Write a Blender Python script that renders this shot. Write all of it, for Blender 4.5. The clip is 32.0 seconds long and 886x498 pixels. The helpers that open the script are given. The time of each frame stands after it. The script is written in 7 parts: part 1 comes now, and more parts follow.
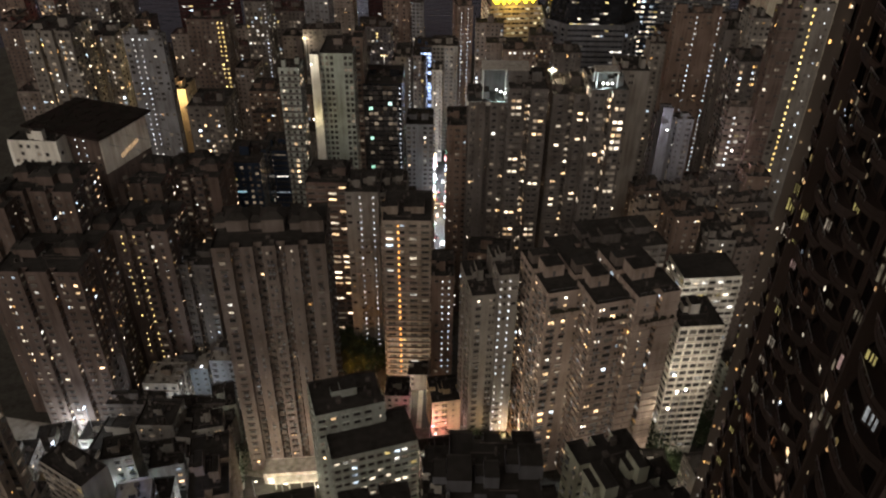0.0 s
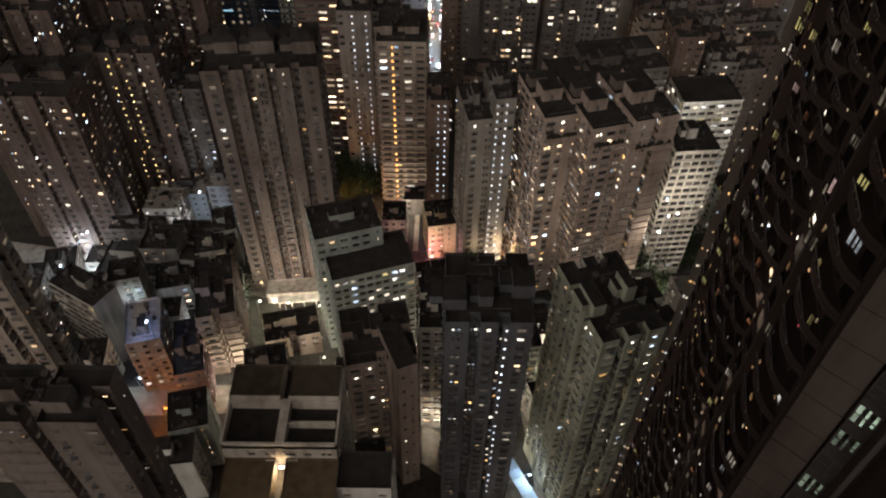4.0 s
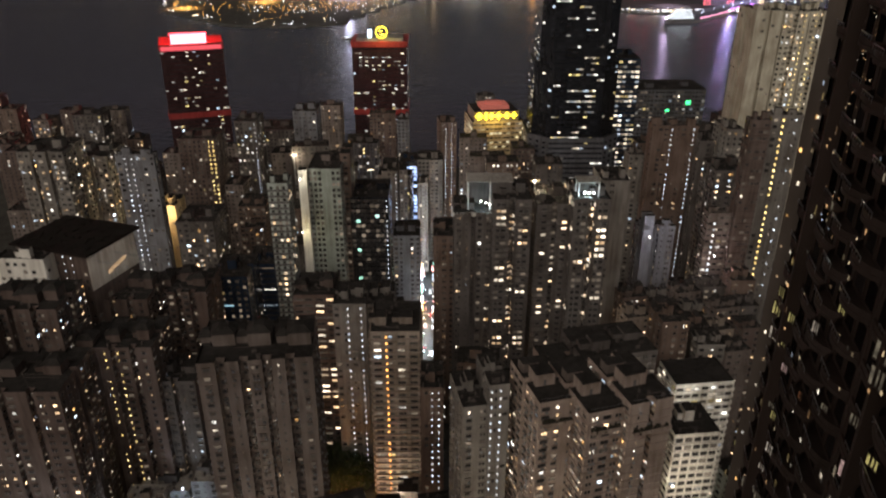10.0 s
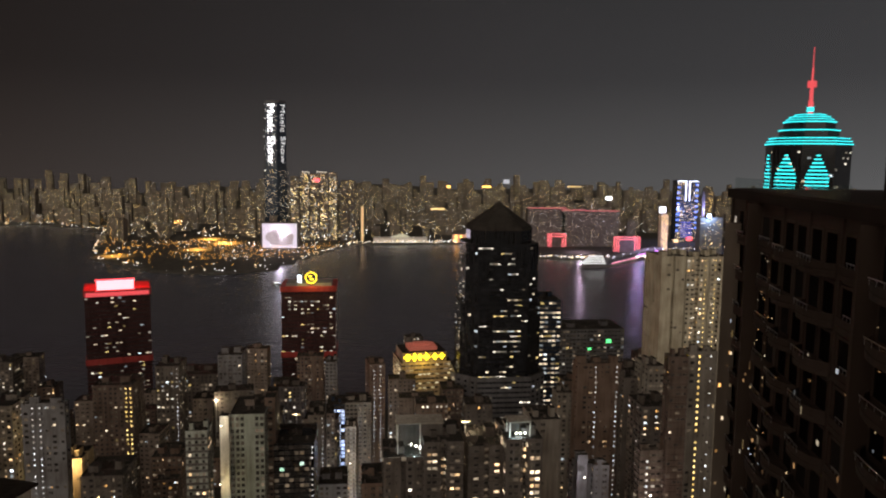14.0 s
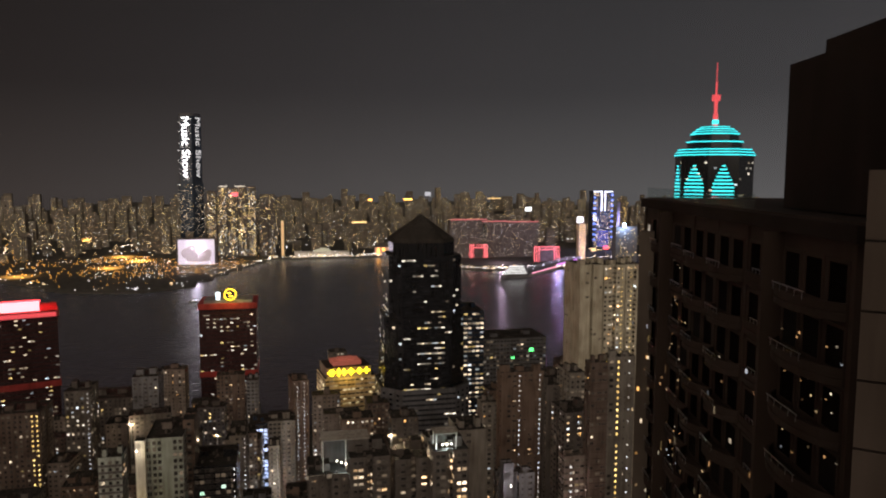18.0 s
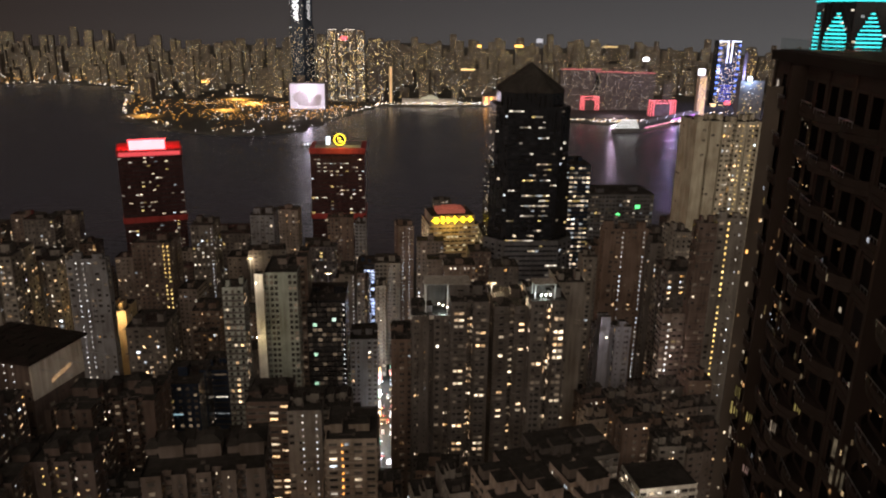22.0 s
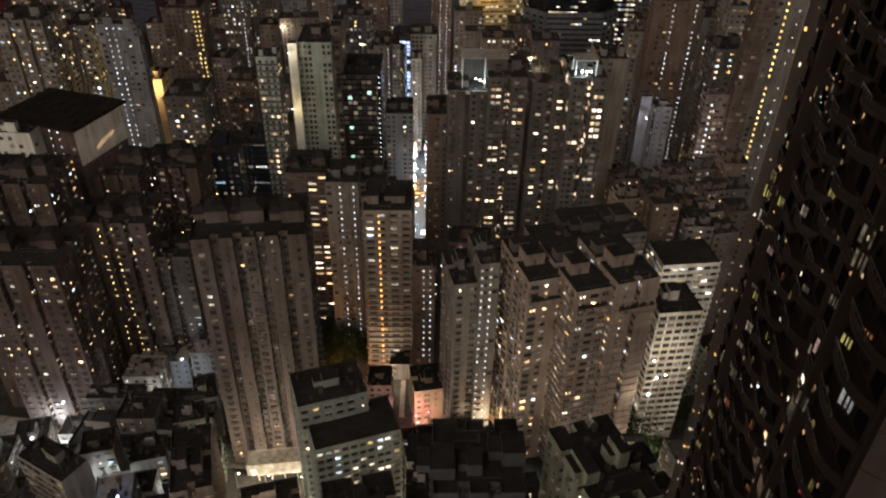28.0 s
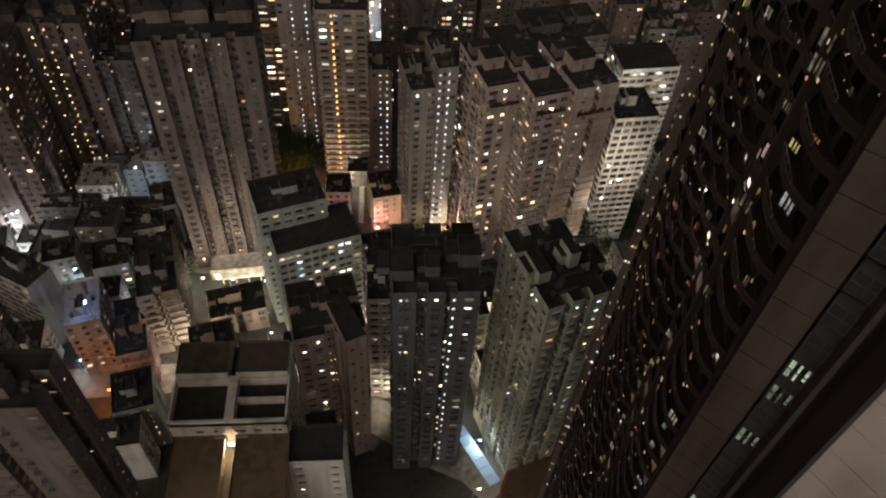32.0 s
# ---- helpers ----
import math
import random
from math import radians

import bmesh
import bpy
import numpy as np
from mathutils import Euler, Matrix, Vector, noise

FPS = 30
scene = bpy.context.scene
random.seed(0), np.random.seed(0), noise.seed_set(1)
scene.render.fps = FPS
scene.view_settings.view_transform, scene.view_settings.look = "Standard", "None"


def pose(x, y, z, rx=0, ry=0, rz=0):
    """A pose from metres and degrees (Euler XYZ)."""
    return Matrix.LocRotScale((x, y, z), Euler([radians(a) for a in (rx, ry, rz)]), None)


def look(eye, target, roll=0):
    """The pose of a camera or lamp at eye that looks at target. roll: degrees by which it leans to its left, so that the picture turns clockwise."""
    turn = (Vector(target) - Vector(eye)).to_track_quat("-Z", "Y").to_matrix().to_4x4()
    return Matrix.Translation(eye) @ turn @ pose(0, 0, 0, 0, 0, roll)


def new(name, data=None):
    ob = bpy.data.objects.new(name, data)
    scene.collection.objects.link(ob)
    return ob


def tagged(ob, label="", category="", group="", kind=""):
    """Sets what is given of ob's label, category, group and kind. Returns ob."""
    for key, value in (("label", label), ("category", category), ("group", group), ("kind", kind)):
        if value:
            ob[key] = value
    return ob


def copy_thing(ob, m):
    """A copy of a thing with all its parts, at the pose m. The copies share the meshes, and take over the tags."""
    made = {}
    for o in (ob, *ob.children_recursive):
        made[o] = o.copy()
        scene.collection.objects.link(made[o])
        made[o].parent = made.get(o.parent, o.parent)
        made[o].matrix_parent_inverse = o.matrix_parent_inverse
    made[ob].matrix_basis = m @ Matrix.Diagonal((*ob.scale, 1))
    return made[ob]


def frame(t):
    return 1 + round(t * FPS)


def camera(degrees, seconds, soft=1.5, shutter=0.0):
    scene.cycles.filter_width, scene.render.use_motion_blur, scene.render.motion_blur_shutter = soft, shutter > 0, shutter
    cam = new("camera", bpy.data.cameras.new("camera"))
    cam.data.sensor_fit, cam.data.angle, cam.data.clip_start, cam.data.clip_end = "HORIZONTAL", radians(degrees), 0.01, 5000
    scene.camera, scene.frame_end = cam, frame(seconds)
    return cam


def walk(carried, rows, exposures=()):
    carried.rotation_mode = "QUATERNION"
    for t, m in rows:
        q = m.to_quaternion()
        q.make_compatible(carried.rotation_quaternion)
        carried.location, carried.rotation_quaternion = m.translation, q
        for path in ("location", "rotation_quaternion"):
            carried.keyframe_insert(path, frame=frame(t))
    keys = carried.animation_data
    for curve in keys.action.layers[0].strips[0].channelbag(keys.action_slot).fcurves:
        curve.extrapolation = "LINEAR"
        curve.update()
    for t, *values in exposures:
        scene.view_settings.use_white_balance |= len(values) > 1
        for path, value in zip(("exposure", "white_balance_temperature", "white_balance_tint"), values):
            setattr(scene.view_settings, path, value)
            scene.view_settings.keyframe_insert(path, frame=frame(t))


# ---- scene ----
EYE = 258.0  # metres above the sea
cam = camera(61.42, 32.0, soft=2.1, shutter=0.5)
ROWS = [
    (0.0, 56.535, -0.722, 0.477),
    (0.5, 54.819, -0.905, 0.222),
    (1.0, 53.291, -1.030, 0.140),
    (1.5, 51.865, -1.128, 0.196),
    (2.0, 50.376, -1.159, 0.260),
    (2.5, 48.688, -1.048, 0.379),
    (3.0, 46.824, -0.812, 0.431),
    (3.5, 44.486, -0.785, 0.345),
    (5.5, 42.230, -1.035, -0.557),
    (6.0, 42.766, -0.880, -0.771),
    (6.5, 44.688, -0.626, -0.850),
    (7.0, 47.876, -0.709, -0.815),
    (7.5, 50.094, -1.071, -0.983),
    (8.0, 52.703, -1.154, -1.196),
    (8.5, 55.685, -0.936, -1.325),
    (9.0, 58.923, -0.647, -1.309),
    (9.5, 61.959, -0.424, -1.142),
    (10.0, 64.970, -0.196, -0.884),
    (10.5, 67.798, -0.115, -0.502),
    (11.0, 70.645, -0.019, -0.205),
    (11.5, 73.657, 0.025, -0.127),
    (12.0, 76.459, 0.194, -0.221),
    (12.5, 79.852, 0.574, -0.756),
    (13.0, 82.296, 0.040, -2.294),
    (13.5, 83.354, -0.557, -4.554),
    (14.0, 83.374, -0.725, -6.357),
    (14.5, 83.159, -0.486, -7.394),
    (16.5, 83.928, -0.067, -11.384),
    (17.0, 84.335, -0.098, -12.321),
    (17.5, 84.524, -0.138, -12.685),
    (18.0, 84.384, -0.244, -12.381),
    (18.5, 83.849, -0.441, -11.589),
    (19.0, 82.868, -0.803, -10.508),
    (19.5, 81.549, -1.232, -9.419),
    (20.0, 80.014, -1.538, -8.367),
    (20.5, 78.181, -1.739, -7.188),
    (21.0, 76.319, -1.639, -6.054),
    (21.5, 74.438, -1.196, -4.947),
    (22.0, 72.882, -0.949, -4.074),
    (22.5, 71.478, -0.942, -3.418),
    (23.0, 70.039, -1.141, -2.795),
    (23.5, 68.453, -1.896, -2.398),
    (24.0, 66.853, -2.049, -2.117),
    (24.5, 66.270, -1.862, -1.876),
    (25.0, 65.485, -1.587, -1.633),
    (25.5, 64.356, -1.319, -1.249),
    (27.5, 57.720, -0.930, -0.434),
    (28.0, 55.738, -1.059, -1.054),
    (28.5, 53.788, -1.202, -2.073),
    (29.0, 51.834, -1.449, -3.343),
    (29.5, 50.191, -1.590, -4.419),
    (30.0, 48.391, -1.713, -5.234),
    (30.5, 46.498, -1.805, -5.512),
    (31.0, 44.548, -2.066, -5.267),
    (31.5, 42.570, -2.476, -4.573),
    (32.0, 41.052, -2.958, -3.666),
]

walk(cam, [(t, pose(0, 0, EYE, rx, ry, rz)) for t, rx, ry, rz in ROWS], [(0, 0.86, 6100, 10), (3.5, 0.98, 5850, 10), (6, 1.06, 5800, 10), (10, 0.92, 5950, 10), (11, 0.74, 6150, 11), (12, 0.62, 6500, 10), (14, 0.50, 6650, 11), (17, 0.50, 6750, 13), (20, 0.48, 6750, 14), (24, 0.53, 6700, 13), (28, 0.84, 6200, 10), (32, 1.0, 5900, 10)])

# ---- night light: dim city sky, and a fill sun added for hillside glow ----
world = bpy.data.worlds.new("night_sky")
scene.world = world
world.use_nodes = True
wn, wl = world.node_tree.nodes, world.node_tree.links
wn.clear()
w_out, w_bg = wn.new("ShaderNodeOutputWorld"), wn.new("ShaderNodeBackground")
w_co, w_sep, w_map, w_ramp = wn.new("ShaderNodeTexCoord"), wn.new("ShaderNodeSeparateXYZ"), wn.new("ShaderNodeMapRange"), wn.new("ShaderNodeValToRGB")
wl.new(w_co.outputs["Generated"], w_sep.inputs[0])
w_map.inputs["From Min"].default_value, w_map.inputs["From Max"].default_value = -0.02, 0.35
wl.new(w_sep.outputs["Z"], w_map.inputs["Value"])
wl.new(w_map.outputs[0], w_ramp.inputs[0])
w_ramp.color_ramp.elements[0].color = (0.104, 0.090, 0.081, 1)
w_ramp.color_ramp.elements[1].color = (0.028, 0.0245, 0.0230, 1)
mid = w_ramp.color_ramp.elements.new(0.35)
mid.color = (0.051, 0.044, 0.041, 1)
w_side, w_mul, w_tint = wn.new("ShaderNodeMapRange"), wn.new("ShaderNodeMix"), wn.new("ShaderNodeValToRGB")
w_side.inputs["From Min"].default_value, w_side.inputs["From Max"].default_value = -0.55, 0.65
w_tint.color_ramp.elements[0].color, w_tint.color_ramp.elements[1].color = (0.115, 0.093, 0.085, 1), (0.388, 0.455, 0.52, 1)
wl.new(w_sep.outputs["X"], w_side.inputs["Value"]), wl.new(w_side.outputs[0], w_tint.inputs[0])
w_mul.data_type, w_mul.blend_type, w_mul.inputs["Factor"].default_value = "RGBA", "MULTIPLY", 1.0
wl.new(w_ramp.outputs[0], w_mul.inputs["A"]), wl.new(w_tint.outputs[0], w_mul.inputs["B"])
wl.new(w_mul.outputs["Result"], w_bg.inputs["Color"])
w_bg.inputs["Strength"].default_value = 1.8
wl.new(w_bg.outputs[0], w_out.inputs[0])

# wide low sun, added as fill for the lights of the hillside behind
moon = bpy.data.lights.new("moon", "SUN")
moon.energy, moon.angle, moon.color = 1.5, radians(100), (1.0, 0.88, 0.74)
new("moon", moon).matrix_world = look((-300, -700, 230), (0, 0, 0))


# ---- materials ----
def nodes_of(name):
    m = bpy.data.materials.new(name)
    m.use_nodes = True
    t = m.node_tree
    return m, t.nodes, t.links, t.nodes["Principled BSDF"]


def plaster(name, rgb, rough=0.85, streak=0.35, grain=6.0, bump=0.15, repeated=False):
    """Painted or tiled outside wall: rain streaks, patches and fine grain."""
    m, n, l, b = nodes_of(name)
    co = n.new("ShaderNodeTexCoord")
    mp = n.new("ShaderNodeMapping")
    mp.inputs["Scale"].default_value = (0.55, 0.55, 0.06)
    spot = n.new("ShaderNodeNewGeometry").outputs["Position"] if repeated else co.outputs["Object"]
    l.new(spot, mp.inputs[0])
    s1, s2, s3 = n.new("ShaderNodeTexNoise"), n.new("ShaderNodeTexNoise"), n.new("ShaderNodeTexNoise")
    s1.inputs["Scale"].default_value, s1.inputs["Detail"].default_value = 1.0, 6
    s2.inputs["Scale"].default_value, s2.inputs["Detail"].default_value = 0.09, 4
    s3.inputs["Scale"].default_value, s3.inputs["Detail"].default_value = grain, 3
    l.new(mp.outputs[0], s1.inputs[0]), l.new(spot, s2.inputs[0]), l.new(spot, s3.inputs[0])
    mix = n.new("ShaderNodeMix")
    mix.data_type, mix.blend_type = "RGBA", "MIX"
    mix.inputs["A"].default_value = (*rgb, 1)
    mix.inputs["B"].default_value = (*[c * (1 - streak) * k for c, k in zip(rgb, (0.8, 0.75, 0.7))], 1)
    ad = n.new("ShaderNodeMath")
    ad.operation = "MULTIPLY"
    l.new(s1.outputs[0], ad.inputs[0]), l.new(s2.outputs[0], ad.inputs[1])
    rg = n.new("ShaderNodeMapRange")
    rg.inputs["From Min"].default_value, rg.inputs["From Max"].default_value = 0.14, 0.40
    l.new(ad.outputs[0], rg.inputs["Value"]), l.new(rg.outputs[0], mix.inputs["Factor"])
    l.new(mix.outputs["Result"], b.inputs["Base Color"])
    bp = n.new("ShaderNodeBump")
    bp.inputs["Strength"].default_value, bp.inputs["Distance"].default_value = bump, 0.05
    l.new(s3.outputs[0], bp.inputs["Height"]), l.new(bp.outputs[0], b.inputs["Normal"])
    b.inputs["Roughness"].default_value, b.inputs["Specular IOR Level"].default_value = rough, 0.5 if rough < 0.3 else 0.12
    return m


def glass(name, rgb, rough=0.12, spec=0.5, dimly=0.16):
    """Dark window pane; a few at random get an added faint warm glow."""
    m, n, l, b = nodes_of(name)
    g = n.new("ShaderNodeNewGeometry")
    mix = n.new("ShaderNodeMix")
    mix.data_type = "RGBA"
    mix.inputs["A"].default_value = (*rgb, 1)
    mix.inputs["B"].default_value = (*[min(c * 3.2 + 0.01, 1) for c in rgb], 1)
    rp = n.new("ShaderNodeMath")
    rp.operation = "POWER"
    rp.inputs[1].default_value = 3.0
    l.new(g.outputs["Random Per Island"], rp.inputs[0]), l.new(rp.outputs[0], mix.inputs["Factor"])
    l.new(mix.outputs["Result"], b.inputs["Base Color"])
    b.inputs["Roughness"].default_value, b.inputs["Specular IOR Level"].default_value = rough, spec
    dim = n.new("ShaderNodeMath")
    dim.operation, dim.inputs[1].default_value = "POWER", 9.0
    sc = n.new("ShaderNodeMath")
    sc.operation, sc.inputs[1].default_value = "MULTIPLY", dimly
    l.new(g.outputs["Random Per Island"], dim.inputs[0]), l.new(dim.outputs[0], sc.inputs[0]), l.new(sc.outputs[0], b.inputs["Emission Strength"])
    b.inputs["Emission Color"].default_value = (1.0, 0.74, 0.48, 1)
    m.cycles.emission_sampling = "NONE"
    return m


def glow(name, stops, low, high, single=False, vary=2.2, blotch=0.9):
    """Something that gives off light: colours picked at random for each object, or for each pane of a joined mesh."""
    m, n, l, b = nodes_of(name)
    src = n.new("ShaderNodeObjectInfo" if single else "ShaderNodeNewGeometry")
    rnd = src.outputs["Random" if single else "Random Per Island"]
    ramp = n.new("ShaderNodeValToRGB")
    ramp.color_ramp.interpolation = "CONSTANT" if len(stops) > 2 else "LINEAR"
    while len(ramp.color_ramp.elements) < len(stops):
        ramp.color_ramp.elements.new(0.5)
    for e, (p, c) in zip(ramp.color_ramp.elements, stops):
        e.position, e.color = p, (*c, 1)
    l.new(rnd, ramp.inputs[0])
    fr, pw, mr = n.new("ShaderNodeMath"), n.new("ShaderNodeMath"), n.new("ShaderNodeMapRange")
    mu = n.new("ShaderNodeMath")
    mu.operation, mu.inputs[1].default_value = "MULTIPLY", 37.13
    fr.operation = "FRACT"
    pw.operation, pw.inputs[1].default_value = "POWER", vary
    mr.inputs["To Min"].default_value, mr.inputs["To Max"].default_value = low, high
    l.new(rnd, mu.inputs[0]), l.new(mu.outputs[0], fr.inputs[0]), l.new(fr.outputs[0], pw.inputs[0]), l.new(pw.outputs[0], mr.inputs["Value"])
    co, nz, m2 = n.new("ShaderNodeNewGeometry"), n.new("ShaderNodeTexNoise"), n.new("ShaderNodeMath")
    nz.inputs["Scale"].default_value, nz.inputs["Detail"].default_value = blotch, 2
    l.new(co.outputs["Position"], nz.inputs[0])
    m2.operation = "MULTIPLY"
    cr = n.new("ShaderNodeMapRange")
    cr.inputs["From Min"].default_value, cr.inputs["From Max"].default_value = 0.3, 0.7
    cr.inputs["To Min"].default_value, cr.inputs["To Max"].default_value = 0.12, 1.9
    l.new(nz.outputs[0], cr.inputs["Value"]), l.new(cr.outputs[0], m2.inputs[0]), l.new(mr.outputs[0], m2.inputs[1])
    l.new(ramp.outputs[0], b.inputs["Emission Color"]), l.new(m2.outputs[0], b.inputs["Emission Strength"])
    b.inputs["Base Color"].default_value, b.inputs["Roughness"].default_value = (0.05, 0.05, 0.05, 1), 0.4
    m.cycles.emission_sampling = "NONE"
    return m


def plain(name, rgb, rough=0.6, metal=0.0, emit=None, power=0.0):
    m, n, l, b = nodes_of(name)
    nz = n.new("ShaderNodeTexNoise")
    co = n.new("ShaderNodeTexCoord")
    l.new(co.outputs["Object"], nz.inputs[0])
    nz.inputs["Scale"].default_value, nz.inputs["Detail"].default_value = 0.7, 5
    hs = n.new("ShaderNodeMapRange")
    hs.inputs["To Min"].default_value, hs.inputs["To Max"].default_value = 0.72, 1.25
    mx = n.new("ShaderNodeMix")
    mx.data_type, mx.blend_type, mx.inputs["Factor"].default_value = "RGBA", "MULTIPLY", 1.0
    mx.inputs["A"].default_value = (*rgb, 1)
    l.new(nz.outputs[0], hs.inputs["Value"]), l.new(hs.outputs[0], mx.inputs["B"]), l.new(mx.outputs["Result"], b.inputs["Base Color"])
    b.inputs["Roughness"].default_value, b.inputs["Metallic"].default_value = rough, metal
    if emit:
        b.inputs["Emission Color"].default_value, b.inputs["Emission Strength"].default_value = (*emit, 1), power
        m.cycles.emission_sampling = "NONE"
    return m


WARM, SOFT, WHITE, COOL, AMBER, GOLD = (1.0, 0.62, 0.30), (1.0, 0.80, 0.55), (1.0, 0.90, 0.74), (0.80, 0.91, 1.0), (1.0, 0.50, 0.14), (1.0, 0.72, 0.25)
HOME = [(0.0, WARM), (0.36, SOFT), (0.62, WHITE), (0.76, COOL), (0.87, AMBER)]
WORK = [(0.0, SOFT), (0.38, WHITE), (0.76, COOL), (0.88, GOLD)]
M = dict(
    beige=plaster("beige_tile", (0.31, 0.25, 0.20)), pink=plaster("pinkish_tile", (0.33, 0.25, 0.21)), grey=plaster("grey_render", (0.205, 0.182, 0.16)),
    dark=plaster("dark_tile", (0.118, 0.102, 0.092)), brown=plaster("brown_tile", (0.16, 0.112, 0.088)), white=plaster("white_paint", (0.78, 0.73, 0.64)),
    green=plaster("pale_green_paint", (0.31, 0.33, 0.285)), teal=plaster("grey_green_tile", (0.40, 0.42, 0.37)), cool=plaster("cool_grey_tile", (0.195, 0.188, 0.195)),
    slate=plaster("slate_cladding", (0.115, 0.112, 0.118), 0.45), roof=plaster("roof_felt", (0.036, 0.031, 0.027), 0.95, 0.5), concrete=plaster("concrete", (0.34, 0.305, 0.262), 0.9, 0.45),
    navy=plaster("blue_black_glass_wall", (0.025, 0.035, 0.055), 0.15, 0.2), black=plaster("black_glass_wall", (0.018, 0.018, 0.02), 0.15, 0.2), red=plaster("red_painted_panel", (0.30, 0.045, 0.04), 0.5, 0.3),
    sage=plaster("pale_sage_tile", (0.42, 0.415, 0.32)), blush=plaster("pale_blush_tile", (0.37, 0.288, 0.238)), taupe=plaster("taupe_tile", (0.175, 0.14, 0.12)), dusk=plaster("dark_brown_tile", (0.125, 0.091, 0.076)), dark_clutter=plaster("dark_roof_concrete", (0.10, 0.083, 0.072), 0.95, 0.5),
    # haze: distant walls are lightened, so the haze sits in their colour
    bone=plaster("bone_coloured_concrete", (0.54, 0.47, 0.39), 0.9, 0.4), ivory=plaster("ivory_tile", (0.50, 0.45, 0.345)), haze=plaster("haze_lightened_wall", (0.15, 0.13, 0.108)),
    frame=plaster("window_frame", (0.14, 0.128, 0.12), 0.5, 0.2), pane=glass("dark_pane", (0.030, 0.027, 0.025)), blackpane=glass("black_office_pane", (0.008, 0.008, 0.010), 0.12, 0.3, 0.0), asphalt=plaster("asphalt", (0.05, 0.048, 0.046), 0.9, 0.3, 2.0),
    hill=plaster("hillside_soil", (0.07, 0.065, 0.055), 0.95, 0.4), metal=plain("grey_metal", (0.3, 0.3, 0.31), 0.35, 0.9),
    lit=glow("lit_window", HOME, 0.3, 3.0, False, 2.2, 1.7), litwin=glow("lit_home_window", HOME, 0.3, 3.0, True, 2.2, 1.7), office=glow("lit_office_window", WORK, 0.12, 1.4, False, 1.8), officewin=glow("lit_office_pane", WORK, 0.12, 1.4, True, 1.8),
    warm=glow("warm_lit_window", [(0.0, WARM), (0.4, SOFT), (0.75, (1.0, 0.70, 0.42))], 0.3, 2.0, False, 1.8, 1.7), warmwin=glow("warm_lit_pane", [(0.0, WARM), (0.4, SOFT), (0.75, (1.0, 0.70, 0.42))], 0.3, 2.0, True, 1.8, 1.7),
    stair_white=glow("white_stair_light", [(0, COOL), (1, WHITE)], 0.8, 1.9), stair_gold=glow("gold_stair_light", [(0, GOLD), (1, (1.0, 0.62, 0.16))], 1.1, 2.2), stair_orange=glow("orange_stair_light", [(0, (1.0, 0.36, 0.06)), (1, (1.0, 0.44, 0.10))], 1.6, 2.4),
    far=glow("far_city_window", [(0.0, GOLD), (0.42, WARM), (0.68, WHITE), (0.90, COOL)], 0.5, 3.6, False, 2.2, 0.05),
)


# ---- mesh makers ----
def mesh_of(name, verts, quads, mats, index=None):
    me = bpy.data.meshes.new(name)
    verts, quads = np.asarray(verts, dtype=np.float32).reshape(-1, 3), np.asarray(quads, dtype=np.int32).reshape(-1, 4)
    me.vertices.add(len(verts)), me.loops.add(quads.size), me.polygons.add(len(quads))
    me.vertices.foreach_set("co", verts.ravel())
    me.loops.foreach_set("vertex_index", quads.ravel())
    me.polygons.foreach_set("loop_start", np.arange(0, quads.size, 4, dtype=np.int32))
    me.polygons.foreach_set("use_smooth", np.zeros(len(quads), dtype=bool))
    for m in mats:
        me.materials.append(m)
    if index is not None:
        me.polygons.foreach_set("material_index", np.asarray(index, dtype=np.int32))
    me.update(calc_edges=True)
    return me


BOX_Q = np.array([[0, 3, 2, 1], [4, 5, 6, 7], [0, 1, 5, 4], [1, 2, 6, 5], [2, 3, 7, 6], [3, 0, 4, 7]])
BOX_V = np.array([[-.5, -.5, 0], [.5, -.5, 0], [.5, .5, 0], [-.5, .5, 0], [-.5, -.5, 1], [.5, -.5, 1], [.5, .5, 1], [-.5, .5, 1]])


def boxes(name, items, mat):
    """One mesh of boxes: (x, y, z of the base's middle, width, depth, height[, turn in degrees])."""
    s = np.array([(*it, 0.0)[:7] for it in items], dtype=float)
    c, q = np.cos(np.radians(s[:, None, 6])), np.sin(np.radians(s[:, None, 6]))
    lx, ly = BOX_V[None, :, 0] * s[:, None, 3], BOX_V[None, :, 1] * s[:, None, 4]
    v = np.stack([lx * c - ly * q + s[:, None, 0], lx * q + ly * c + s[:, None, 1], BOX_V[None, :, 2] * s[:, None, 5] + s[:, None, 2]], 2)
    return mesh_of(name, v, (BOX_Q[None] + 8 * np.arange(len(s))[:, None, None]).reshape(-1, 4), [mat])


def part(name, me, parent, label="", kind=""):
    ob = new(name, me)
    ob.parent = parent
    return tagged(ob, label, kind=kind)


def prism(name, outline, z0, z1, mat, top_mat=None, lip=0.0, lip_w=0.3):
    """An upright wall round an outline (anticlockwise), with a roof slab sunk below its parapet."""
    bm = bmesh.new()
    lo = [bm.verts.new((x, y, z0)) for x, y in outline]
    hi = [bm.verts.new((x, y, z1)) for x, y in outline]
    n = len(outline)
    for i in range(n):
        bm.faces.new((lo[i], lo[(i + 1) % n], hi[(i + 1) % n], hi[i]))
    cap = bm.faces.new(hi)
    bm.normal_update()
    if lip > 0:
        got = bmesh.ops.inset_region(bm, faces=[cap], thickness=lip_w, depth=0.0)
        bmesh.ops.translate(bm, verts=cap.verts, vec=(0, 0, -lip))
        for ring_face in got["faces"]:
            ring_face.material_index = 1 if top_mat else 0
    cap.material_index = 1 if top_mat else 0
    me = bpy.data.meshes.new(name)
    bm.to_mesh(me)
    bm.free()
    me.materials.append(mat)
    if top_mat:
        me.materials.append(top_mat)
    return me


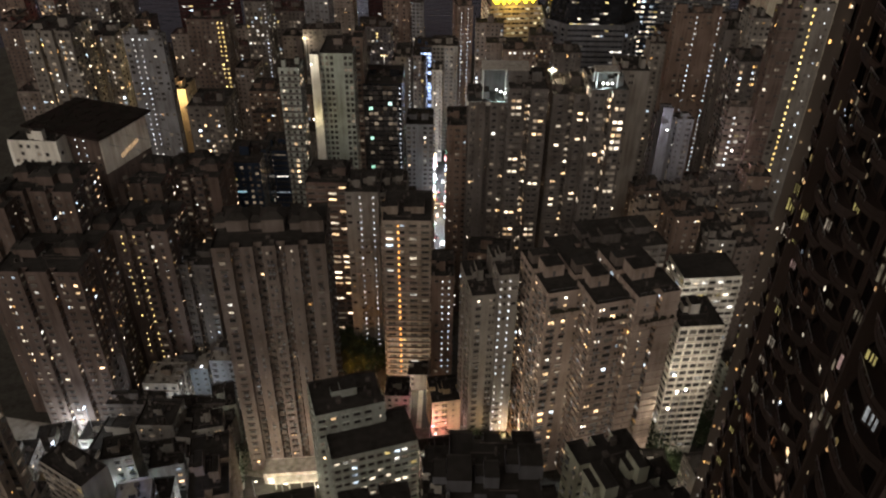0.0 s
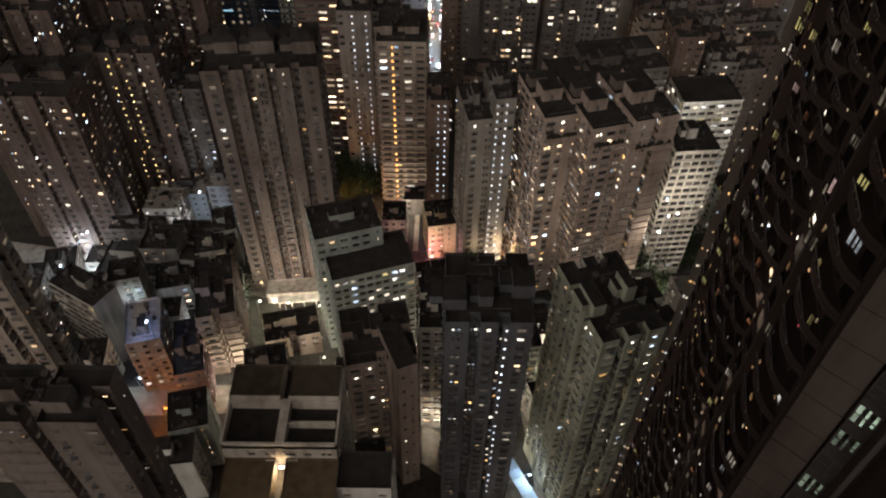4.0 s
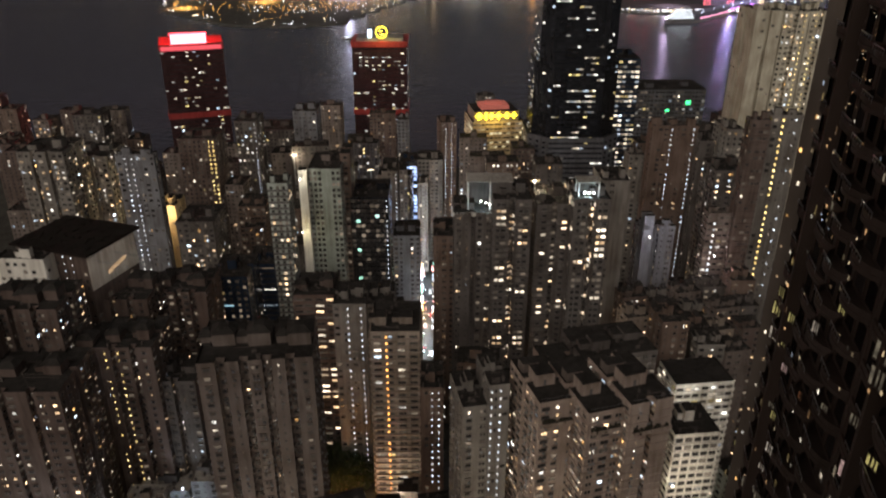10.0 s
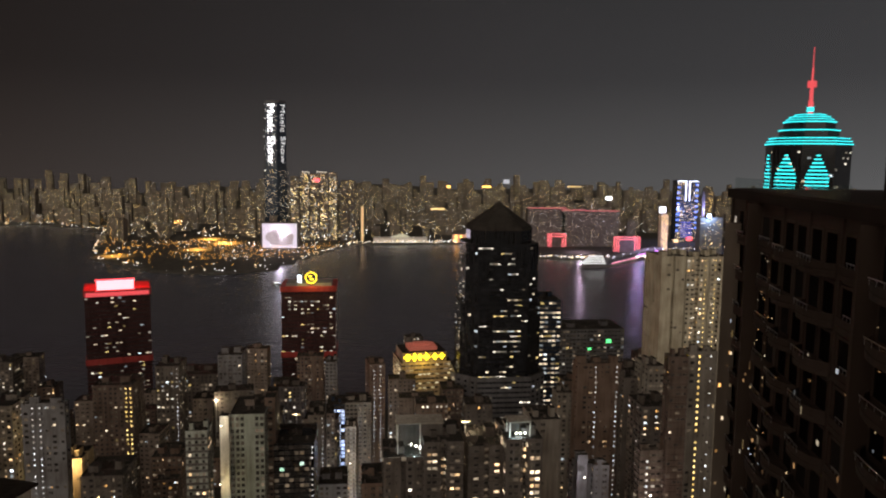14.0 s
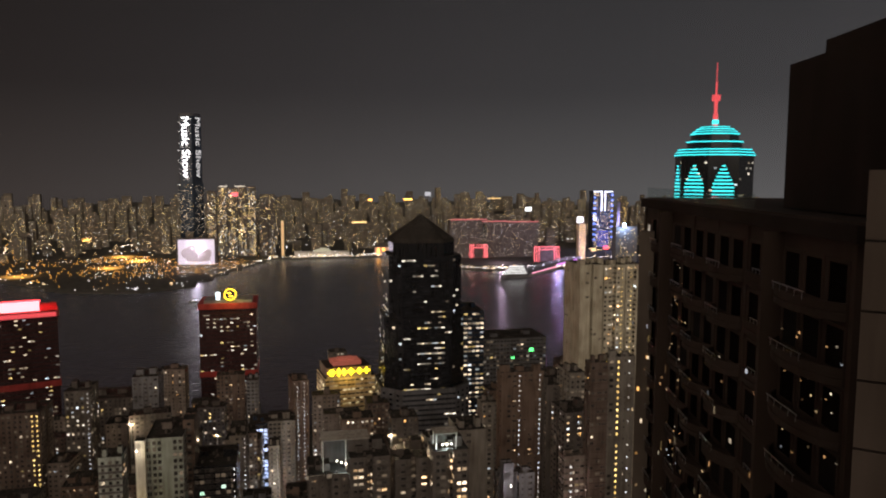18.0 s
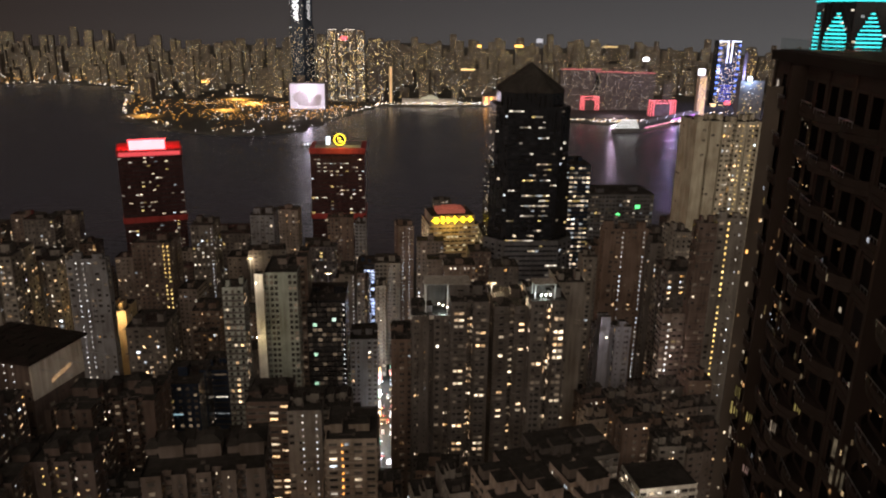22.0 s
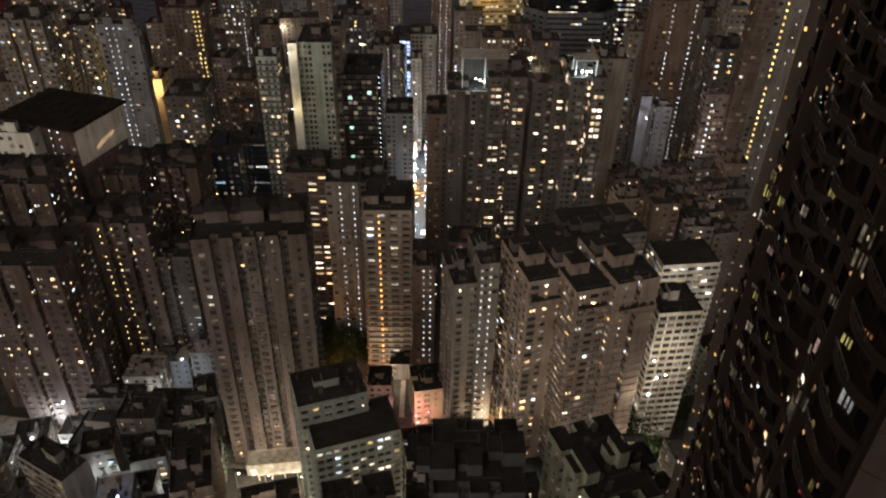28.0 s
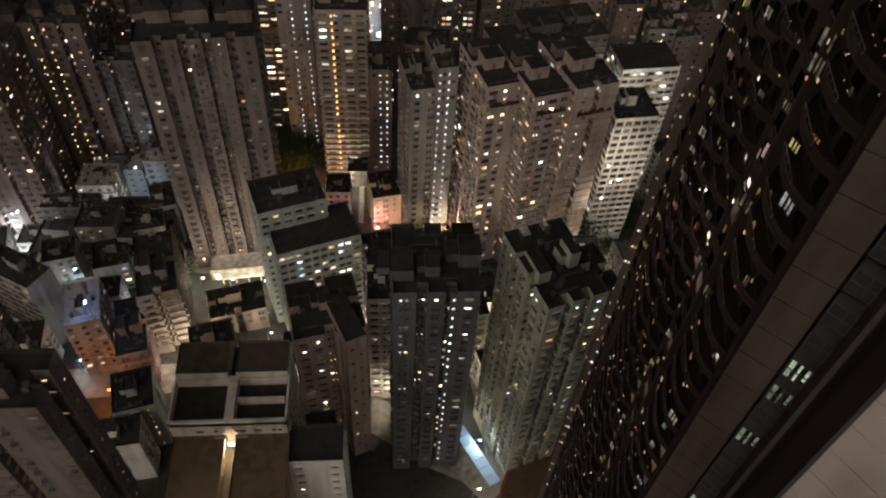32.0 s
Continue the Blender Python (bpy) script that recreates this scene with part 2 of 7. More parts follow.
def rect(w, d, cuts=0, cut_w=2.2, cut_d=2.4, side=0):
    """Outline with its front on y = 0 from x = 0 to w: recessed light wells cut into front, back and sides."""
    def edge(n, length):
        pts = [(0, 0)]
        for i in range(n):
            c = length * (i + 1) / (n + 1)
            pts += [(c - cut_w / 2, 0), (c - cut_w / 2, cut_d), (c + cut_w / 2, cut_d), (c + cut_w / 2, 0)]
        return pts
    front = edge(cuts, w)
    right = [(w - y, x) for x, y in edge(side, d)]
    back = [(w - x, d - y) for x, y in edge(cuts, w)]
    left = [(y, d - x) for x, y in edge(side, d)]
    return front + right + back + left


# a window: raised frame round a sunk pane; unit width and height, facing -y
WIN_V = np.array([[-.5, 0, -.5], [.5, 0, -.5], [.5, 0, .5], [-.5, 0, .5], [-.5, -.1, -.5], [.5, -.1, -.5], [.5, -.1, .5], [-.5, -.1, .5],
                  [-.42, -.1, -.42], [.42, -.1, -.42], [.42, -.1, .42], [-.42, -.1, .42], [-.42, -.03, -.42], [.42, -.03, -.42], [.42, -.03, .42], [-.42, -.03, .42]])
WIN_Q = np.array([[0, 1, 5, 4], [1, 2, 6, 5], [2, 3, 7, 6], [3, 0, 4, 7], [4, 5, 9, 8], [5, 6, 10, 9], [6, 7, 11, 10], [7, 4, 8, 11],
                  [8, 9, 13, 12], [9, 10, 14, 13], [10, 11, 15, 14], [11, 8, 12, 15], [12, 13, 14, 15]])
WIN_I = np.array([0] * 12 + [1])
FLAT_V = np.array([[-.5, 0, -.5], [.5, 0, -.5], [.5, 0, .5], [-.5, 0, .5], [-.46, -.08, -.46], [.46, -.08, -.46], [.46, -.08, .46], [-.46, -.08, .46]])
FLAT_Q = np.array([[0, 1, 5, 4], [1, 2, 6, 5], [2, 3, 7, 6], [3, 0, 4, 7], [4, 5, 6, 7]])
FLAT_I = np.array([0] * 4 + [1])


def windows_mesh(name, spots, mats, fine=True):
    """spots: rows of x, y, z of the middle, the wall's turn in radians, width, height."""
    s = np.asarray(spots, dtype=float).reshape(-1, 6)
    V, Q, I = (WIN_V, WIN_Q, WIN_I) if fine else (FLAT_V, FLAT_Q, FLAT_I)
    n, k = len(s), len(V)
    lx, ly, lz = V[None, :, 0] * s[:, None, 4], np.repeat(V[None, :, 1], n, 0), V[None, :, 2] * s[:, None, 5]
    c, q = np.cos(s[:, None, 3]), np.sin(s[:, None, 3])
    v = np.stack([lx * c - ly * q + s[:, None, 0], lx * q + ly * c + s[:, None, 1], lz + s[:, None, 2]], 2)
    return mesh_of(name, v, (Q[None] + k * np.arange(n)[:, None, None]).reshape(-1, 4), mats, np.tile(I, n))


UNIT = {}


def unit_window(mat):
    if mat not in UNIT:
        UNIT[mat] = windows_mesh("window_" + mat, [(0, 0, 0, 0, 1, 1)], [M["frame"], M[mat]])
    return UNIT[mat]


def tower(name, label, x, y, rot, w, d, top, base, wall="beige", floor=3.0, bay=3.0, win=(1.4, 1.35), lit=0.1, light="lit", cuts=2, side=1,
          stair=None, bands=None, ledges=0.0, tanks=2, near=40, fine=True, ac=0.0, roof=True, alone=0, seed=1, cut_w=2.2, cut_d=2.4, pane="pane", faces="flr", skip=0.0, pairs=False, top_mat="roof", house=None, hip=None):
    """A high building whose front left corner is at (x, y), its front turned by rot degrees."""
    rnd = random.Random(seed * 7919 + int(abs(x) * 10) + int(abs(y) * 10))
    root = tagged(new(name), label, "building")
    root.matrix_world = pose(x, y, base, 0, 0, rot)
    h = top - base
    hip = wall in ("dusk", "taupe") and fine if hip is None else hip
    outline = rect(w, d, cuts, cut_w, cut_d, side)
    part("wall", prism("wall", outline, 0, h, M[wall], M[top_mat], 0.9 if roof else 0.0), root)
    dark, glows, hoods, units, ledge = [], [], [], [], []
    n = len(outline)
    floors = max(1, int((h - 3.5) / floor))
    for i in range(n):
        (x0, y0), (x1, y1) = outline[i], outline[(i + 1) % n]
        ln, a = math.hypot(x1 - x0, y1 - y0), math.atan2(y1 - y0, x1 - x0)
        facing = "f" if abs(a) < 0.1 else "r" if abs(a - math.pi / 2) < 0.1 else "l" if abs(a + math.pi / 2) < 0.1 else "b"
        if facing not in faces or ln < 2.0:
            continue
        nx, ny = math.sin(a), -math.cos(a)
        if ledges and facing in "flr":
            for f in range(floors):
                z = h - 2.4 - f * floor - floor * 0.62
                ledge.append(((x0 + x1) / 2 + nx * ledges / 2, (y0 + y1) / 2 + ny * ledges / 2, z, ln, ledges, 0.45 if ledges < 0.6 else 1.0, math.degrees(a)))
        k = max(1, int(ln / bay))
        col_bias = [rnd.random() for _ in range(k)]
        home = light == "lit" and bands is None
        slots = []
        for j in range(k):
            mid, kind_of = (j + 0.5) / k * ln + rnd.uniform(-0.25, 0.25), rnd.random()
            if pairs:
                slots.append([(mid - 1.15, 1.7, win[1], 0.0), (mid + 1.1, 2.3, win[1], 0.0)])
            elif not home:
                slots.append([(mid, min(win[0], ln / k * 0.86), win[1], 0.0)])
            elif kind_of < 0.30:
                slots.append([(mid, min(win[0] * 1.45, ln / k * 0.8), win[1] * 1.1, 0.0)])
            elif kind_of < 0.52:
                slots.append([(mid - 0.55, 0.8, win[1], 0.0), (mid + 0.55, 0.8, win[1], 0.0)])
            elif kind_of < 0.68:
                slots.append([(mid, 0.6, win[1] * 0.62, 0.25)])
            elif kind_of < 0.90:
                slots.append([(mid, min(win[0], ln / k * 0.8), win[1], 0.0)])
            else:
                slots.append([])
        for f in range(floors):
            z = h - 2.4 - f * floor
            busy = rnd.random()
            for j in range(k):
                if rnd.random() < skip:
                    continue
                chance = lit * (1.4 if home else 1.0) * (0.5 + col_bias[j]) * (1.7 if busy > 0.6 else 0.6)
                on = rnd.random() < chance
                for mid, ww, hh, dz in slots[j]:
                    px, py = x0 + math.cos(a) * mid, y0 + math.sin(a) * mid
                    if on and home:
                        # curtains leave only a part of a lit window bright
                        glows.append((px, py, z + dz, a, ww * rnd.uniform(0.4, 0.95), hh * rnd.uniform(0.5, 0.95)))
                    else:
                        (glows if on else dark).append((px, py, z + dz, a, ww, hh))
                    if home and fine and ww > 0.7:
                        hoods.append((px + nx * 0.22, py + ny * 0.22, z + dz + hh * 0.5 + 0.06, ww + 0.3, 0.44, 0.09, math.degrees(a)))
                    if ac and rnd.random() < ac:
                        units.append((px + nx * 0.3 + math.cos(a) * 0.3, py + ny * 0.3 + math.sin(a) * 0.3, z - hh * 0.5 - 0.75, 0.8, 0.5, 0.5, math.degrees(a)))
    for st in stair or ():
        side_of, u, mat = st[:3]
        step, size = (st[3] if len(st) > 3 else floor), (st[4] if len(st) > 4 else (0.55, 0.8))
        px, py, a = {"f": (w * u, 0, 0.0), "r": (w, d * u, math.pi / 2), "l": (0, d * (1 - u), -math.pi / 2)}[side_of]
        spots = [(px + 0.12 * math.sin(a), py - 0.12 * math.cos(a), h - 2.4 - f * step, a, *size) for f in range(int((h - 4) / step)) if rnd.random() > 0.06]
        strip = [(px + 0.06 * math.sin(a), py - 0.06 * math.cos(a), 1.0, 1.6, 0.12, h - 1.5, math.degrees(a))]
        part("stair_shaft", boxes("stair_shaft", strip, M[wall]), root)
        part("stair_windows", windows_mesh("stair_windows", spots, [M["frame"], M[mat]], fine), root, "column of lit stairwell windows", "stuff")
    rnd.shuffle(dark)
    for sx, sy, sz, a, ww, hh in dark[:alone]:
        o = part("window", unit_window(pane), root)
        o.matrix_basis = Matrix.Translation((sx, sy, sz)) @ Matrix.Rotation(a, 4, "Z") @ Matrix.Diagonal((ww, 1, hh, 1))
    dark = dark[alone:]
    if dark:
        part("windows", windows_mesh("windows", dark, [M["frame"], M[pane]], fine), root, "rows of dark windows", "stuff")
    rnd.shuffle(glows)
    single = {"lit": "litwin", "office": "officewin", "warm": "warmwin"}.get(light)
    for sx, sy, sz, a, ww, hh in glows[:near if single else 0]:
        o = part("window", unit_window(single), root)
        o.matrix_basis = Matrix.Translation((sx, sy, sz)) @ Matrix.Rotation(a, 4, "Z") @ Matrix.Diagonal((ww, 1, hh, 1))
    if glows[near if single else 0:]:
        part("lit_windows", windows_mesh("lit_windows", glows[near if single else 0:], [M["frame"], M[light]], fine), root, "scattered lit windows", "stuff")
    if hoods:
        part("window_hoods", boxes("window_hoods", hoods, M[wall]), root, "thin concrete hoods over the windows", "stuff")
    if units:
        part("air_conditioners", boxes("air_conditioners", units, M["metal"]), root, "small air conditioner boxes", "stuff")
    if ledge:
        part("ledges", boxes("ledges", ledge, M[bands or wall]), root, "floor ledges and balcony fronts", "stuff")
    elif bands:
        part("bands", boxes("bands", [(w / 2, d / 2, h - 2.4 - f * floor - floor * 0.62, w + 0.5, d + 0.5, floor * 0.36) for f in range(floors)], M[bands]), root, "floor bands", "stuff")
    for t in range(tanks):
        tw, td, th = min(w * rnd.uniform(0.16, 0.28), 6.5), min(d * rnd.uniform(0.2, 0.38), 6.5), rnd.uniform(1.8, 3.6)
        tx, ty = w * (t + 0.5) / tanks + rnd.uniform(-1, 1) * w * 0.08, d * rnd.uniform(0.35, 0.65)
        for bx, by, bw, bd, bh in ((tx, ty, tw, td, th), (tx - tw * 0.78, ty + td * 0.12, tw * 0.55, td * 0.7, th * 0.5))[:2 if fine else 1]:
            part("lift_house", prism("lift_house", [(bx - bw / 2, by - bd / 2), (bx + bw / 2, by - bd / 2), (bx + bw / 2, by + bd / 2), (bx - bw / 2, by + bd / 2)], h - 0.9, h + bh, M[house or wall], M["roof"], 0.25, 0.2), root, "roof-top machine room")
            if hip:
                bm = bmesh.new()
                lo = [bm.verts.new((bx + sx * (bw / 2 + 0.5), by + sy * (bd / 2 + 0.5), h + bh - 0.05)) for sx, sy in ((-1, -1), (1, -1), (1, 1), (-1, 1))]
                hi = [bm.verts.new((bx + sx * bw * 0.22, by + sy * bd * 0.22, h + bh + 1.5)) for sx, sy in ((-1, -1), (1, -1), (1, 1), (-1, 1))]
                for k in range(4):
                    bm.faces.new((lo[k], lo[(k + 1) % 4], hi[(k + 1) % 4], hi[k]))
                bm.faces.new(hi), bm.faces.new(lo[::-1])
                me = bpy.data.meshes.new("hip_roof")
                bm.to_mesh(me), bm.free()
                me.materials.append(M["roof"])
                part("hip_roof", me, root, "dark hipped cap of a machine room")
    if tanks:
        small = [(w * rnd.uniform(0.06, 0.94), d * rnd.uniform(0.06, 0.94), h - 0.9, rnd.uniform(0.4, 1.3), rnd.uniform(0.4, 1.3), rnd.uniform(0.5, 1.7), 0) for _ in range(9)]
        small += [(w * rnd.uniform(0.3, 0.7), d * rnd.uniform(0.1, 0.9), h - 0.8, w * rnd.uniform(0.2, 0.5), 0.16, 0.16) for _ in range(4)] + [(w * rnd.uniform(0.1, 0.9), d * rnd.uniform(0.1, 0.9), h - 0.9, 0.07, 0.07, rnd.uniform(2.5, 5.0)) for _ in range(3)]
        part("roof_clutter", boxes("roof_clutter", small, M["dark_clutter"]), root, "pipes and boxes on the roof", "stuff")
    return root
M["bluewin"] = glow("blue_lit_window", [(0, (0.42, 0.56, 1.0)), (1, (0.58, 0.70, 1.0))], 0.9, 1.4)
M["greenwin"] = glow("greenish_lit_window", [(0, (0.45, 0.9, 0.6)), (1, (0.75, 1.0, 0.85))], 0.25, 1.0)
M["storewin"] = glow("gold_lit_store_window", [(0, (1.0, 0.74, 0.30)), (1, (1.0, 0.86, 0.55))], 0.3, 1.1)
M["maroon"] = plaster("maroon_spandrel", (0.050, 0.021, 0.021), 0.4)
M["floodtan"] = plaster("tan_stone", (0.55, 0.42, 0.26))
E_WHITE, E_RED, E_YELLOW = plain("white_sign_light", (0.8, 0.8, 0.8), 0.5, 0, (1.0, 0.15, 0.18), 3.2), plain("red_neon", (0.3, 0.03, 0.03), 0.5, 0, (1.0, 0.07, 0.09), 3.0), plain("yellow_neon", (0.4, 0.3, 0.02), 0.5, 0, (1.0, 0.74, 0.02), 3.4)
E_CYAN, E_BLUE, E_COLD, E_ORANGE = plain("teal_neon", (0.02, 0.2, 0.2), 0.5, 0, (0.02, 0.75, 0.80), 1.5), plain("blue_neon", (0.03, 0.05, 0.3), 0.5, 0, (0.12, 0.25, 1.0), 2.2), plain("cold_white_light", (0.7, 0.7, 0.8), 0.5, 0, (0.80, 0.88, 1.0), 4.0), plain("orange_lamp_glow", (0.4, 0.2, 0.05), 0.5, 0, (1.0, 0.46, 0.08), 5.0)
E_LAMP, E_WARM, E_PURPLE, E_DIMRED = plain("lamp_glow", (0.8, 0.8, 0.7), 0.5, 0, (1.0, 0.90, 0.72), 8.0), plain("warm_flood_glow", (0.5, 0.4, 0.2), 0.5, 0, (1.0, 0.66, 0.26), 1.2), plain("violet_neon", (0.2, 0.1, 0.3), 0.5, 0, (0.75, 0.20, 1.0), 2.0), plain("dim_red_glow", (0.35, 0.05, 0.05), 0.5, 0, (1.0, 0.10, 0.12), 0.55)
for m in (E_WHITE, E_RED, E_LAMP):
    m.cycles.emission_sampling = "AUTO"

# ---- ground and water ----
SLOPE_Y, SLOPE_Z = [-3000, -800, -200, -50, 0, 95, 180, 240, 300, 370, 540, 725, 745, 760], [420, 330, 150, 104, 90, 66, 45, 28, 15, 8, 5, 4, 4, -6]


def ground_z(x, y):
    return float(np.interp(y, SLOPE_Y, SLOPE_Z))


def shore(x):
    """Far shore of the harbour: y of the quay at x."""
    return float(np.interp(x, [-5000, -1700, -1200, -900, -720, -660, -460, -300, -200, -120, -20, 300, 440, 500, 530, 800, 860, 1200, 5000],
                           [2800, 2750, 3000, 2750, 2100, 1940, 1735, 1705, 1775, 2035, 2300, 2325, 2100, 1960, 1940, 1940, 2100, 2150, 2300]))


xs = np.r_[np.linspace(-4500, -900, 19), np.linspace(-800, 1000, 61), np.linspace(1200, 4500, 12)]
ys = np.r_[np.linspace(-1500, -200, 8), np.linspace(-150, 725, 60), 745, 760, np.linspace(900, 1600, 4), np.linspace(1680, 2400, 73), np.linspace(2500, 4950, 30)]
gx, gy = np.meshgrid(xs, ys)
gz = np.interp(gy, SLOPE_Y, SLOPE_Z)
for i in range(gz.shape[0]):
    for j in range(gz.shape[1]):
        if gy[i, j] > 900:
            gz[i, j] = -6 if gy[i, j] < shore(gx[i, j]) - 6 else 3.5
            if gy[i, j] > 3500:
                gz[i, j] += (gy[i, j] - 3500) * 0.07 * (0.7 + 0.6 * noise.noise((gx[i, j] / 600, gy[i, j] / 900, 0)))
ny, nx = gx.shape
idx = np.arange(ny * nx).reshape(ny, nx)
quads = np.stack([idx[:-1, :-1], idx[:-1, 1:], idx[1:, 1:], idx[1:, :-1]], -1)
ground = tagged(new("ground", mesh_of("ground", np.stack([gx, gy, gz], -1), quads, [M["hill"]])), "dark sloping city ground", "ground", kind="structure")

wm, n, l, b = nodes_of("harbour_water")
b.inputs["Base Color"].default_value, b.inputs["Roughness"].default_value, b.inputs["IOR"].default_value = (0.075, 0.072, 0.090, 1), 0.27, 1.33
co, mp, nz, bp = n.new("ShaderNodeTexCoord"), n.new("ShaderNodeMapping"), n.new("ShaderNodeTexNoise"), n.new("ShaderNodeBump")
mp.inputs["Scale"].default_value = (0.05, 0.11, 1)
nz.inputs["Scale"].default_value, nz.inputs["Detail"].default_value = 1.0, 6
bp.inputs["Strength"].default_value, bp.inputs["Distance"].default_value = 0.6, 1.2
l.new(co.outputs["Object"], mp.inputs[0]), l.new(mp.outputs[0], nz.inputs[0]), l.new(nz.outputs[0], bp.inputs["Height"]), l.new(bp.outputs[0], b.inputs["Normal"])
water = tagged(new("water", mesh_of("water", [(-4500, 746, 0.6), (4500, 746, 0.6), (4500, 4000, 0.6), (-4500, 4000, 0.6)], [(0, 1, 2, 3)], [wm])), "dark rippled harbour water", "water", kind="structure")


def road(name, label, pts, width, mat, lift):
    """A strip laid on the slope along a line of points."""
    vs, qs = [], []
    fine = []
    for (x0, y0), (x1, y1) in zip(pts, pts[1:]):
        k = max(2, int(math.hypot(x1 - x0, y1 - y0) / 6))
        fine += [(x0 + (x1 - x0) * i / k, y0 + (y1 - y0) * i / k) for i in range(k)]
    fine.append(pts[-1])
    for i, (x, y) in enumerate(fine):
        a, c = fine[max(i - 1, 0)], fine[min(i + 1, len(fine) - 1)]
        dx, dy = c[0] - a[0], c[1] - a[1]
        q = math.hypot(dx, dy)
        ox, oy = -dy / q * width / 2, dx / q * width / 2
        z = ground_z(x, y) + lift
        vs += [(x + ox, y + oy, max(z, ground_z(x + ox, y + oy) + lift)), (x - ox, y - oy, max(z, ground_z(x - ox, y - oy) + lift)), (x + ox, y + oy, z - 2), (x - ox, y - oy, z - 2)]
        if i:
            p, r4 = 4 * (i - 1), 4 * i
            qs += [(p, p + 1, r4 + 1, r4), (p + 2, p, r4, r4 + 2), (p + 1, p + 3, r4 + 3, r4 + 1)]
    return tagged(new(name, mesh_of(name, vs, qs, [mat])), label, "road", kind="structure")


STREETS = [[(-4, 205), (-4, 300), (-2.6, 380), (-2.6, 496)], [(-190, 205), (-60, 178), (10, 186), (60, 200), (120, 232)], [(-150, 118), (-60, 122), (-6, 108), (14, 92), (24, 86), (30, 78)],
           [(-200, 330), (0, 322), (200, 335)], [(-260, 440), (0, 430), (260, 440)], [(-300, 610), (0, 600), (300, 610)], [(-145, 190), (-130, 255), (-118, 330)], [(24, 88), (22, 130), (26, 190)]]
for st in STREETS:
    road("pavement", "grey concrete pavement with kerbs", st, 11, M["concrete"], 0.22)
    road("road", "worn asphalt street", st, 7, M["asphalt"], 0.26)

# ---- towers of the near shore ----
tower("office_tower", "glass office tower with red bands and a glowing red sign", -231.1, 650.6, 17.4, 52.0, 42, 141.5, 3.8, wall="maroon", bay=2.8, win=(2.6, 1.0), floor=3.6, lit=0.17, light="office", cuts=0, side=0, tanks=0, near=7, fine=False, pane="blackpane", seed=1)
tower("office_tower", "glass office tower with red bands and a round yellow emblem", -71.1, 686.3, 0, 49.4, 42, 138.8, 3.7, wall="maroon", bay=2.8, win=(2.6, 1.0), floor=3.6, lit=0.17, light="office", cuts=0, side=0, tanks=0, near=7, fine=False, pane="blackpane", seed=2)
tower("department_store", "beige banded department store tower with a yellow roof sign", 32.1, 559.1, 8, 39.9, 34, 104.1, 4.4, wall="floodtan", bay=3.2, win=(2.9, 1.3), floor=3.6, lit=0.30, light="storewin", cuts=0, side=0, tanks=0, bands="floodtan", near=7, fine=False, seed=3)
tower("apartment_tower", "dark slim tower with dotted stair lights", 7.3, 540.0, 8, 12.0, 20, 109.3, 4.5, wall="brown", lit=0.12, cuts=0, stair=(("f", 0.3, "stair_white"), ("f", 0.7, "stair_white")), near=7, fine=False, seed=4)
tower("office_tower", "slim office tower with brightly lit floors", 135.8, 543.3, 0, 16.1, 40, 155.4, 4.5, wall="navy", bay=2.8, win=(2.7, 1.5), floor=3.6, lit=0.62, light="office", cuts=0, side=0, near=7, fine=False, seed=5)
tower("office_block", "broad grey office block with a green sign", 174.5, 626.2, 0, 58.9, 40, 113.8, 4.0, wall="slate", bay=3, win=(2.4, 1.5), floor=3.6, lit=0.16, light="office", cuts=0, side=0, near=7, fine=False, seed=6)
tower("apartment_tower", "white apartment tower with blank end walls", 183.1, 432.8, 0, 15.5, 26, 202.9, 6.4, wall="ivory", lit=0.03, cuts=1, skip=0.94, ac=0, near=7, fine=False, seed=7)
tower("apartment_tower", "beige apartment tower with many lit windows", 199.7, 434.3, 0, 14.6, 26, 202.3, 6.4, wall="ivory", lit=0.3, cuts=1, near=7, fine=False, stair=(("f", 0.85, "stair_gold"),), seed=8)
tower("apartment_tower", "beige apartment tower with dotted corner lights", 214.9, 434.8, 0, 12.6, 26, 202.4, 6.4, wall="ivory", lit=0.2, cuts=1, near=7, fine=False, stair=(("f", 0.3, "stair_gold"),), seed=9)
tower("apartment_tower", "grey tower behind the dotted towers", 159.5, 388.5, 0, 9.4, 20, 147.1, 7.2, wall="grey", lit=0.03, cuts=0, near=7, fine=False, seed=10)
tower("apartment_tower", "small tower with gold corner lights", 168.2, 438.9, 0, 13.2, 20, 131.1, 6.3, wall="dark", lit=0.1, cuts=0, stair=(("f", 0.92, "stair_gold"), ("f", 0.75, "stair_gold")), near=7, fine=False, seed=11)
tower("apartment_tower", "dark brown tower with columns of white stair lights", 126.0, 411.1, 0, 26.3, 10, 142.9, 6.8, wall="brown", lit=0.02, cuts=0, skip=0.5, stair=(("f", 0.42, "stair_white"), ("f", 0.9, "stair_white")), tanks=3, near=7, fine=False, seed=12)
tower("apartment_tower", "dark tower with scattered small lights", 151.2, 402.5, 0, 10.4, 20, 136.5, 6.9, wall="dark", lit=0.14, cuts=0, near=7, fine=False, seed=13)
tower("apartment_tower", "slim brown tower with railings and sparse lamps", 139.7, 315.4, 0, 8.6, 7, 172.1, 13.0, wall="dusk", lit=0.06, skip=0.45, cuts=0, bay=2.6, win=(1.0, 1.1), ledges=0.3, near=7, fine=False, seed=14)
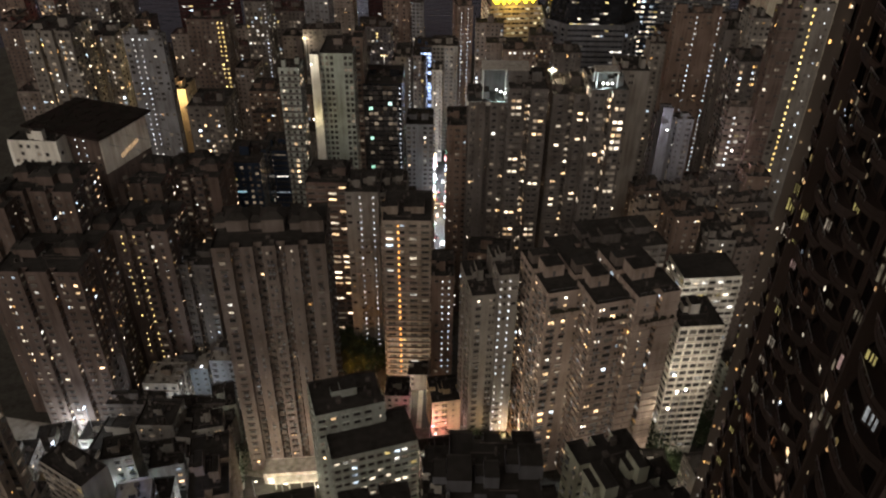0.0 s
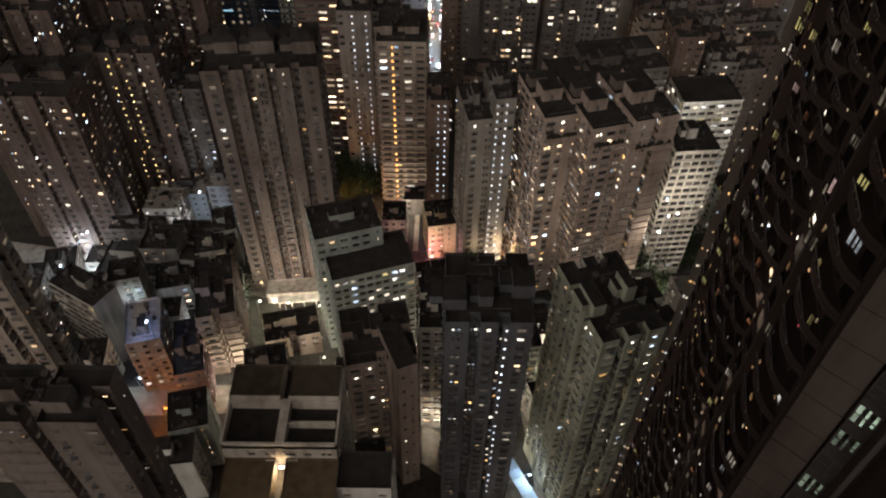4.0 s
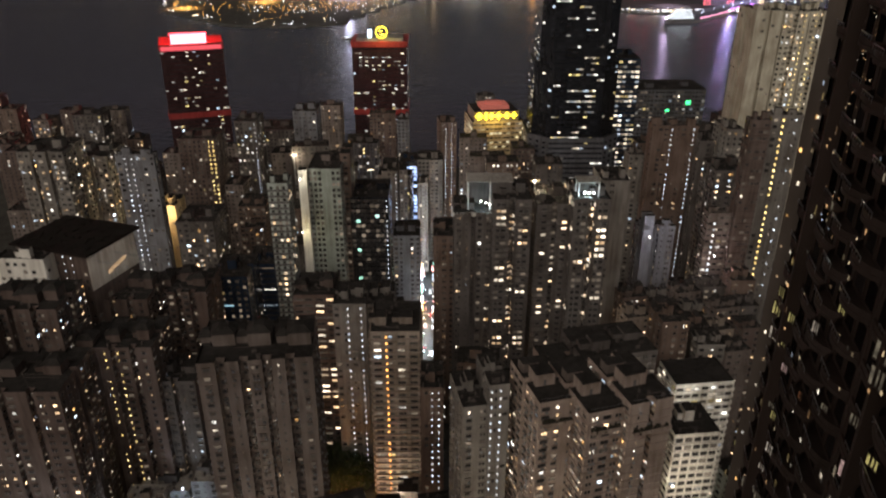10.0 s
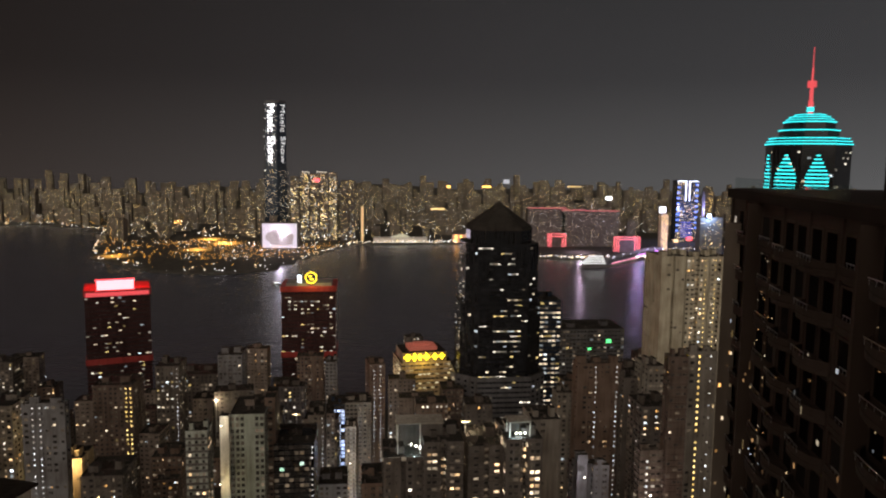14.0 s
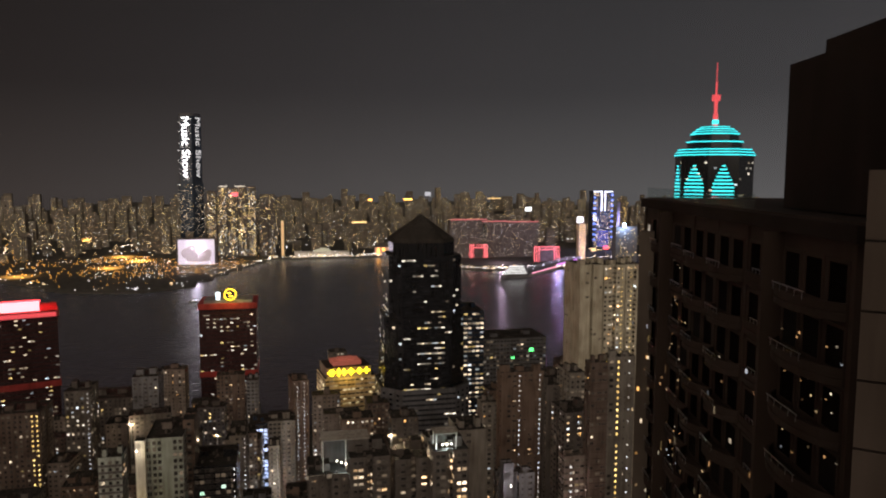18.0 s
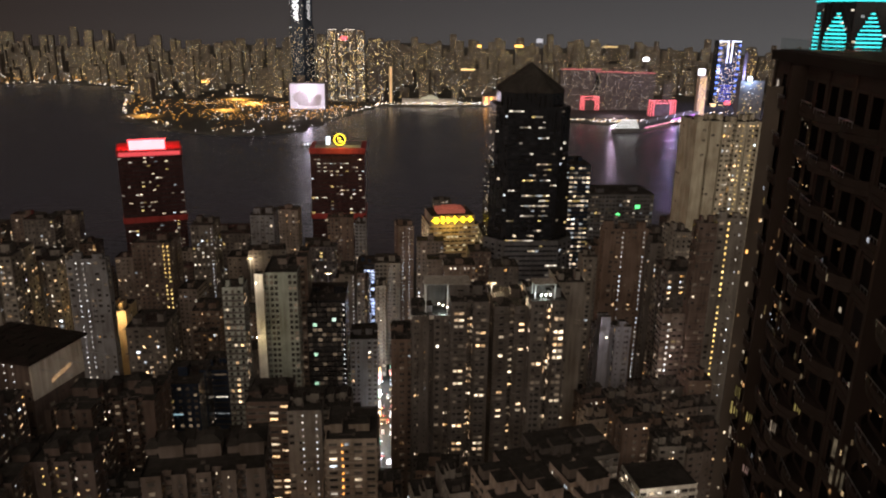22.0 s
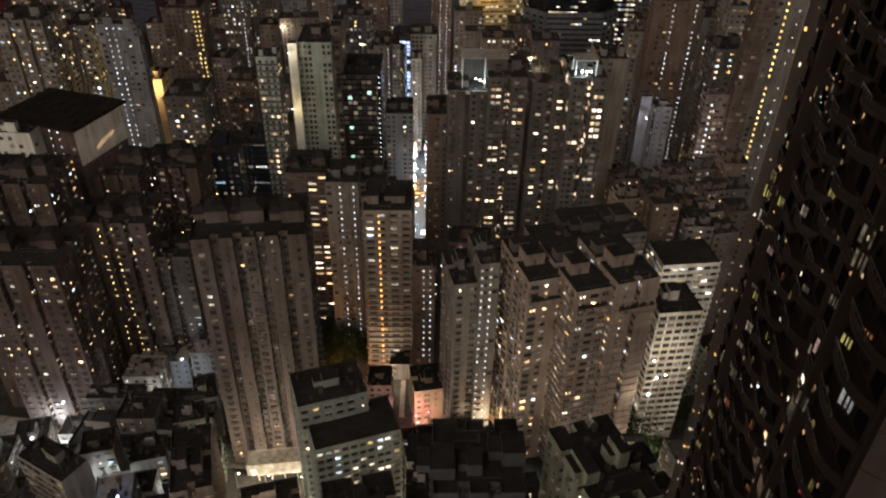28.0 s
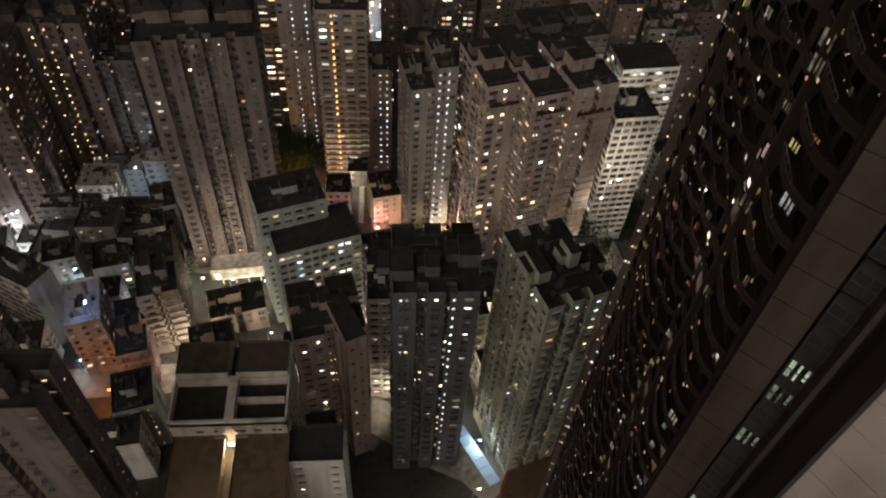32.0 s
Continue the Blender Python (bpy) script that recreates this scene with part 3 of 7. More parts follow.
tower("apartment_tower", "grey tower with a column of gold stair lights", 153.9, 327.6, 0, 14.3, 7, 171.1, 11.7, wall="grey", lit=0.02, cuts=0, skip=0.5, stair=(("f", 0.38, "stair_gold", 3.0, (0.9, 1.2)), ("f", 0.78, "stair_white", 6.0, (0.5, 0.8))), near=7, fine=False, seed=15)
tower("apartment_tower", "slim pale tower with a lit white edge", 117.9, 423.9, 0, 9.6, 12, 121.5, 6.5, wall="grey", lit=0.05, cuts=0, near=7, fine=False, seed=16)
tower("apartment_tower", "grey shaft with a floodlit white edge", 102.5, 329.4, 0, 5.0, 6, 121.5, 11.6, wall="cool", lit=0.0, cuts=0, skip=1.0, tanks=0, near=7, fine=False, seed=17)
tower("apartment_tower", "grey tower with small stair lights", 101.8, 334.9, 0, 18.4, 8, 113.7, 11.0, wall="cool", lit=0.05, cuts=1, stair=(("f", 0.1, "stair_white"),), near=7, fine=False, seed=18)
tower("apartment_tower", "dark block with scattered small lights", 140.6, 347.7, 0, 15.2, 20, 138.0, 9.7, wall="dark", lit=0.1, cuts=0, near=7, fine=False, seed=19)
tower("apartment_tower", "pinkish striped block with lit corridors", 129.3, 319.8, 0, 15.7, 6, 126.6, 12.5, wall="taupe", lit=0.1, light="office", cuts=0, side=0, bay=2.4, win=(2.0, 1.1), bands="taupe", stair=(("f", 0.22, "stair_white", 3.0, (1.0, 1.1)),), near=7, fine=False, seed=20)
tower("apartment_tower", "plain grey shaft beside the twin towers", 75.8, 310.9, 0, 12.5, 20, 146.0, 13.4, wall="grey", lit=0.03, cuts=0, skip=0.5, near=7, fine=False, seed=21)
tower("apartment_tower", "brown tower at the street's edge", 1.0, 310.0, 0, 9.8, 22, 119.8, 13.5, wall="brown", lit=0.05, cuts=0, near=20, tanks=1, seed=22)
tower("apartment_tower", "tall dark tower with a lower front wing", 10.1, 299.8, 0, 16.7, 22, 135.2, 14.5, wall="dark", lit=0.04, cuts=1, near=30, tanks=1, seed=23)
tower("apartment_tower", "tall dark tower with rounded terraces and warm windows", 26.5, 294.8, 0, 16.4, 26, 143.4, 15.6, wall="dark", lit=0.24, light="warm", cuts=1, near=80, bay=5.0, win=(2.7, 1.3), ledges=0.5, pairs=True, seed=24)
tower("apartment_tower", "tall dark tower with dim light wells", 45.6, 298.5, 0, 15.8, 26, 139.7, 14.8, wall="dark", lit=0.13, light="warm", cuts=1, near=40, bay=4.0, win=(2.4, 1.2), ledges=0.5, seed=25)
tower("apartment_tower", "tall dark tower with warm lit windows and bright roof", 60.3, 291.8, 0, 15.4, 26, 144.7, 16.3, wall="dark", lit=0.27, light="warm", cuts=1, near=90, bay=5.0, win=(2.6, 1.7), pairs=True, seed=26)
tower("office_block", "grey narrow block with ladder-like ledges", -9.6, 500.0, 0, 7.4, 17, 76.5, 5.0, wall="concrete", lit=0.03, cuts=0, side=0, bands="grey", near=7, fine=False, seed=27)
tower("office_block", "narrow block with a blue lit glass front", -24.6, 559.5, 0, 13.7, 24, 72.6, 4.4, wall="navy", lit=1.0, light="bluewin", bay=3, win=(2.8, 2.4), cuts=0, side=0, near=7, fine=False, seed=28)
tower("office_block", "grey block beside the blue glass front", -10.1, 519.9, 0, 18.6, 24, 86.9, 4.9, wall="grey", lit=0.05, cuts=0, near=7, fine=False, seed=29)
tower("office_block", "dark block with white stair lights", -33.6, 478.8, 0, 10.6, 30, 92.6, 5.6, wall="dark", lit=0.02, cuts=0, skip=0.5, stair=(("f", 0.9, "stair_white"),), near=7, fine=False, seed=30)
tower("office_block", "small grey block with few windows", -22.5, 399.4, 0, 15.8, 24, 80.2, 7.0, wall="cool", lit=0.06, cuts=0, near=7, fine=False, seed=31)
tower("office_block", "dark green glass office block", -45.1, 387.4, 0, 21.2, 30, 109.0, 7.2, wall="black", lit=0.03, light="greenwin", cuts=0, bay=2.6, win=(2.4, 2.0), stair=(("f", 0.95, "stair_white"),), near=7, fine=False, seed=32)
tower("hotel_tower", "pale concrete grid tower with dark square windows", -65.2, 374.4, 0, 17.1, 30, 130.0, 7.4, wall="green", lit=0.0, cuts=0, side=0, bay=2.4, win=(1.7, 1.9), floor=3.2, tanks=1, house="taupe", near=7, fine=False, seed=33)
tower("hotel_tower", "brown rear slab of the grid tower", -49.7, 388.8, 0, 5.5, 20, 133.8, 7.2, wall="brown", lit=0.03, cuts=0, tanks=0, near=7, fine=False, seed=34)
tower("office_tower", "pale slim concrete office tower", -103.6, 550.3, 0, 17.6, 24, 115.3, 4.4, wall="cool", lit=0.02, cuts=0, skip=0.4, near=7, fine=False, seed=35)
tower("office_tower", "low dark office block with lit rows", -67.6, 596.2, 0, 23.3, 24, 76.3, 4.2, wall="dark", lit=0.15, light="office", cuts=0, near=7, fine=False, seed=36)
tower("office_tower", "narrow pale tower before the emblem tower", -27.8, 599.4, 0, 9.3, 20, 95.1, 4.2, wall="cool", lit=0.04, cuts=0, near=7, fine=False, seed=37)
tower("office_tower", "dark office tower with a bright roof lamp", -135.2, 564.0, 0, 28.1, 30, 97.2, 4.4, wall="dark", lit=0.12, light="office", cuts=0, near=7, fine=False, seed=38)
tower("office_tower", "tall dark office with a column of corner lights", -140.4, 521.4, 0, 15.9, 24, 115.5, 4.8, wall="dark", lit=0.16, light="office", cuts=0, stair=(("f", 0.9, "stair_white"),), near=7, fine=False, seed=39)
tower("office_tower", "dark tower with pitched roof and green lit floor", -165.1, 472.0, 0, 24.4, 26, 117.4, 5.7, wall="dusk", lit=0.05, light="office", cuts=0, stair=(("f", 0.93, "stair_gold", 3.0, (0.9, 1.0)), ("f", 0.82, "stair_gold", 3.0, (0.9, 1.0))), near=7, fine=False, seed=40)
tower("office_block", "dark red block with amber windows", -125.9, 452.8, 0, 18.0, 24, 77.6, 6.0, wall="brown", lit=0.08, cuts=0, near=7, fine=False, seed=41)
tower("apartment_tower", "slim purplish grey tower with stair lights", -169.1, 384.5, 0, 20.8, 6, 134.8, 7.2, wall="cool", lit=0.02, cuts=0, skip=0.4, stair=(("f", 0.25, "stair_white"), ("f", 0.42, "stair_white")), near=7, fine=False, seed=42)
tower("apartment_tower", "grey apartment tower with scattered lights", -214.2, 372.8, 0, 23.9, 26, 140.0, 7.5, wall="grey", lit=0.22, cuts=2, near=7, fine=False, seed=43)
tower("apartment_tower", "grey tower with brightly lit upper flats", -204.1, 401.0, 0, 23.1, 26, 128.5, 7.0, wall="grey", lit=0.3, cuts=2, near=7, fine=False, seed=44)
tower("office_block", "tan floodlit block with a tall lit slot", -158.4, 399.8, 0, 11.6, 18, 99.4, 7.0, wall="floodtan", lit=0.0, cuts=0, skip=0.8, near=7, fine=False, seed=45)
tower("office_block", "dark low block with tiny lights", -138.9, 375.1, 0, 20.3, 26, 99.7, 7.4, wall="dark", lit=0.12, cuts=0, near=7, fine=False, seed=46)
tower("office_block", "slim glass tower with lit bands", -77.2, 331.6, 0, 9.4, 12, 137.6, 11.3, wall="teal", lit=0.16, light="warm", cuts=0, side=0, bands="frame", near=7, fine=False, seed=47)
tower("office_block", "dark glass office with cool lit floors", -91.6, 332.6, 0, 14.2, 22, 94.9, 11.2, wall="navy", lit=0.26, light="office", cuts=0, bay=7.0, win=(6.4, 0.75), near=7, fine=False, seed=48)
tower("office_block", "dark blue glass office with a light mast", -99.1, 299.0, 0, 16.3, 24, 105.0, 14.7, wall="navy", lit=0.05, light="office", cuts=0, tanks=1, near=7, fine=False, seed=49)
tower("office_block", "dark block with warm lit top floors and brown bands", -59.8, 283.8, 0, 18.0, 22, 103.9, 18.0, wall="dusk", lit=0.24, light="warm", cuts=0, side=0, bay=4.5, win=(4.1, 1.2), bands="dusk", seed=50)
tower("apartment_tower", "grey tower with two columns of white stair lights", -40.3, 264.9, 0, 13.5, 20, 110.0, 22.1, wall="grey", lit=0.02, cuts=0, skip=0.5, stair=(("f", 0.45, "stair_white"), ("f", 0.85, "stair_white")), seed=51)
tower("apartment_tower", "grey ribbed tower beside the stair-lit tower", -27.2, 270.6, 0, 11.3, 20, 106.8, 20.9, wall="grey", lit=0.05, cuts=2, cut_w=1.6, seed=52)
tower("apartment_tower", "beige ledged tower with orange stair lights", -23.4, 243.9, 0, 18.7, 24, 109.6, 26.7, wall="beige", lit=0.09, light="office", cuts=0, side=0, bay=4.0, win=(3.2, 1.2), ledges=0.9, stair=(("f", 0.32, "stair_orange", 3.0, (0.8, 1.3)),), seed=53)
tower("office_block", "broad dark-roofed block with columns of stair lights", -157.3, 260.1, -19, 31.4, 26, 139.5, 22.5, wall="dusk", lit=0.02, cuts=0, side=0, skip=0.6, tanks=0, stair=(("f", 0.66, "stair_white"), ("f", 0.78, "stair_white")), seed=54)
tower("apartment_tower", "brown apartment tower with crown-like roof", -130.0, 253.6, 0, 20.3, 24, 118.6, 24.5, wall="dusk", lit=0.1, cuts=2, tanks=3, seed=55)
tower("apartment_tower", "brown apartment tower with ribbed end", -113.8, 266.7, 0, 22.5, 22, 114.8, 21.7, wall="dusk", lit=0.07, cuts=3, tanks=3, seed=56)
tower("apartment_tower", "dark brown tower with gold stair lights", -119.8, 225.1, 0, 20.8, 22, 115.0, 31.7, wall="dusk", lit=0.1, cuts=2, stair=(("f", 0.2, "stair_gold"), ("f", 0.42, "stair_gold")), seed=57)
tower("apartment_tower", "pale slim tower with a lit stair slot", -105.5, 235.4, 0, 5.6, 14, 106.1, 28.8, wall="grey", lit=0.05, cuts=0, stair=(("f", 0.6, "stair_white", 3.0, (1.2, 1.8)),), seed=58)
tower("apartment_tower", "dark tower with scattered lights", -102.0, 228.3, 0, 15.1, 18, 98.3, 30.8, wall="dark", lit=0.14, cuts=1, seed=59)
tower("apartment_tower", "dark brown tower with scattered home lights", -140.1, 221.4, 0, 21.5, 24, 113.7, 32.8, wall="dusk", lit=0.17, cuts=2, seed=60)
tower("apartment_tower", "dark tower with amber home lights", -146.1, 196.6, 0, 27.7, 26, 116.8, 39.8, wall="dusk", lit=0.13, cuts=2, seed=61)
tower("apartment_block", "lower lit block with cornices", -112.9, 206.1, 0, 13.5, 12, 59.0, 37.1, top_mat="concrete", wall="beige", lit=0.2, light="office", cuts=0, ledges=0.4, tanks=1, seed=62)
tower("apartment_tower", "taupe apartment tower with arched roof and light wells", -66.0, 176.0, 6, 32.3, 24, 140.7, 44.6, wall="taupe", lit=0.1, cuts=4, cut_w=2.6, ac=0.3, near=110, tanks=3, seed=63)
tower("tenement", "low house with dark window bands and a white end wall", -117.5, 147.0, -30, 19.0, 9, 84.9, 48.5, wall="concrete", lit=0.03, light="office", cuts=0, side=0, bay=3, win=(2.95, 1.9), ledges=0.35, faces="f", tanks=1, seed=64)
tower("tenement", "long low roof with parapets", -119.5, 172.7, -5, 43.9, 16, 60.4, 46.3, wall="concrete", lit=0.02, cuts=0, side=0, seed=65)
tower("tenement", "long low roof behind the parapets", -120.8, 186.3, -5, 45.5, 14, 56.8, 42.7, wall="concrete", lit=0.03, cuts=0, side=0, seed=66)
tower("tenement", "house with a blue-lit roof terrace and lit fins", -87.9, 124.0, 14, 9.8, 16, 84.8, 57.8, top_mat="concrete", wall="concrete", lit=0.15, light="office", cuts=0, side=0, tanks=1, ledges=0.3, seed=67)
tower("tenement", "stepped beige tenement with balconies", -74.4, 118.6, 14, 8.5, 20, 77.6, 59.2, wall="pink", lit=0.06, cuts=0, ledges=0.7, seed=68)
tower("tenement", "tall dark-roofed tenement with balconies", -69.6, 132.9, 14, 11.3, 24, 85.7, 55.5, wall="beige", lit=0.06, cuts=1, ledges=0.7, seed=69)
tower("tenement", "pale tenement behind the H-roofed building", -53.9, 140.0, 14, 17.4, 11.5, 64.8, 53.4, wall="beige", lit=0.04, cuts=1, ac=0.2, tanks=1, seed=70)
tower("tenement", "small house with purple-lit front", -90.3, 217.0, 0, 10.2, 14, 61.1, 34.0, top_mat="concrete", wall="cool", lit=0.05, cuts=0, tanks=1, seed=71)
tower("tenement", "low house with clinic-blue lit roof", -111.3, 218.3, 0, 19.2, 16, 55.4, 33.7, top_mat="concrete", wall="slate", lit=0.1, light="office", cuts=0, tanks=1, seed=72)
tower("tenement", "low house with small lamps on the roof", -118.0, 188.0, 0, 18.7, 7, 66.2, 42.2, wall="dark", lit=0.05, cuts=0, tanks=1, seed=73)
tower("tenement", "low house beside the tower's foot", -98.7, 191.0, 0, 23.6, 8, 60.3, 41.4, wall="dark", lit=0.05, cuts=0, tanks=2, seed=74)
tower("apartment_tower", "pale tower with narrow windows at the slope's edge", -88.6, 88.7, 4, 8.7, 8, 162.1, 66.9, wall="beige", lit=0.06, cuts=1, ac=0.2, seed=75)
tower("apartment_tower", "grey tower with a broad dark roof", -62.3, 50.2, 0, 17.9, 9, 170.4, 76.8, wall="taupe", hip=False, lit=0.12, win=(1.0, 0.9), bay=2.2, near=50, cuts=1, ac=0.2, tanks=2, seed=76)
tower("apartment_block", "grey-green block with ledges and lit flats", -29.3, 136.9, 18, 24.2, 14, 98.5, 53.3, wall="teal", lit=0.25, light="office", cuts=0, side=0, bay=2.4, win=(1.8, 1.2), ledges=0.5, tanks=0, alone=90, seed=77)
tower("apartment_block", "grey-green rear block with a dark roof", -34.6, 146.0, 18, 19.8, 14, 105.5, 51.4, wall="teal", lit=0.03, cuts=0, side=0, tanks=1, seed=78)
tower("apartment_block", "drab pinkish block with a tall roof house", -19.6, 94.0, 12, 16.0, 16, 119.7, 64.9, wall="blush", lit=0.12, cuts=1, ac=0.3, tanks=1, alone=90, seed=79)
tower("tenement", "narrow pale tenement with a floodlit side", -4.0, 111.9, 0, 6.6, 20, 110.4, 61.3, wall="white", lit=0.08, cuts=0, ac=0.3, tanks=1, seed=80)
tower("tenement", "low house with a warm lit front and dark roof", -3.2, 200.0, 10, 12.6, 14, 57.2, 38.2, wall="floodtan", lit=0.25, cuts=0, tanks=1, seed=81)
tower("tenement", "small dark house by the street", -5.6, 164.9, 10, 12.2, 12, 62.9, 47.7, wall="grey", lit=0.1, cuts=0, tanks=1, seed=82)
tower("tenement", "small pale house below the orange-lit tower", -14.2, 234.6, 0, 8.4, 12, 38.8, 29.0, wall="grey", lit=0.1, cuts=0, tanks=0, seed=83)
tower("apartment_block", "pale concrete building with an H-shaped roof", -37.8, 64.8, 0, 20.3, 16, 137.3, 73.1, top_mat="roof", wall="bone", lit=0.03, cuts=0, side=0, skip=0.3, tanks=0, seed=84)
tower("apartment_block", "small white block with a sunken dark roof", -17.4, 59.7, 0, 9.8, 7.2, 132.0, 72.1, wall="white", lit=0.12, cuts=0, side=0, tanks=0, seed=85)
tower("apartment_tower", "dark slate tower with white stair lights", 1.9, 87.0, 0, 16.9, 18, 145.1, 67.5, wall="slate", lit=0.2, cuts=2, ac=0.3, stair=(("f", 0.7, "stair_white", 3.0, (0.5, 0.8)),), tanks=3, alone=100, seed=86)
tower("apartment_tower", "pale sage green apartment tower with deep light wells", 31.6, 83.2, 18, 13.5, 21, 144.0, 66.0, wall="sage", lit=0.1, cuts=2, side=2, cut_w=1.8, ac=0.4, house="sage", tanks=2, near=60, alone=90, seed=201)
tower("apartment_tower", "rear wing of the pale green tower", 42.5, 91.0, 18, 9, 14, 136.0, 62.0, wall="sage", lit=0.05, cuts=1, side=1, ac=0.3, house="sage", tanks=1, seed=202)
tower("apartment_block", "pale pinkish apartment wing with blank end wall", 31.4, 177.2, 15, 12.0, 24, 125.5, 44.0, wall="blush", lit=0.17, cuts=0, side=1, ac=0.5, bay=3.5, win=(1.9, 1.6), near=60, alone=100, tanks=0, seed=203)
tower("apartment_block", "pale pinkish apartment wing with terraces", 44.5, 171.0, 16, 11.5, 28, 126.5, 45.0, wall="blush", lit=0.2, cuts=0, side=1, ac=0.5, bay=3.5, win=(1.9, 1.6), near=60, tanks=0, ledges=0.5, alone=100, seed=204)
tower("apartment_block", "pale pinkish apartment wing with balconies", 56.5, 171.5, 17, 14.0, 26, 129.0, 45.0, wall="blush", lit=0.16, cuts=1, side=1, ac=0.5, bay=3.5, win=(1.9, 1.6), near=60, tanks=1, ledges=0.4, alone=100, seed=205)
tower("apartment_block", "roof-top house block behind the beige wings", 38.5, 204.4, 15, 11.2, 14, 119.1, 36.8, wall="pink", lit=0.02, cuts=0, tanks=0, seed=92)
tower("apartment_block", "long low dark roof behind the beige wings", 50.5, 209.0, 12, 27.2, 20, 119.6, 34.7, wall="dark", lit=0.06, cuts=0, tanks=2, seed=93)
tower("apartment_tower", "slim grey tower with a stepped roof", 9.6, 189.8, 10, 8.7, 20, 114.8, 41.3, wall="grey", lit=0.03, cuts=0, ac=0.2, tanks=1, seed=94)
tower("apartment_tower", "slim grey tower with two columns of stair lights", 17.9, 190.2, 10, 6.4, 18, 122.7, 41.3, wall="grey", lit=0.02, cuts=0, skip=0.6, stair=(("f", 0.1, "stair_white", 3.0, (0.5, 1.0)), ("f", 0.55, "stair_white", 3.0, (0.5, 1.0))), tanks=1, seed=95)
tower("apartment_tower", "brown slim rear tower with a dark flat roof", 26.1, 203.3, 10, 10.9, 18, 107.7, 37.4, wall="pink", lit=0.02, cuts=0, skip=0.4, tanks=0, seed=96)
tower("apartment_tower", "dark slim tower with columns of stair lights", -4.2, 225.0, 0, 8.4, 18, 97.3, 31.8, wall="brown", lit=0.02, cuts=0, skip=0.5, stair=(("f", 0.5, "stair_white"), ("f", 0.8, "stair_white")), tanks=1, seed=97)
tower("hotel_block", "white floodlit block with stepped floors", 77.8, 189.7, 6, 15.3, 16, 103.5, 41.3, wall="white", lit=0.05, light="office", cuts=0, side=0, bay=3, win=(2.4, 1.7), ledges=0.4, tanks=1, seed=98)
tower("hotel_block", "white floodlit rear block with lit galleries", 88.8, 223.0, 6, 22.2, 16, 99.2, 31.7, wall="white", lit=0.3, light="office", cuts=0, side=0, bay=3, win=(2.6, 1.4), ledges=0.6, tanks=0, seed=99)
tower("tenement", "brown plain block on the slope", 90.0, 249.3, 6, 11.0, 14, 109.8, 25.2, wall="brown", lit=0.05, cuts=0, tanks=1, seed=100)
tower("tenement", "low slope house with small lamps", 117.0, 389.9, 12, 10.4, 10, 38.6, 7.1, wall="beige", lit=0.14, cuts=0, side=0, tanks=1, near=8, fine=False, seed=101)
tower("tenement", "low slope house with small lamps", 126.4, 383.2, 6, 9.0, 10, 44.4, 7.3, wall="brown", lit=0.14, cuts=0, side=0, tanks=1, near=8, fine=False, seed=102)
tower("tenement", "low slope house with small lamps", 145.2, 403.8, 12, 13.8, 11, 35.0, 6.9, wall="brown", lit=0.14, cuts=0, side=0, tanks=1, near=8, fine=False, seed=103)
tower("tenement", "low slope house with small lamps", 154.5, 389.3, 6, 9.6, 10, 47.0, 7.1, wall="grey", lit=0.14, cuts=0, side=0, tanks=1, near=8, fine=False, seed=104)
tower("tenement", "low slope house with small lamps", 181.3, 422.0, 6, 9.6, 15, 33.5, 6.6, wall="brown", lit=0.14, cuts=0, side=0, tanks=1, near=8, fine=False, seed=105)
tower("tenement", "low slope house with small lamps", 159.3, 389.1, 12, 11.2, 15, 31.6, 7.1, wall="brown", lit=0.14, cuts=0, side=0, tanks=1, near=8, fine=False, seed=106)
tower("tenement", "low slope house with small lamps", 175.2, 396.8, 6, 12.2, 15, 33.2, 7.0, wall="grey", lit=0.14, cuts=0, side=0, tanks=1, near=8, fine=False, seed=107)
tower("tenement", "low slope house with small lamps", 154.2, 359.4, 12, 11.6, 10, 30.1, 8.3, wall="brown", lit=0.14, cuts=0, side=0, tanks=1, near=8, fine=False, seed=108)
tower("tenement", "low slope house with small lamps", 164.9, 356.9, 6, 9.8, 15, 37.5, 8.7, wall="grey", lit=0.14, cuts=0, side=0, tanks=1, near=8, fine=False, seed=109)
tower("tenement", "low slope house with small lamps", 126.8, 377.6, 6, 11.5, 13, 34.2, 7.3, wall="grey", lit=0.14, cuts=0, side=0, tanks=1, near=8, fine=False, seed=110)
tower("tenement", "low slope house with small lamps", 101.0, 363.8, 0, 9.2, 16, 30.8, 8.1, wall="dark", lit=0.14, cuts=0, side=0, tanks=1, near=8, fine=False, seed=111)
tower("tenement", "low slope house with small lamps", 106.1, 357.0, 12, 11.6, 12, 42.6, 8.6, wall="beige", lit=0.14, cuts=0, side=0, tanks=1, near=8, fine=False, seed=112)
tower("tenement", "low slope house with small lamps", 148.8, 330.9, 0, 8.1, 15, 37.4, 11.4, wall="dark", lit=0.14, cuts=0, side=0, tanks=1, near=8, fine=False, seed=113)
tower("tenement", "low slope house with small lamps", 161.3, 342.8, 6, 9.2, 15, 33.3, 10.1, wall="brown", lit=0.14, cuts=0, side=0, tanks=1, near=8, fine=False, seed=114)
tower("tenement", "low slope house with small lamps", 147.7, 376.8, 6, 10.7, 14, 46.3, 7.4, wall="grey", lit=0.14, cuts=0, side=0, tanks=1, near=8, fine=False, seed=115)
tower("apartment_tower", "dark brown tower with a jagged roof", -150.5, 221.7, 0, 23.3, 22, 132.5, 32.7, wall="dusk", lit=0.17, cuts=2, tanks=3, seed=116)
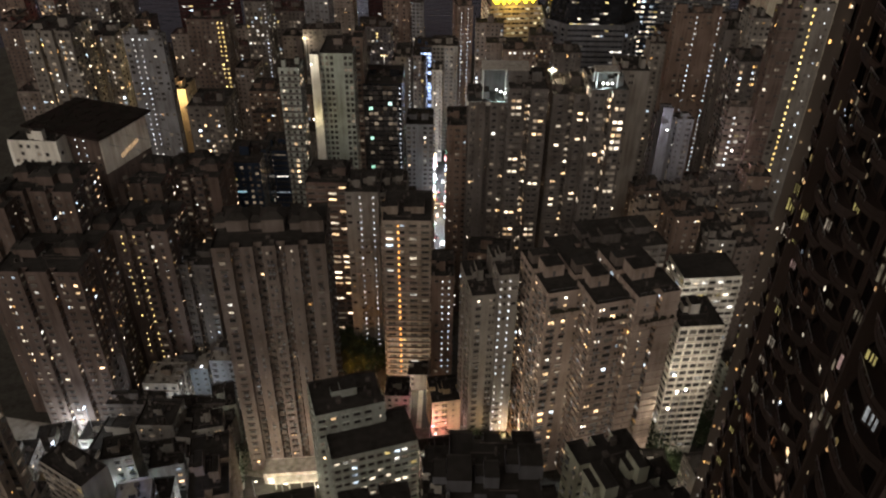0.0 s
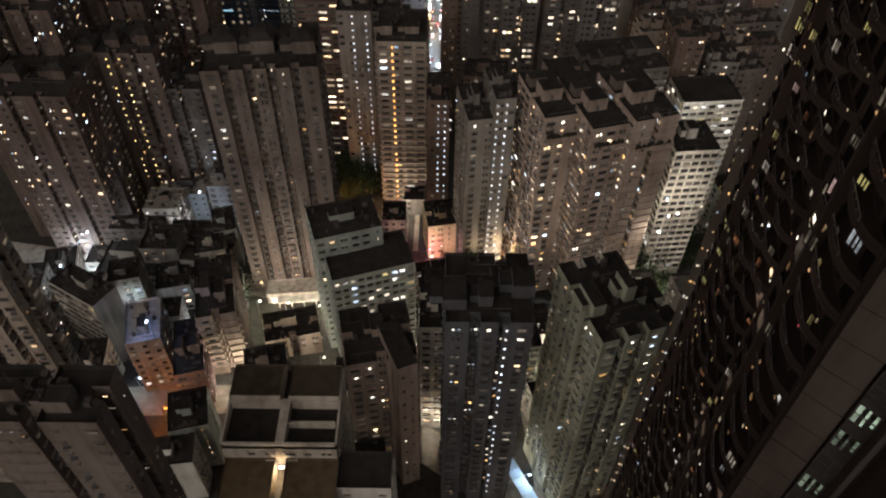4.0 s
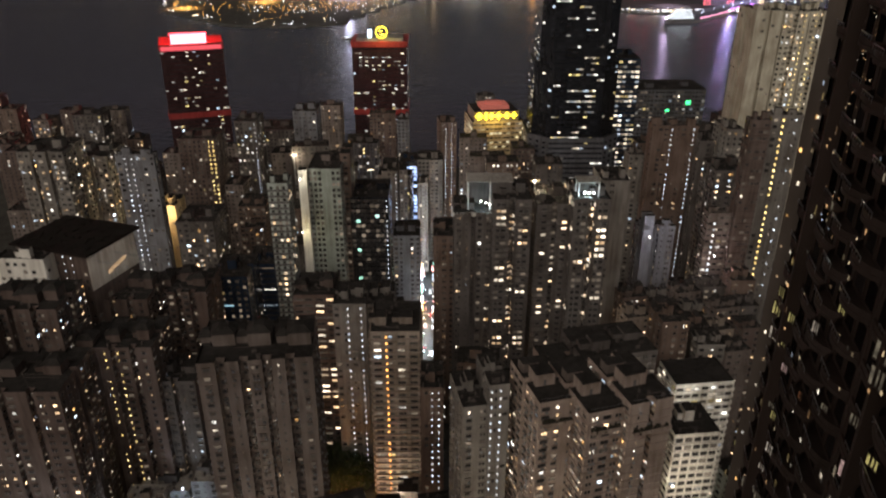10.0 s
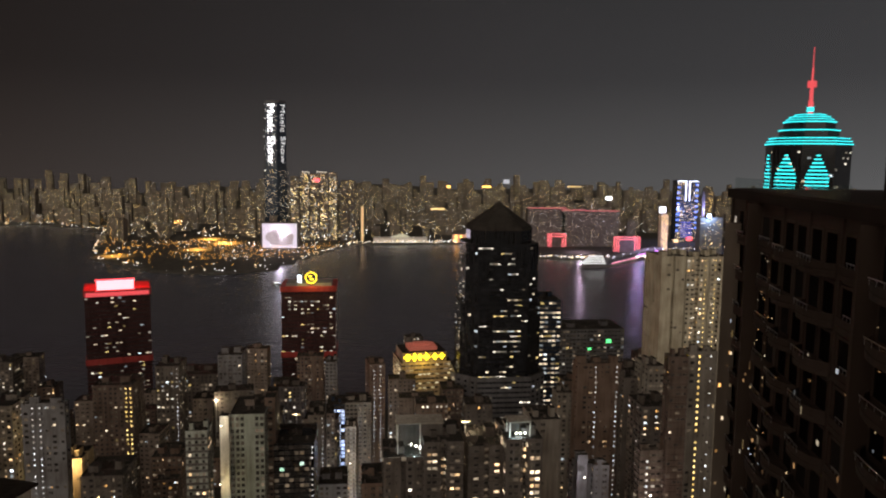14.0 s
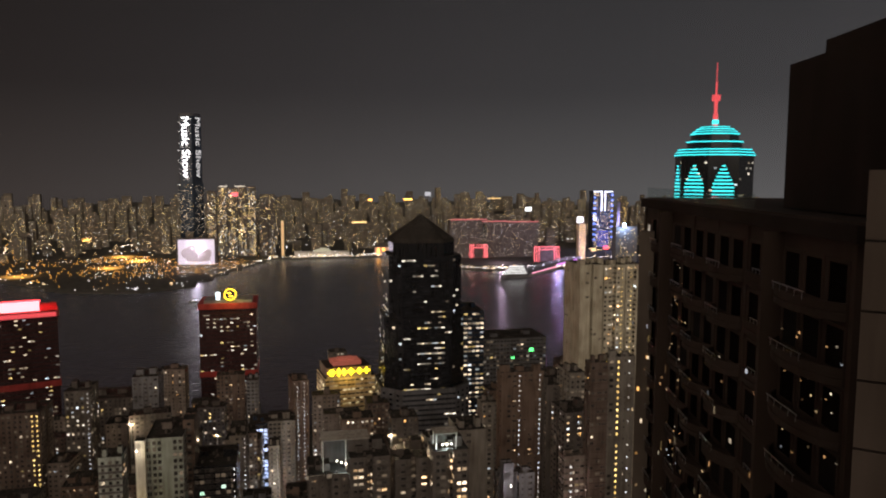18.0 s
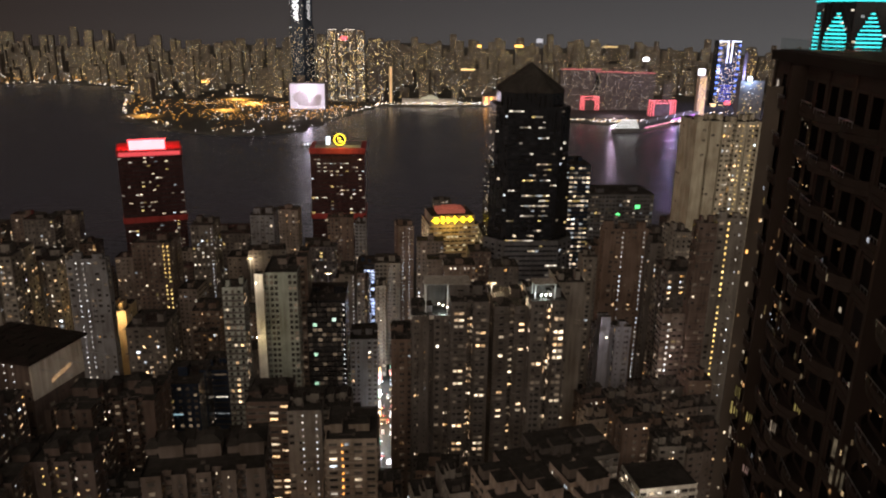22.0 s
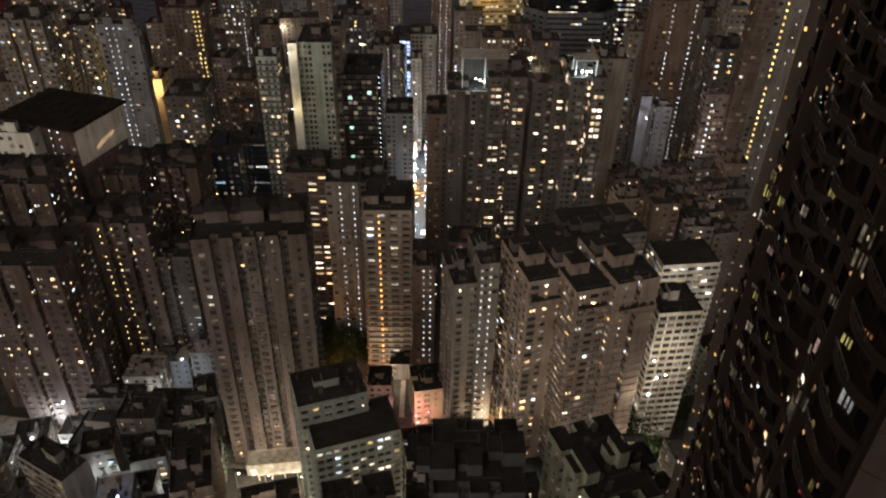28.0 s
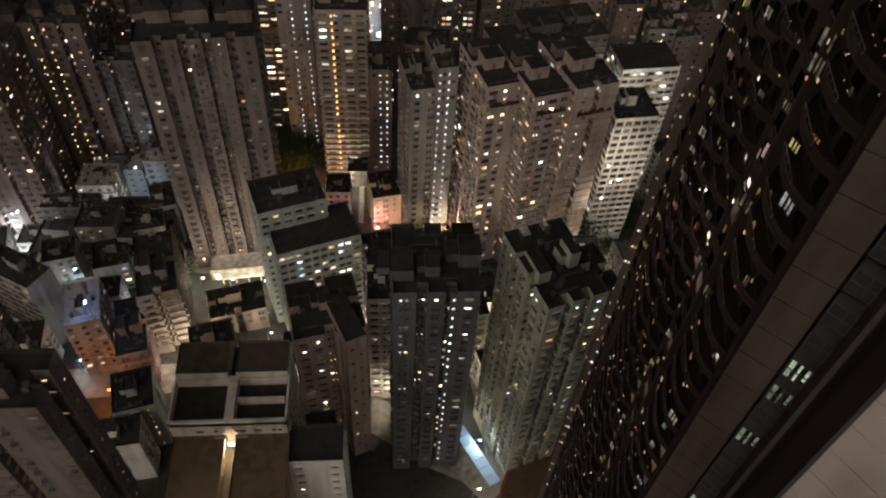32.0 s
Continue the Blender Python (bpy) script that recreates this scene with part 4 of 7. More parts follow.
tower("apartment_block", "pale block with a lit strip window", -160.4, 248.7, -4, 18.5, 8, 138.8, 25.6, wall="white", lit=0.12, light="office", cuts=0, side=0, skip=0.5, tanks=1, seed=117)
tower("apartment_tower", "dark brown tower at the slope's edge", -162.8, 212.9, 0, 16.7, 22, 131.0, 35.2, wall="dusk", lit=0.1, cuts=2, tanks=2, seed=118)
tower("hotel_fin", "narrow pale floodlit fin beside the grid tower", -69.5, 370.5, 0, 4.4, 5, 130.6, 7.5, wall="white", lit=0.0, skip=1.0, cuts=0, side=0, tanks=0, near=0, seed=119)
tower("hillside_house", "dark hillside house block with small lamps", 102.9, 350.6, 6, 11.5, 14, 67.1, 9.3, wall="grey", lit=0.16, cuts=0, side=0, tanks=1, near=4, fine=False, seed=120)
tower("hillside_house", "dark hillside house block with small lamps", 116.8, 352.6, 12, 12.8, 11, 69.3, 9.0, wall="grey", lit=0.16, cuts=0, side=0, tanks=1, near=4, fine=False, seed=121)
tower("hillside_house", "dark hillside house block with small lamps", 137.6, 372.2, 6, 13.7, 10, 60.6, 7.4, wall="dusk", lit=0.16, cuts=0, side=0, tanks=1, near=4, fine=False, seed=122)
tower("hillside_house", "dark hillside house block with small lamps", 140.0, 341.1, 12, 12.6, 10, 75.4, 10.1, wall="grey", lit=0.16, cuts=0, side=0, tanks=1, near=4, fine=False, seed=123)
tower("hillside_house", "dark hillside house block with small lamps", 104.4, 331.7, 12, 12.5, 14, 69.2, 11.1, wall="taupe", lit=0.16, cuts=0, side=0, tanks=1, near=4, fine=False, seed=124)
tower("hillside_house", "dark hillside house block with small lamps", 124.8, 348.3, 0, 12.6, 10, 61.4, 9.7, wall="dark", lit=0.16, cuts=0, side=0, tanks=1, near=4, fine=False, seed=125)
tower("hillside_house", "dark hillside house block with small lamps", 137.6, 341.9, 6, 10.8, 10, 65.9, 10.2, wall="dusk", lit=0.16, cuts=0, side=0, tanks=1, near=4, fine=False, seed=126)
tower("hillside_house", "dark hillside house block with small lamps", 149.0, 335.0, 0, 12.3, 14, 67.0, 11.0, wall="dusk", lit=0.16, cuts=0, side=0, tanks=1, near=4, fine=False, seed=127)
tower("hillside_house", "dark hillside house block with small lamps", 112.1, 324.1, 12, 12.5, 13, 65.3, 11.8, wall="dusk", lit=0.16, cuts=0, side=0, tanks=1, near=4, fine=False, seed=128)
tower("hillside_house", "dark hillside house block with small lamps", 128.2, 328.3, 12, 12.4, 10, 63.7, 11.4, wall="dusk", lit=0.16, cuts=0, side=0, tanks=1, near=4, fine=False, seed=129)
tower("hillside_house", "dark hillside house block with small lamps", 138.8, 317.2, 0, 9.7, 12, 68.1, 12.8, wall="dark", lit=0.16, cuts=0, side=0, tanks=1, near=4, fine=False, seed=130)
tower("hillside_house", "dark hillside house block with small lamps", 123.6, 319.1, 6, 9.8, 10, 59.2, 12.5, wall="grey", lit=0.16, cuts=0, side=0, tanks=1, near=4, fine=False, seed=131)
tower("hillside_house", "dark hillside house block with small lamps", 127.6, 290.0, 0, 8.3, 10, 74.7, 16.7, wall="taupe", lit=0.16, cuts=0, side=0, tanks=1, near=4, fine=False, seed=132)
tower("hillside_house", "dark hillside house block with small lamps", 145.0, 312.2, 12, 10.3, 13, 65.6, 13.1, wall="grey", lit=0.16, cuts=0, side=0, tanks=1, near=4, fine=False, seed=133)

tower("hillside_house", "dark hillside house block with small lamps", 88, 300, 6, 12, 11, 93, 15.4, wall="dusk", lit=0.14, cuts=0, side=0, tanks=2, near=4, seed=300)
tower("hillside_house", "stained hillside house with a cluttered flat roof", 101, 303, 0, 11, 13, 90, 14.8, wall="grey", lit=0.14, cuts=0, side=0, tanks=2, near=4, seed=301)
tower("hillside_house", "dull hillside house with a few lit rooms", 113, 300, 12, 12, 10, 95, 15.4, wall="taupe", lit=0.14, cuts=0, side=0, tanks=2, near=4, seed=302)
tower("hillside_house", "dark hillside house block with small lamps", 126, 304, 6, 11, 11, 96, 14.6, wall="dark", lit=0.14, cuts=0, side=0, tanks=2, near=4, seed=303)
tower("hillside_house", "stained hillside house with a cluttered flat roof", 137.5, 301, 0, 11, 13, 101, 15.2, wall="brown", lit=0.14, cuts=0, side=0, tanks=2, near=4, seed=304)
tower("hillside_house", "dull hillside house with a few lit rooms", 86, 283, 12, 11, 10, 92, 19.0, wall="beige", lit=0.14, cuts=0, side=0, tanks=2, near=4, seed=305)
tower("hillside_house", "dark hillside house block with small lamps", 98, 281, 6, 12, 11, 96, 19.4, wall="dusk", lit=0.14, cuts=0, side=0, tanks=2, near=4, seed=306)
tower("hillside_house", "stained hillside house with a cluttered flat roof", 111, 284, 0, 11, 13, 93, 18.8, wall="grey", lit=0.14, cuts=0, side=0, tanks=2, near=4, seed=307)
tower("hillside_house", "dull hillside house with a few lit rooms", 123, 280, 12, 12, 10, 98, 19.6, wall="taupe", lit=0.14, cuts=0, side=0, tanks=2, near=4, seed=308)
tower("hillside_house", "dark hillside house block with small lamps", 135.5, 284, 6, 9, 11, 97, 18.8, wall="dark", lit=0.14, cuts=0, side=0, tanks=2, near=4, seed=309)
tower("hillside_house", "stained hillside house with a cluttered flat roof", 103, 263, 0, 12, 13, 99, 23.2, wall="brown", lit=0.14, cuts=0, side=0, tanks=2, near=4, seed=310)
tower("hillside_house", "dull hillside house with a few lit rooms", 116, 265, 12, 11, 10, 96, 22.8, wall="beige", lit=0.14, cuts=0, side=0, tanks=2, near=4, seed=311)
tower("hillside_house", "dark hillside house block with small lamps", 128, 262, 6, 8.5, 11, 99, 23.4, wall="dusk", lit=0.14, cuts=0, side=0, tanks=2, near=4, seed=312)
tower("hillside_house", "stained hillside house with a cluttered flat roof", 104, 247, 0, 11, 13, 101, 26.5, wall="grey", lit=0.14, cuts=0, side=0, tanks=2, near=4, seed=313)
tower("hillside_house", "dull hillside house with a few lit rooms", 115.5, 246, 12, 11, 10, 98, 26.7, wall="taupe", lit=0.14, cuts=0, side=0, tanks=2, near=4, seed=314)


# ---- lower blocks between the towers ----
TAKEN = []
for ob in scene.objects:
    if ob.get("category") == "building" and ob.children:
        c = [ob.matrix_world @ Vector(k) for k in ob.children[0].bound_box]
        TAKEN.append((min(v.x for v in c), max(v.x for v in c), min(v.y for v in c), max(v.y for v in c)))
r = random.Random(63)
made = 0
for k in range(4000):
    y = r.uniform(255, 700)
    x = r.uniform(-0.62, 0.60) * y
    w, d = r.uniform(12, 26), r.uniform(12, 20)
    if any(x < q[1] + 2 and x + w > q[0] - 2 and y < q[3] + 2 and y + d > q[2] - 2 for q in TAKEN) or abs(x + 4 + w / 2) < w / 2 + 8 or (-52 < x < -18 and y < 300) or (x > 70 and y < 300):
        continue
    if any(abs(y + d / 2 - yy) < d / 2 + 6 for yy in (327, 435, 605)):
        continue
    g = ground_z(x, y)
    tall = min(r.uniform(20, 62) if y < 420 else r.uniform(35, 95), (EYE - g) * 0.42)
    tower("city_block", r.choice(("plain grey mid-rise block with sparse lights", "dark mid-rise block between towers", "old mid-rise block with roof clutter")), x, y, r.choice((0, 0, 6, -6)), w, d, g + tall, g - 0.5,
          wall=r.choice(("dark", "grey", "brown", "cool", "beige") if y < 380 else ("dark", "brown", "dusk", "taupe")), lit=r.uniform(0.03, 0.17), light=r.choice(("lit", "office")), cuts=0, side=0, tanks=1, near=0, fine=False, faces="flr", seed=500 + made)
    TAKEN.append((x, x + w, y, y + d))
    made += 1
    if made >= 150:
        break

made = 0
for k in range(3000):
    x, y = r.choice(((r.uniform(-150, -20), r.uniform(78, 235)), (r.uniform(-4, 30), r.uniform(100, 180)), (r.uniform(60, 120), r.uniform(150, 260))))
    w, d = r.uniform(8, 15), r.uniform(8, 14)
    if any(x < q[1] + 1.5 and x + w > q[0] - 1.5 and y < q[3] + 1.5 and y + d > q[2] - 1.5 for q in TAKEN) or (-52 < x + w and x < -18 and y + d > 225) or (x < -82 and x + w > -142 and y + d > 203) or (x > 70 and y > 160 and x < 112 and y < 222):
        continue
    if any(math.hypot(x + w / 2 - p[0] * 0.96, y + d / 2 - p[1] * 0.96) < 9.5 for p in ((-143, 213), (-128, 243), (-119, 269), (-104, 239), (-41, 166), (-82, 117), (-74, 124), (-60, 166), (-48, 166), (24, 91), (24, 130), (-142, 205), (24, 160))):
        continue
    g = min(ground_z(x, y), ground_z(x, y + d))
    tower("tenement", r.choice(("old low tenement with roof huts", "small stained concrete tenement", "narrow low shop house with flat roof")), x, y, r.choice((0, 8, 14, 18)), w, d, ground_z(x, y) + r.uniform(9, 24), g - 0.5,
          wall=r.choice(("grey", "beige", "white", "concrete", "teal")), lit=r.uniform(0.05, 0.2), cuts=0, side=0, tanks=1, near=3, ac=0.3, seed=900 + made)
    TAKEN.append((x, x + w, y, y + d))
    made += 1
    if made >= 80:
        break

# ---- H-shaped roof walls and lower terraces of the pale concrete building ----
hr = tagged(new("roof_walls"), "pale concrete roof walls in an H shape with dark wells", "roof")
hr.matrix_world = pose(-37.8, 64.8, 137.3)
for x, y, w, d, h in ((10.3, 0.2, 20.6, 0.4, 0.9), (0.2, 8, 0.4, 16, 1.1), (20.4, 8, 0.4, 16, 1.1), (10.6, 4.5, 1.6, 8.6, 1.6), (10.3, 8.4, 20.6, 0.5, 1.2), (15.6, 4.4, 8.4, 0.5, 0.9)):
    part("parapet", boxes("parapet", [(x, y, -0.9, w, d, h + 0.9)], M["bone"]), hr)
for x in (4.9, 15.6):
    part("upper_roof", prism("upper_roof", [(x - 4.6, 8.8), (x + 4.6, 8.8), (x + 4.6, 15.6), (x - 4.6, 15.6)], -0.9, 2.6, M["bone"], plaster("dark_brown_roof", (0.07, 0.052, 0.036), 0.9), 0.3), hr)
for x, w in ((4.6, 9.0), (15.8, 9.4)):
    part("terrace", prism("terrace", [(x - w / 2, -13), (x + w / 2, -13), (x + w / 2, 0), (x - w / 2, 0)], -24, -4.2, M["bone"], plaster("brown_roof_tile", (0.13, 0.09, 0.05)), 0.5), hr)
part("slot_floor", boxes("slot_floor", [(10.2, -6.5, -24, 2.0, 13, 16)], M["concrete"]), hr)
part("slot_lamp", boxes("slot_lamp", [(10.2, -1.2, -5.6, 0.9, 0.3, 0.3)], E_LAMP), hr)
lt = bpy.data.lights.new("slot_light", "POINT")
lt.energy, lt.color, lt.shadow_soft_size = 260, (1.0, 0.72, 0.36), 0.3
new("slot_light", lt).location = (hr.location.x + 10.2, hr.location.y - 1.8, hr.location.z - 5.2)

# ---- planted terraces and roof huts of the pinkish wings ----
M["terrace"] = plaster("dark_terrace_planting", (0.045, 0.04, 0.028), 0.95)
for x, y, rot, w, top, drop, out in ((31.4, 177.2, 15, 12.0, 125.5, 7.2, 2.4), (44.5, 171.0, 16, 11.5, 126.5, 6.4, 2.0), (56.5, 171.5, 17, 14.0, 129.0, 9.5, 2.2)):
    t = tagged(new("roof_terrace"), "dark planted terrace with a pale parapet below the roof", "terrace", "terraces of the pinkish wings")
    t.matrix_world = pose(x, y, top - drop, 0, 0, rot)
    part("slab", boxes("slab", [(w * 0.5, -out / 2, -0.4, w * 0.86, out, 0.4)], M["blush"]), t)
    part("parapet", boxes("parapet", [(w * 0.5, -out + 0.1, 0, w * 0.86, 0.2, 0.9)], M["blush"]), t)
    rnd = random.Random(int(x))
    part("planting", boxes("planting", [(w * rnd.uniform(0.12, 0.88), -out * rnd.uniform(0.2, 0.8), 0, rnd.uniform(0.4, 1.3), rnd.uniform(0.4, 1.0), rnd.uniform(0.4, 1.5), rnd.uniform(0, 90)) for _ in range(34)], M["terrace"]), t, "clumps of dark terrace plants", "stuff")
    hut = tagged(new("roof_hut"), "small stained roof hut with a flat dark roof", "roof hut")
    hut.matrix_world = pose(x, y, top, 0, 0, rot)
    part("wall", prism("wall", [(w * 0.2, 9), (w * 0.72, 9), (w * 0.72, 15), (w * 0.2, 15)], -0.9, 3.2, M["blush"], M["roof"], 0.3), hut)
    part("wall", prism("wall", [(w * 0.1, 17), (w * 0.55, 17), (w * 0.55, 21), (w * 0.1, 21)], -0.9, 2.2, M["taupe"], M["roof"], 0.2), hut)
    part("door", boxes("door", [(w * 0.45, 8.96, -0.8, 0.9, 0.1, 2.0)], M["frame"]), hut)
    part("rail", boxes("rail", [(w * 0.5, 0.35, 0.9, w * 0.9, 0.06, 0.06), *[(w * (0.06 + 0.11 * k), 0.35, 0, 0.05, 0.05, 0.95) for k in range(9)]], M["metal"]), hut)

# ---- lit podium garden at the foot of the green tower ----
pd = tagged(new("podium_canopy"), "curved podium edge with red trim and a brown deck", "podium")
pd.matrix_world = pose(44.5, 74.0, 70.2)
arc = [(math.cos(radians(a)), math.sin(radians(a))) for a in range(40, 186, 8)]
part("deck", prism("deck", [(15.0 * c, 15.0 * q) for c, q in arc] + [(-15.0, -14), (11.4, -14)], 0, 1.6, plaster("brown_deck", (0.13, 0.085, 0.05))), pd)
for k, (c, q) in enumerate(arc[:-1]):
    c2, q2 = arc[k + 1]
    part("edge_panel", boxes("edge_panel", [(15.3 * (c + c2) / 2, 15.3 * (q + q2) / 2, 1.2, 2.25, 0.5, 0.9, math.degrees(math.atan2(q2 - q, c2 - c)))], M["red"]), pd, "dull red edge panel")
wl_ = tagged(new("glass_canopy"), "blue-white lit glass canopy over a drive", "canopy")
wl_.matrix_world = pose(20.0, 96.2, 68.5, 0, 0, math.degrees(math.atan2(79.9 - 96.2, 28.4 - 20.0)))
for k in range(7):
    part("glass_panel", boxes("glass_panel", [(1.3 + 2.6 * k, 0, 3.4, 2.45, 3.4, 0.12)], plain("blue_white_panel_light", (0.4, 0.5, 0.6), 0.4, 0, (0.55, 0.78, 1.0), 0.05 + 0.04 * (k % 3))), wl_)
    part("post", boxes("post", [(2.6 * k, 0, 0, 0.16, 0.2, 3.6)], M["metal"]), wl_)

# ---- arch on the taupe tower's roof ----
ax, ay, az = (-50.9, 183.1, 134.8)
arch = tagged(new("roof_arch"), "small grey concrete arch on a tower's front edge", "arch")
ring = [(ax + 2.2 * math.cos(math.pi * i / 10), ay - 0.2, az - 0.5 + 2.2 * math.sin(math.pi * i / 10), 0.75, 0.5, 0.5) for i in range(11)]
part("ring", boxes("ring", ring, M["grey"]), arch)
part("leg", boxes("leg", [(ax - 2.2, ay - 0.2, az - 4, 0.6, 0.5, 4)], M["grey"]), arch)
part("leg", boxes("leg", [(ax + 2.2, ay - 0.2, az - 4, 0.6, 0.5, 4)], M["grey"]), arch)

# ---- stair tower of the drab pinkish block ----
rh = tagged(new("stair_tower"), "plain drab pinkish stair tower with a flat dark roof", "stair tower")
rh.matrix_world = pose(-8.2, 91.6, 122.0, 0, 0, 23)
part("wall", prism("wall", [(0, 0), (4.8, 0), (4.8, 13), (0, 13)], -57, 0, M["blush"], M["roof"], 0.5), rh)
for k in range(9):
    o = part("stair_window", unit_window("litwin" if k in (5, 7) else "pane"), rh)
    o.matrix_basis = Matrix.Translation((1.3, 0, -4.0 - 5.6 * k)) @ Matrix.Diagonal((0.8, 1, 1.0, 1))
    o = part("stair_window", unit_window("litwin" if k == 6 else "pane"), rh)
    o.matrix_basis = Matrix.Translation((3.3, 0, -6.8 - 5.6 * k)) @ Matrix.Diagonal((0.6, 1, 0.8, 1))

# ---- signs and crowns of the office towers ----
def sign_thing(name, label, category="sign"):
    return tagged(new(name), label, category)


def crown_bands(root_x, root_y, w, d, top, zs, mat):
    t = sign_thing("tower_bands", "red service-floor bands round a glass tower", "cladding")
    for z, h in zs:
        part("band", boxes("band", [(root_x + w / 2, root_y + d / 2, top - z, w + 1.6, d + 1.6, h)], mat), t)
    return t


turned = pose(-231.1, 650.6, 0, 0, 0, 17.4)
az = 141.5
crown_bands(0, 0, 52.0, 42, az, [(0.5, 5), (60, 5)], M["red"]).matrix_world = turned
s = sign_thing("roof_sign", "glowing red and white roof sign box")
s.matrix_world = turned
part("panel", boxes("panel", [(24.5, -0.6, az + 5.0, 29, 1.2, 7.6)], E_WHITE), s)
part("border", boxes("border", [(24.5, 0.8, az + 3.8, 31, 1.2, 1.1), (24.5, 0.8, az + 12.6, 31, 1.2, 0.9)], E_RED), s)
part("base", boxes("base", [(26, 8, az - 0.5, 50, 20, 3.4)], E_DIMRED), s)
ax, ay = (turned @ Vector((24.5, 0, 0)))[:2]
bx, by, bz = (-71.1, 686.3, 138.8)
crown_bands(bx, by, 49.5, 42, bz, [(0.5, 5), (62, 5)], M["red"])
s = sign_thing("roof_sign", "round yellow emblem on a roof deck")
bm = bmesh.new()
ring = [[], [], [], []]
for i in range(32):
    a = 2 * math.pi * i / 32
    for k, (rr, yy) in enumerate(((5.4, 0), (4.5, 0), (5.4, 1), (4.5, 1))):
        ring[k].append(bm.verts.new((bx + 27 + rr * math.cos(a), by - 0.6 + yy, bz + 12.5 + rr * math.sin(a))))
for i in range(32):
    j = (i + 1) % 32
    for p, q in ((0, 1), (1, 3), (3, 2), (2, 0)):
        bm.faces.new((ring[p][i], ring[q][i], ring[q][j], ring[p][j]))
me = bpy.data.meshes.new("ring")
bm.to_mesh(me), bm.free()
me.materials.append(plain("yellow_ring_light", (0.4, 0.3, 0.02), 0.5, 0, (1.0, 0.70, 0.03), 1.3))
part("ring", me, s)
part("mark", boxes("mark", [(bx + 26.2, by, bz + 13.4, 3.0, 0.6, 0.7), (bx + 27.6, by, bz + 10.6, 3.0, 0.6, 0.7)], E_YELLOW), s)
part("panel", boxes("panel", [(bx + 16.5, by - 0.4, bz + 8, 3.6, 0.8, 7.0)], plain("pale_blue_sign_light", (0.5, 0.6, 0.7), 0.5, 0, (0.62, 0.80, 1.0), 1.5)), s)
part("deck", boxes("deck", [(bx + 25, by + 14, bz - 0.5, 42, 24, 7.5)], M["cool"]), s)

wx, wy, wz = (32.1, 559.1, 104.1)
s = sign_thing("roof_sign", "yellow neon roof sign of six plain shapes on a beige crown")
wr = pose(wx, wy, wz, 0, 0, 8)
s.matrix_world = wr
part("crown", prism("crown", [(1.5, 1), (36, 1), (36, 30), (1.5, 30)], -0.5, 7.5, M["beige"], M["roof"], 0.5), s)
# the cap's own faint emission imitates red light on the roof
part("red_cap", boxes("red_cap", [(19, 16, 7.2, 22, 16, 3.0), (19, 16, 10.2, 12, 8, 1.6)], plain("red_glow_roof", (0.4, 0.12, 0.1), 0.6, 0, (1.0, 0.25, 0.15), 0.12)), s, "red lit roof house")
for i, (u, w2, h2) in enumerate(((5, 6.4, 4.6), (10.3, 2.0, 6.2), (14.6, 4.8, 4.6), (20.0, 4.8, 5.6), (26.6, 5.2, 4.6), (32.2, 4.8, 4.6))):
    bm = bmesh.new()
    bmesh.ops.create_cube(bm, size=1)
    bmesh.ops.scale(bm, vec=(w2, 0.8, h2), verts=bm.verts)
    bmesh.ops.bevel(bm, geom=[e for e in bm.edges if abs(e.verts[0].co.y - e.verts[1].co.y) > 0.1], offset=min(w2, h2) * 0.4, segments=3, affect="EDGES")
    bmesh.ops.translate(bm, vec=(u, 0.2, 4.2), verts=bm.verts)
    me = bpy.data.meshes.new("sign_shape")
    bm.to_mesh(me), bm.free()
    me.materials.append(E_YELLOW)
    part("sign_shape", me, s)

for (qx, qy, qz), e, c in (((ax - 3, ay + 12, az + 24), 110000, (1.0, 0.05, 0.07)), ((wx + 17, wy - 6, wz + 3), 4500, (1.0, 0.70, 0.10)), ((bx + 27, by - 5, bz + 12), 12000, (1.0, 0.75, 0.2))):
    lt = bpy.data.lights.new("sign_light", "POINT")
    lt.energy, lt.color, lt.shadow_soft_size = e, c, 0.4
    new("sign_light", lt).location = (qx, qy, qz)

# dark stepped tower with a pointed roof
px, py, pz = (75.4, 514.5, 201.2)
dk = tagged(new("pointed_tower"), "dark stepped glass tower with a pointed roof", "building")
dk.matrix_world = pose(px, py, 4.5, 0, 0, 0)
W, D, H = 53.0, 50.0, pz - 4.5


def chamfered(x0, y0, x1, y1, c):
    return [(x0 + c, y0), (x1 - c, y0), (x1, y0 + c), (x1, y1 - c), (x1 - c, y1), (x0 + c, y1), (x0, y1 - c), (x0, y0 + c)]


part("wall", prism("wall", chamfered(0, 0, W, D, 8), 0, H, M["black"], M["roof"], 0.8), dk)
part("wing", prism("wing", chamfered(-3, -2, W + 3, D + 2, 12), 0, H - 44, M["black"], M["roof"], 0.8), dk)
part("podium", prism("podium", chamfered(-6, -4, W + 7, D + 4, 13), 0, H - 95, M["slate"], M["roof"], 0.8), dk)
part("drum", prism("drum", chamfered(4, 4, W - 4, D - 4, 10), H - 1, H + 9, M["black"]), dk)
bm = bmesh.new()
rings = [[bm.verts.new((x, y, H + up)) for x, y in chamfered(q, q, W - q, D - q, c)] for q, c, up in ((3.4, 10, 9), (4.6, 9.6, 12))]
tip = bm.verts.new((W / 2, D / 2, H + 29))
for i in range(8):
    for lower, upper in zip(rings, rings[1:]):
        bm.faces.new((lower[i], lower[(i + 1) % 8], upper[(i + 1) % 8], upper[i]))
    bm.faces.new((rings[-1][i], rings[-1][(i + 1) % 8], tip))
me = bpy.data.meshes.new("roof")
bm.to_mesh(me), bm.free()
me.materials.append(M["roof"])
part("roof", me, dk)
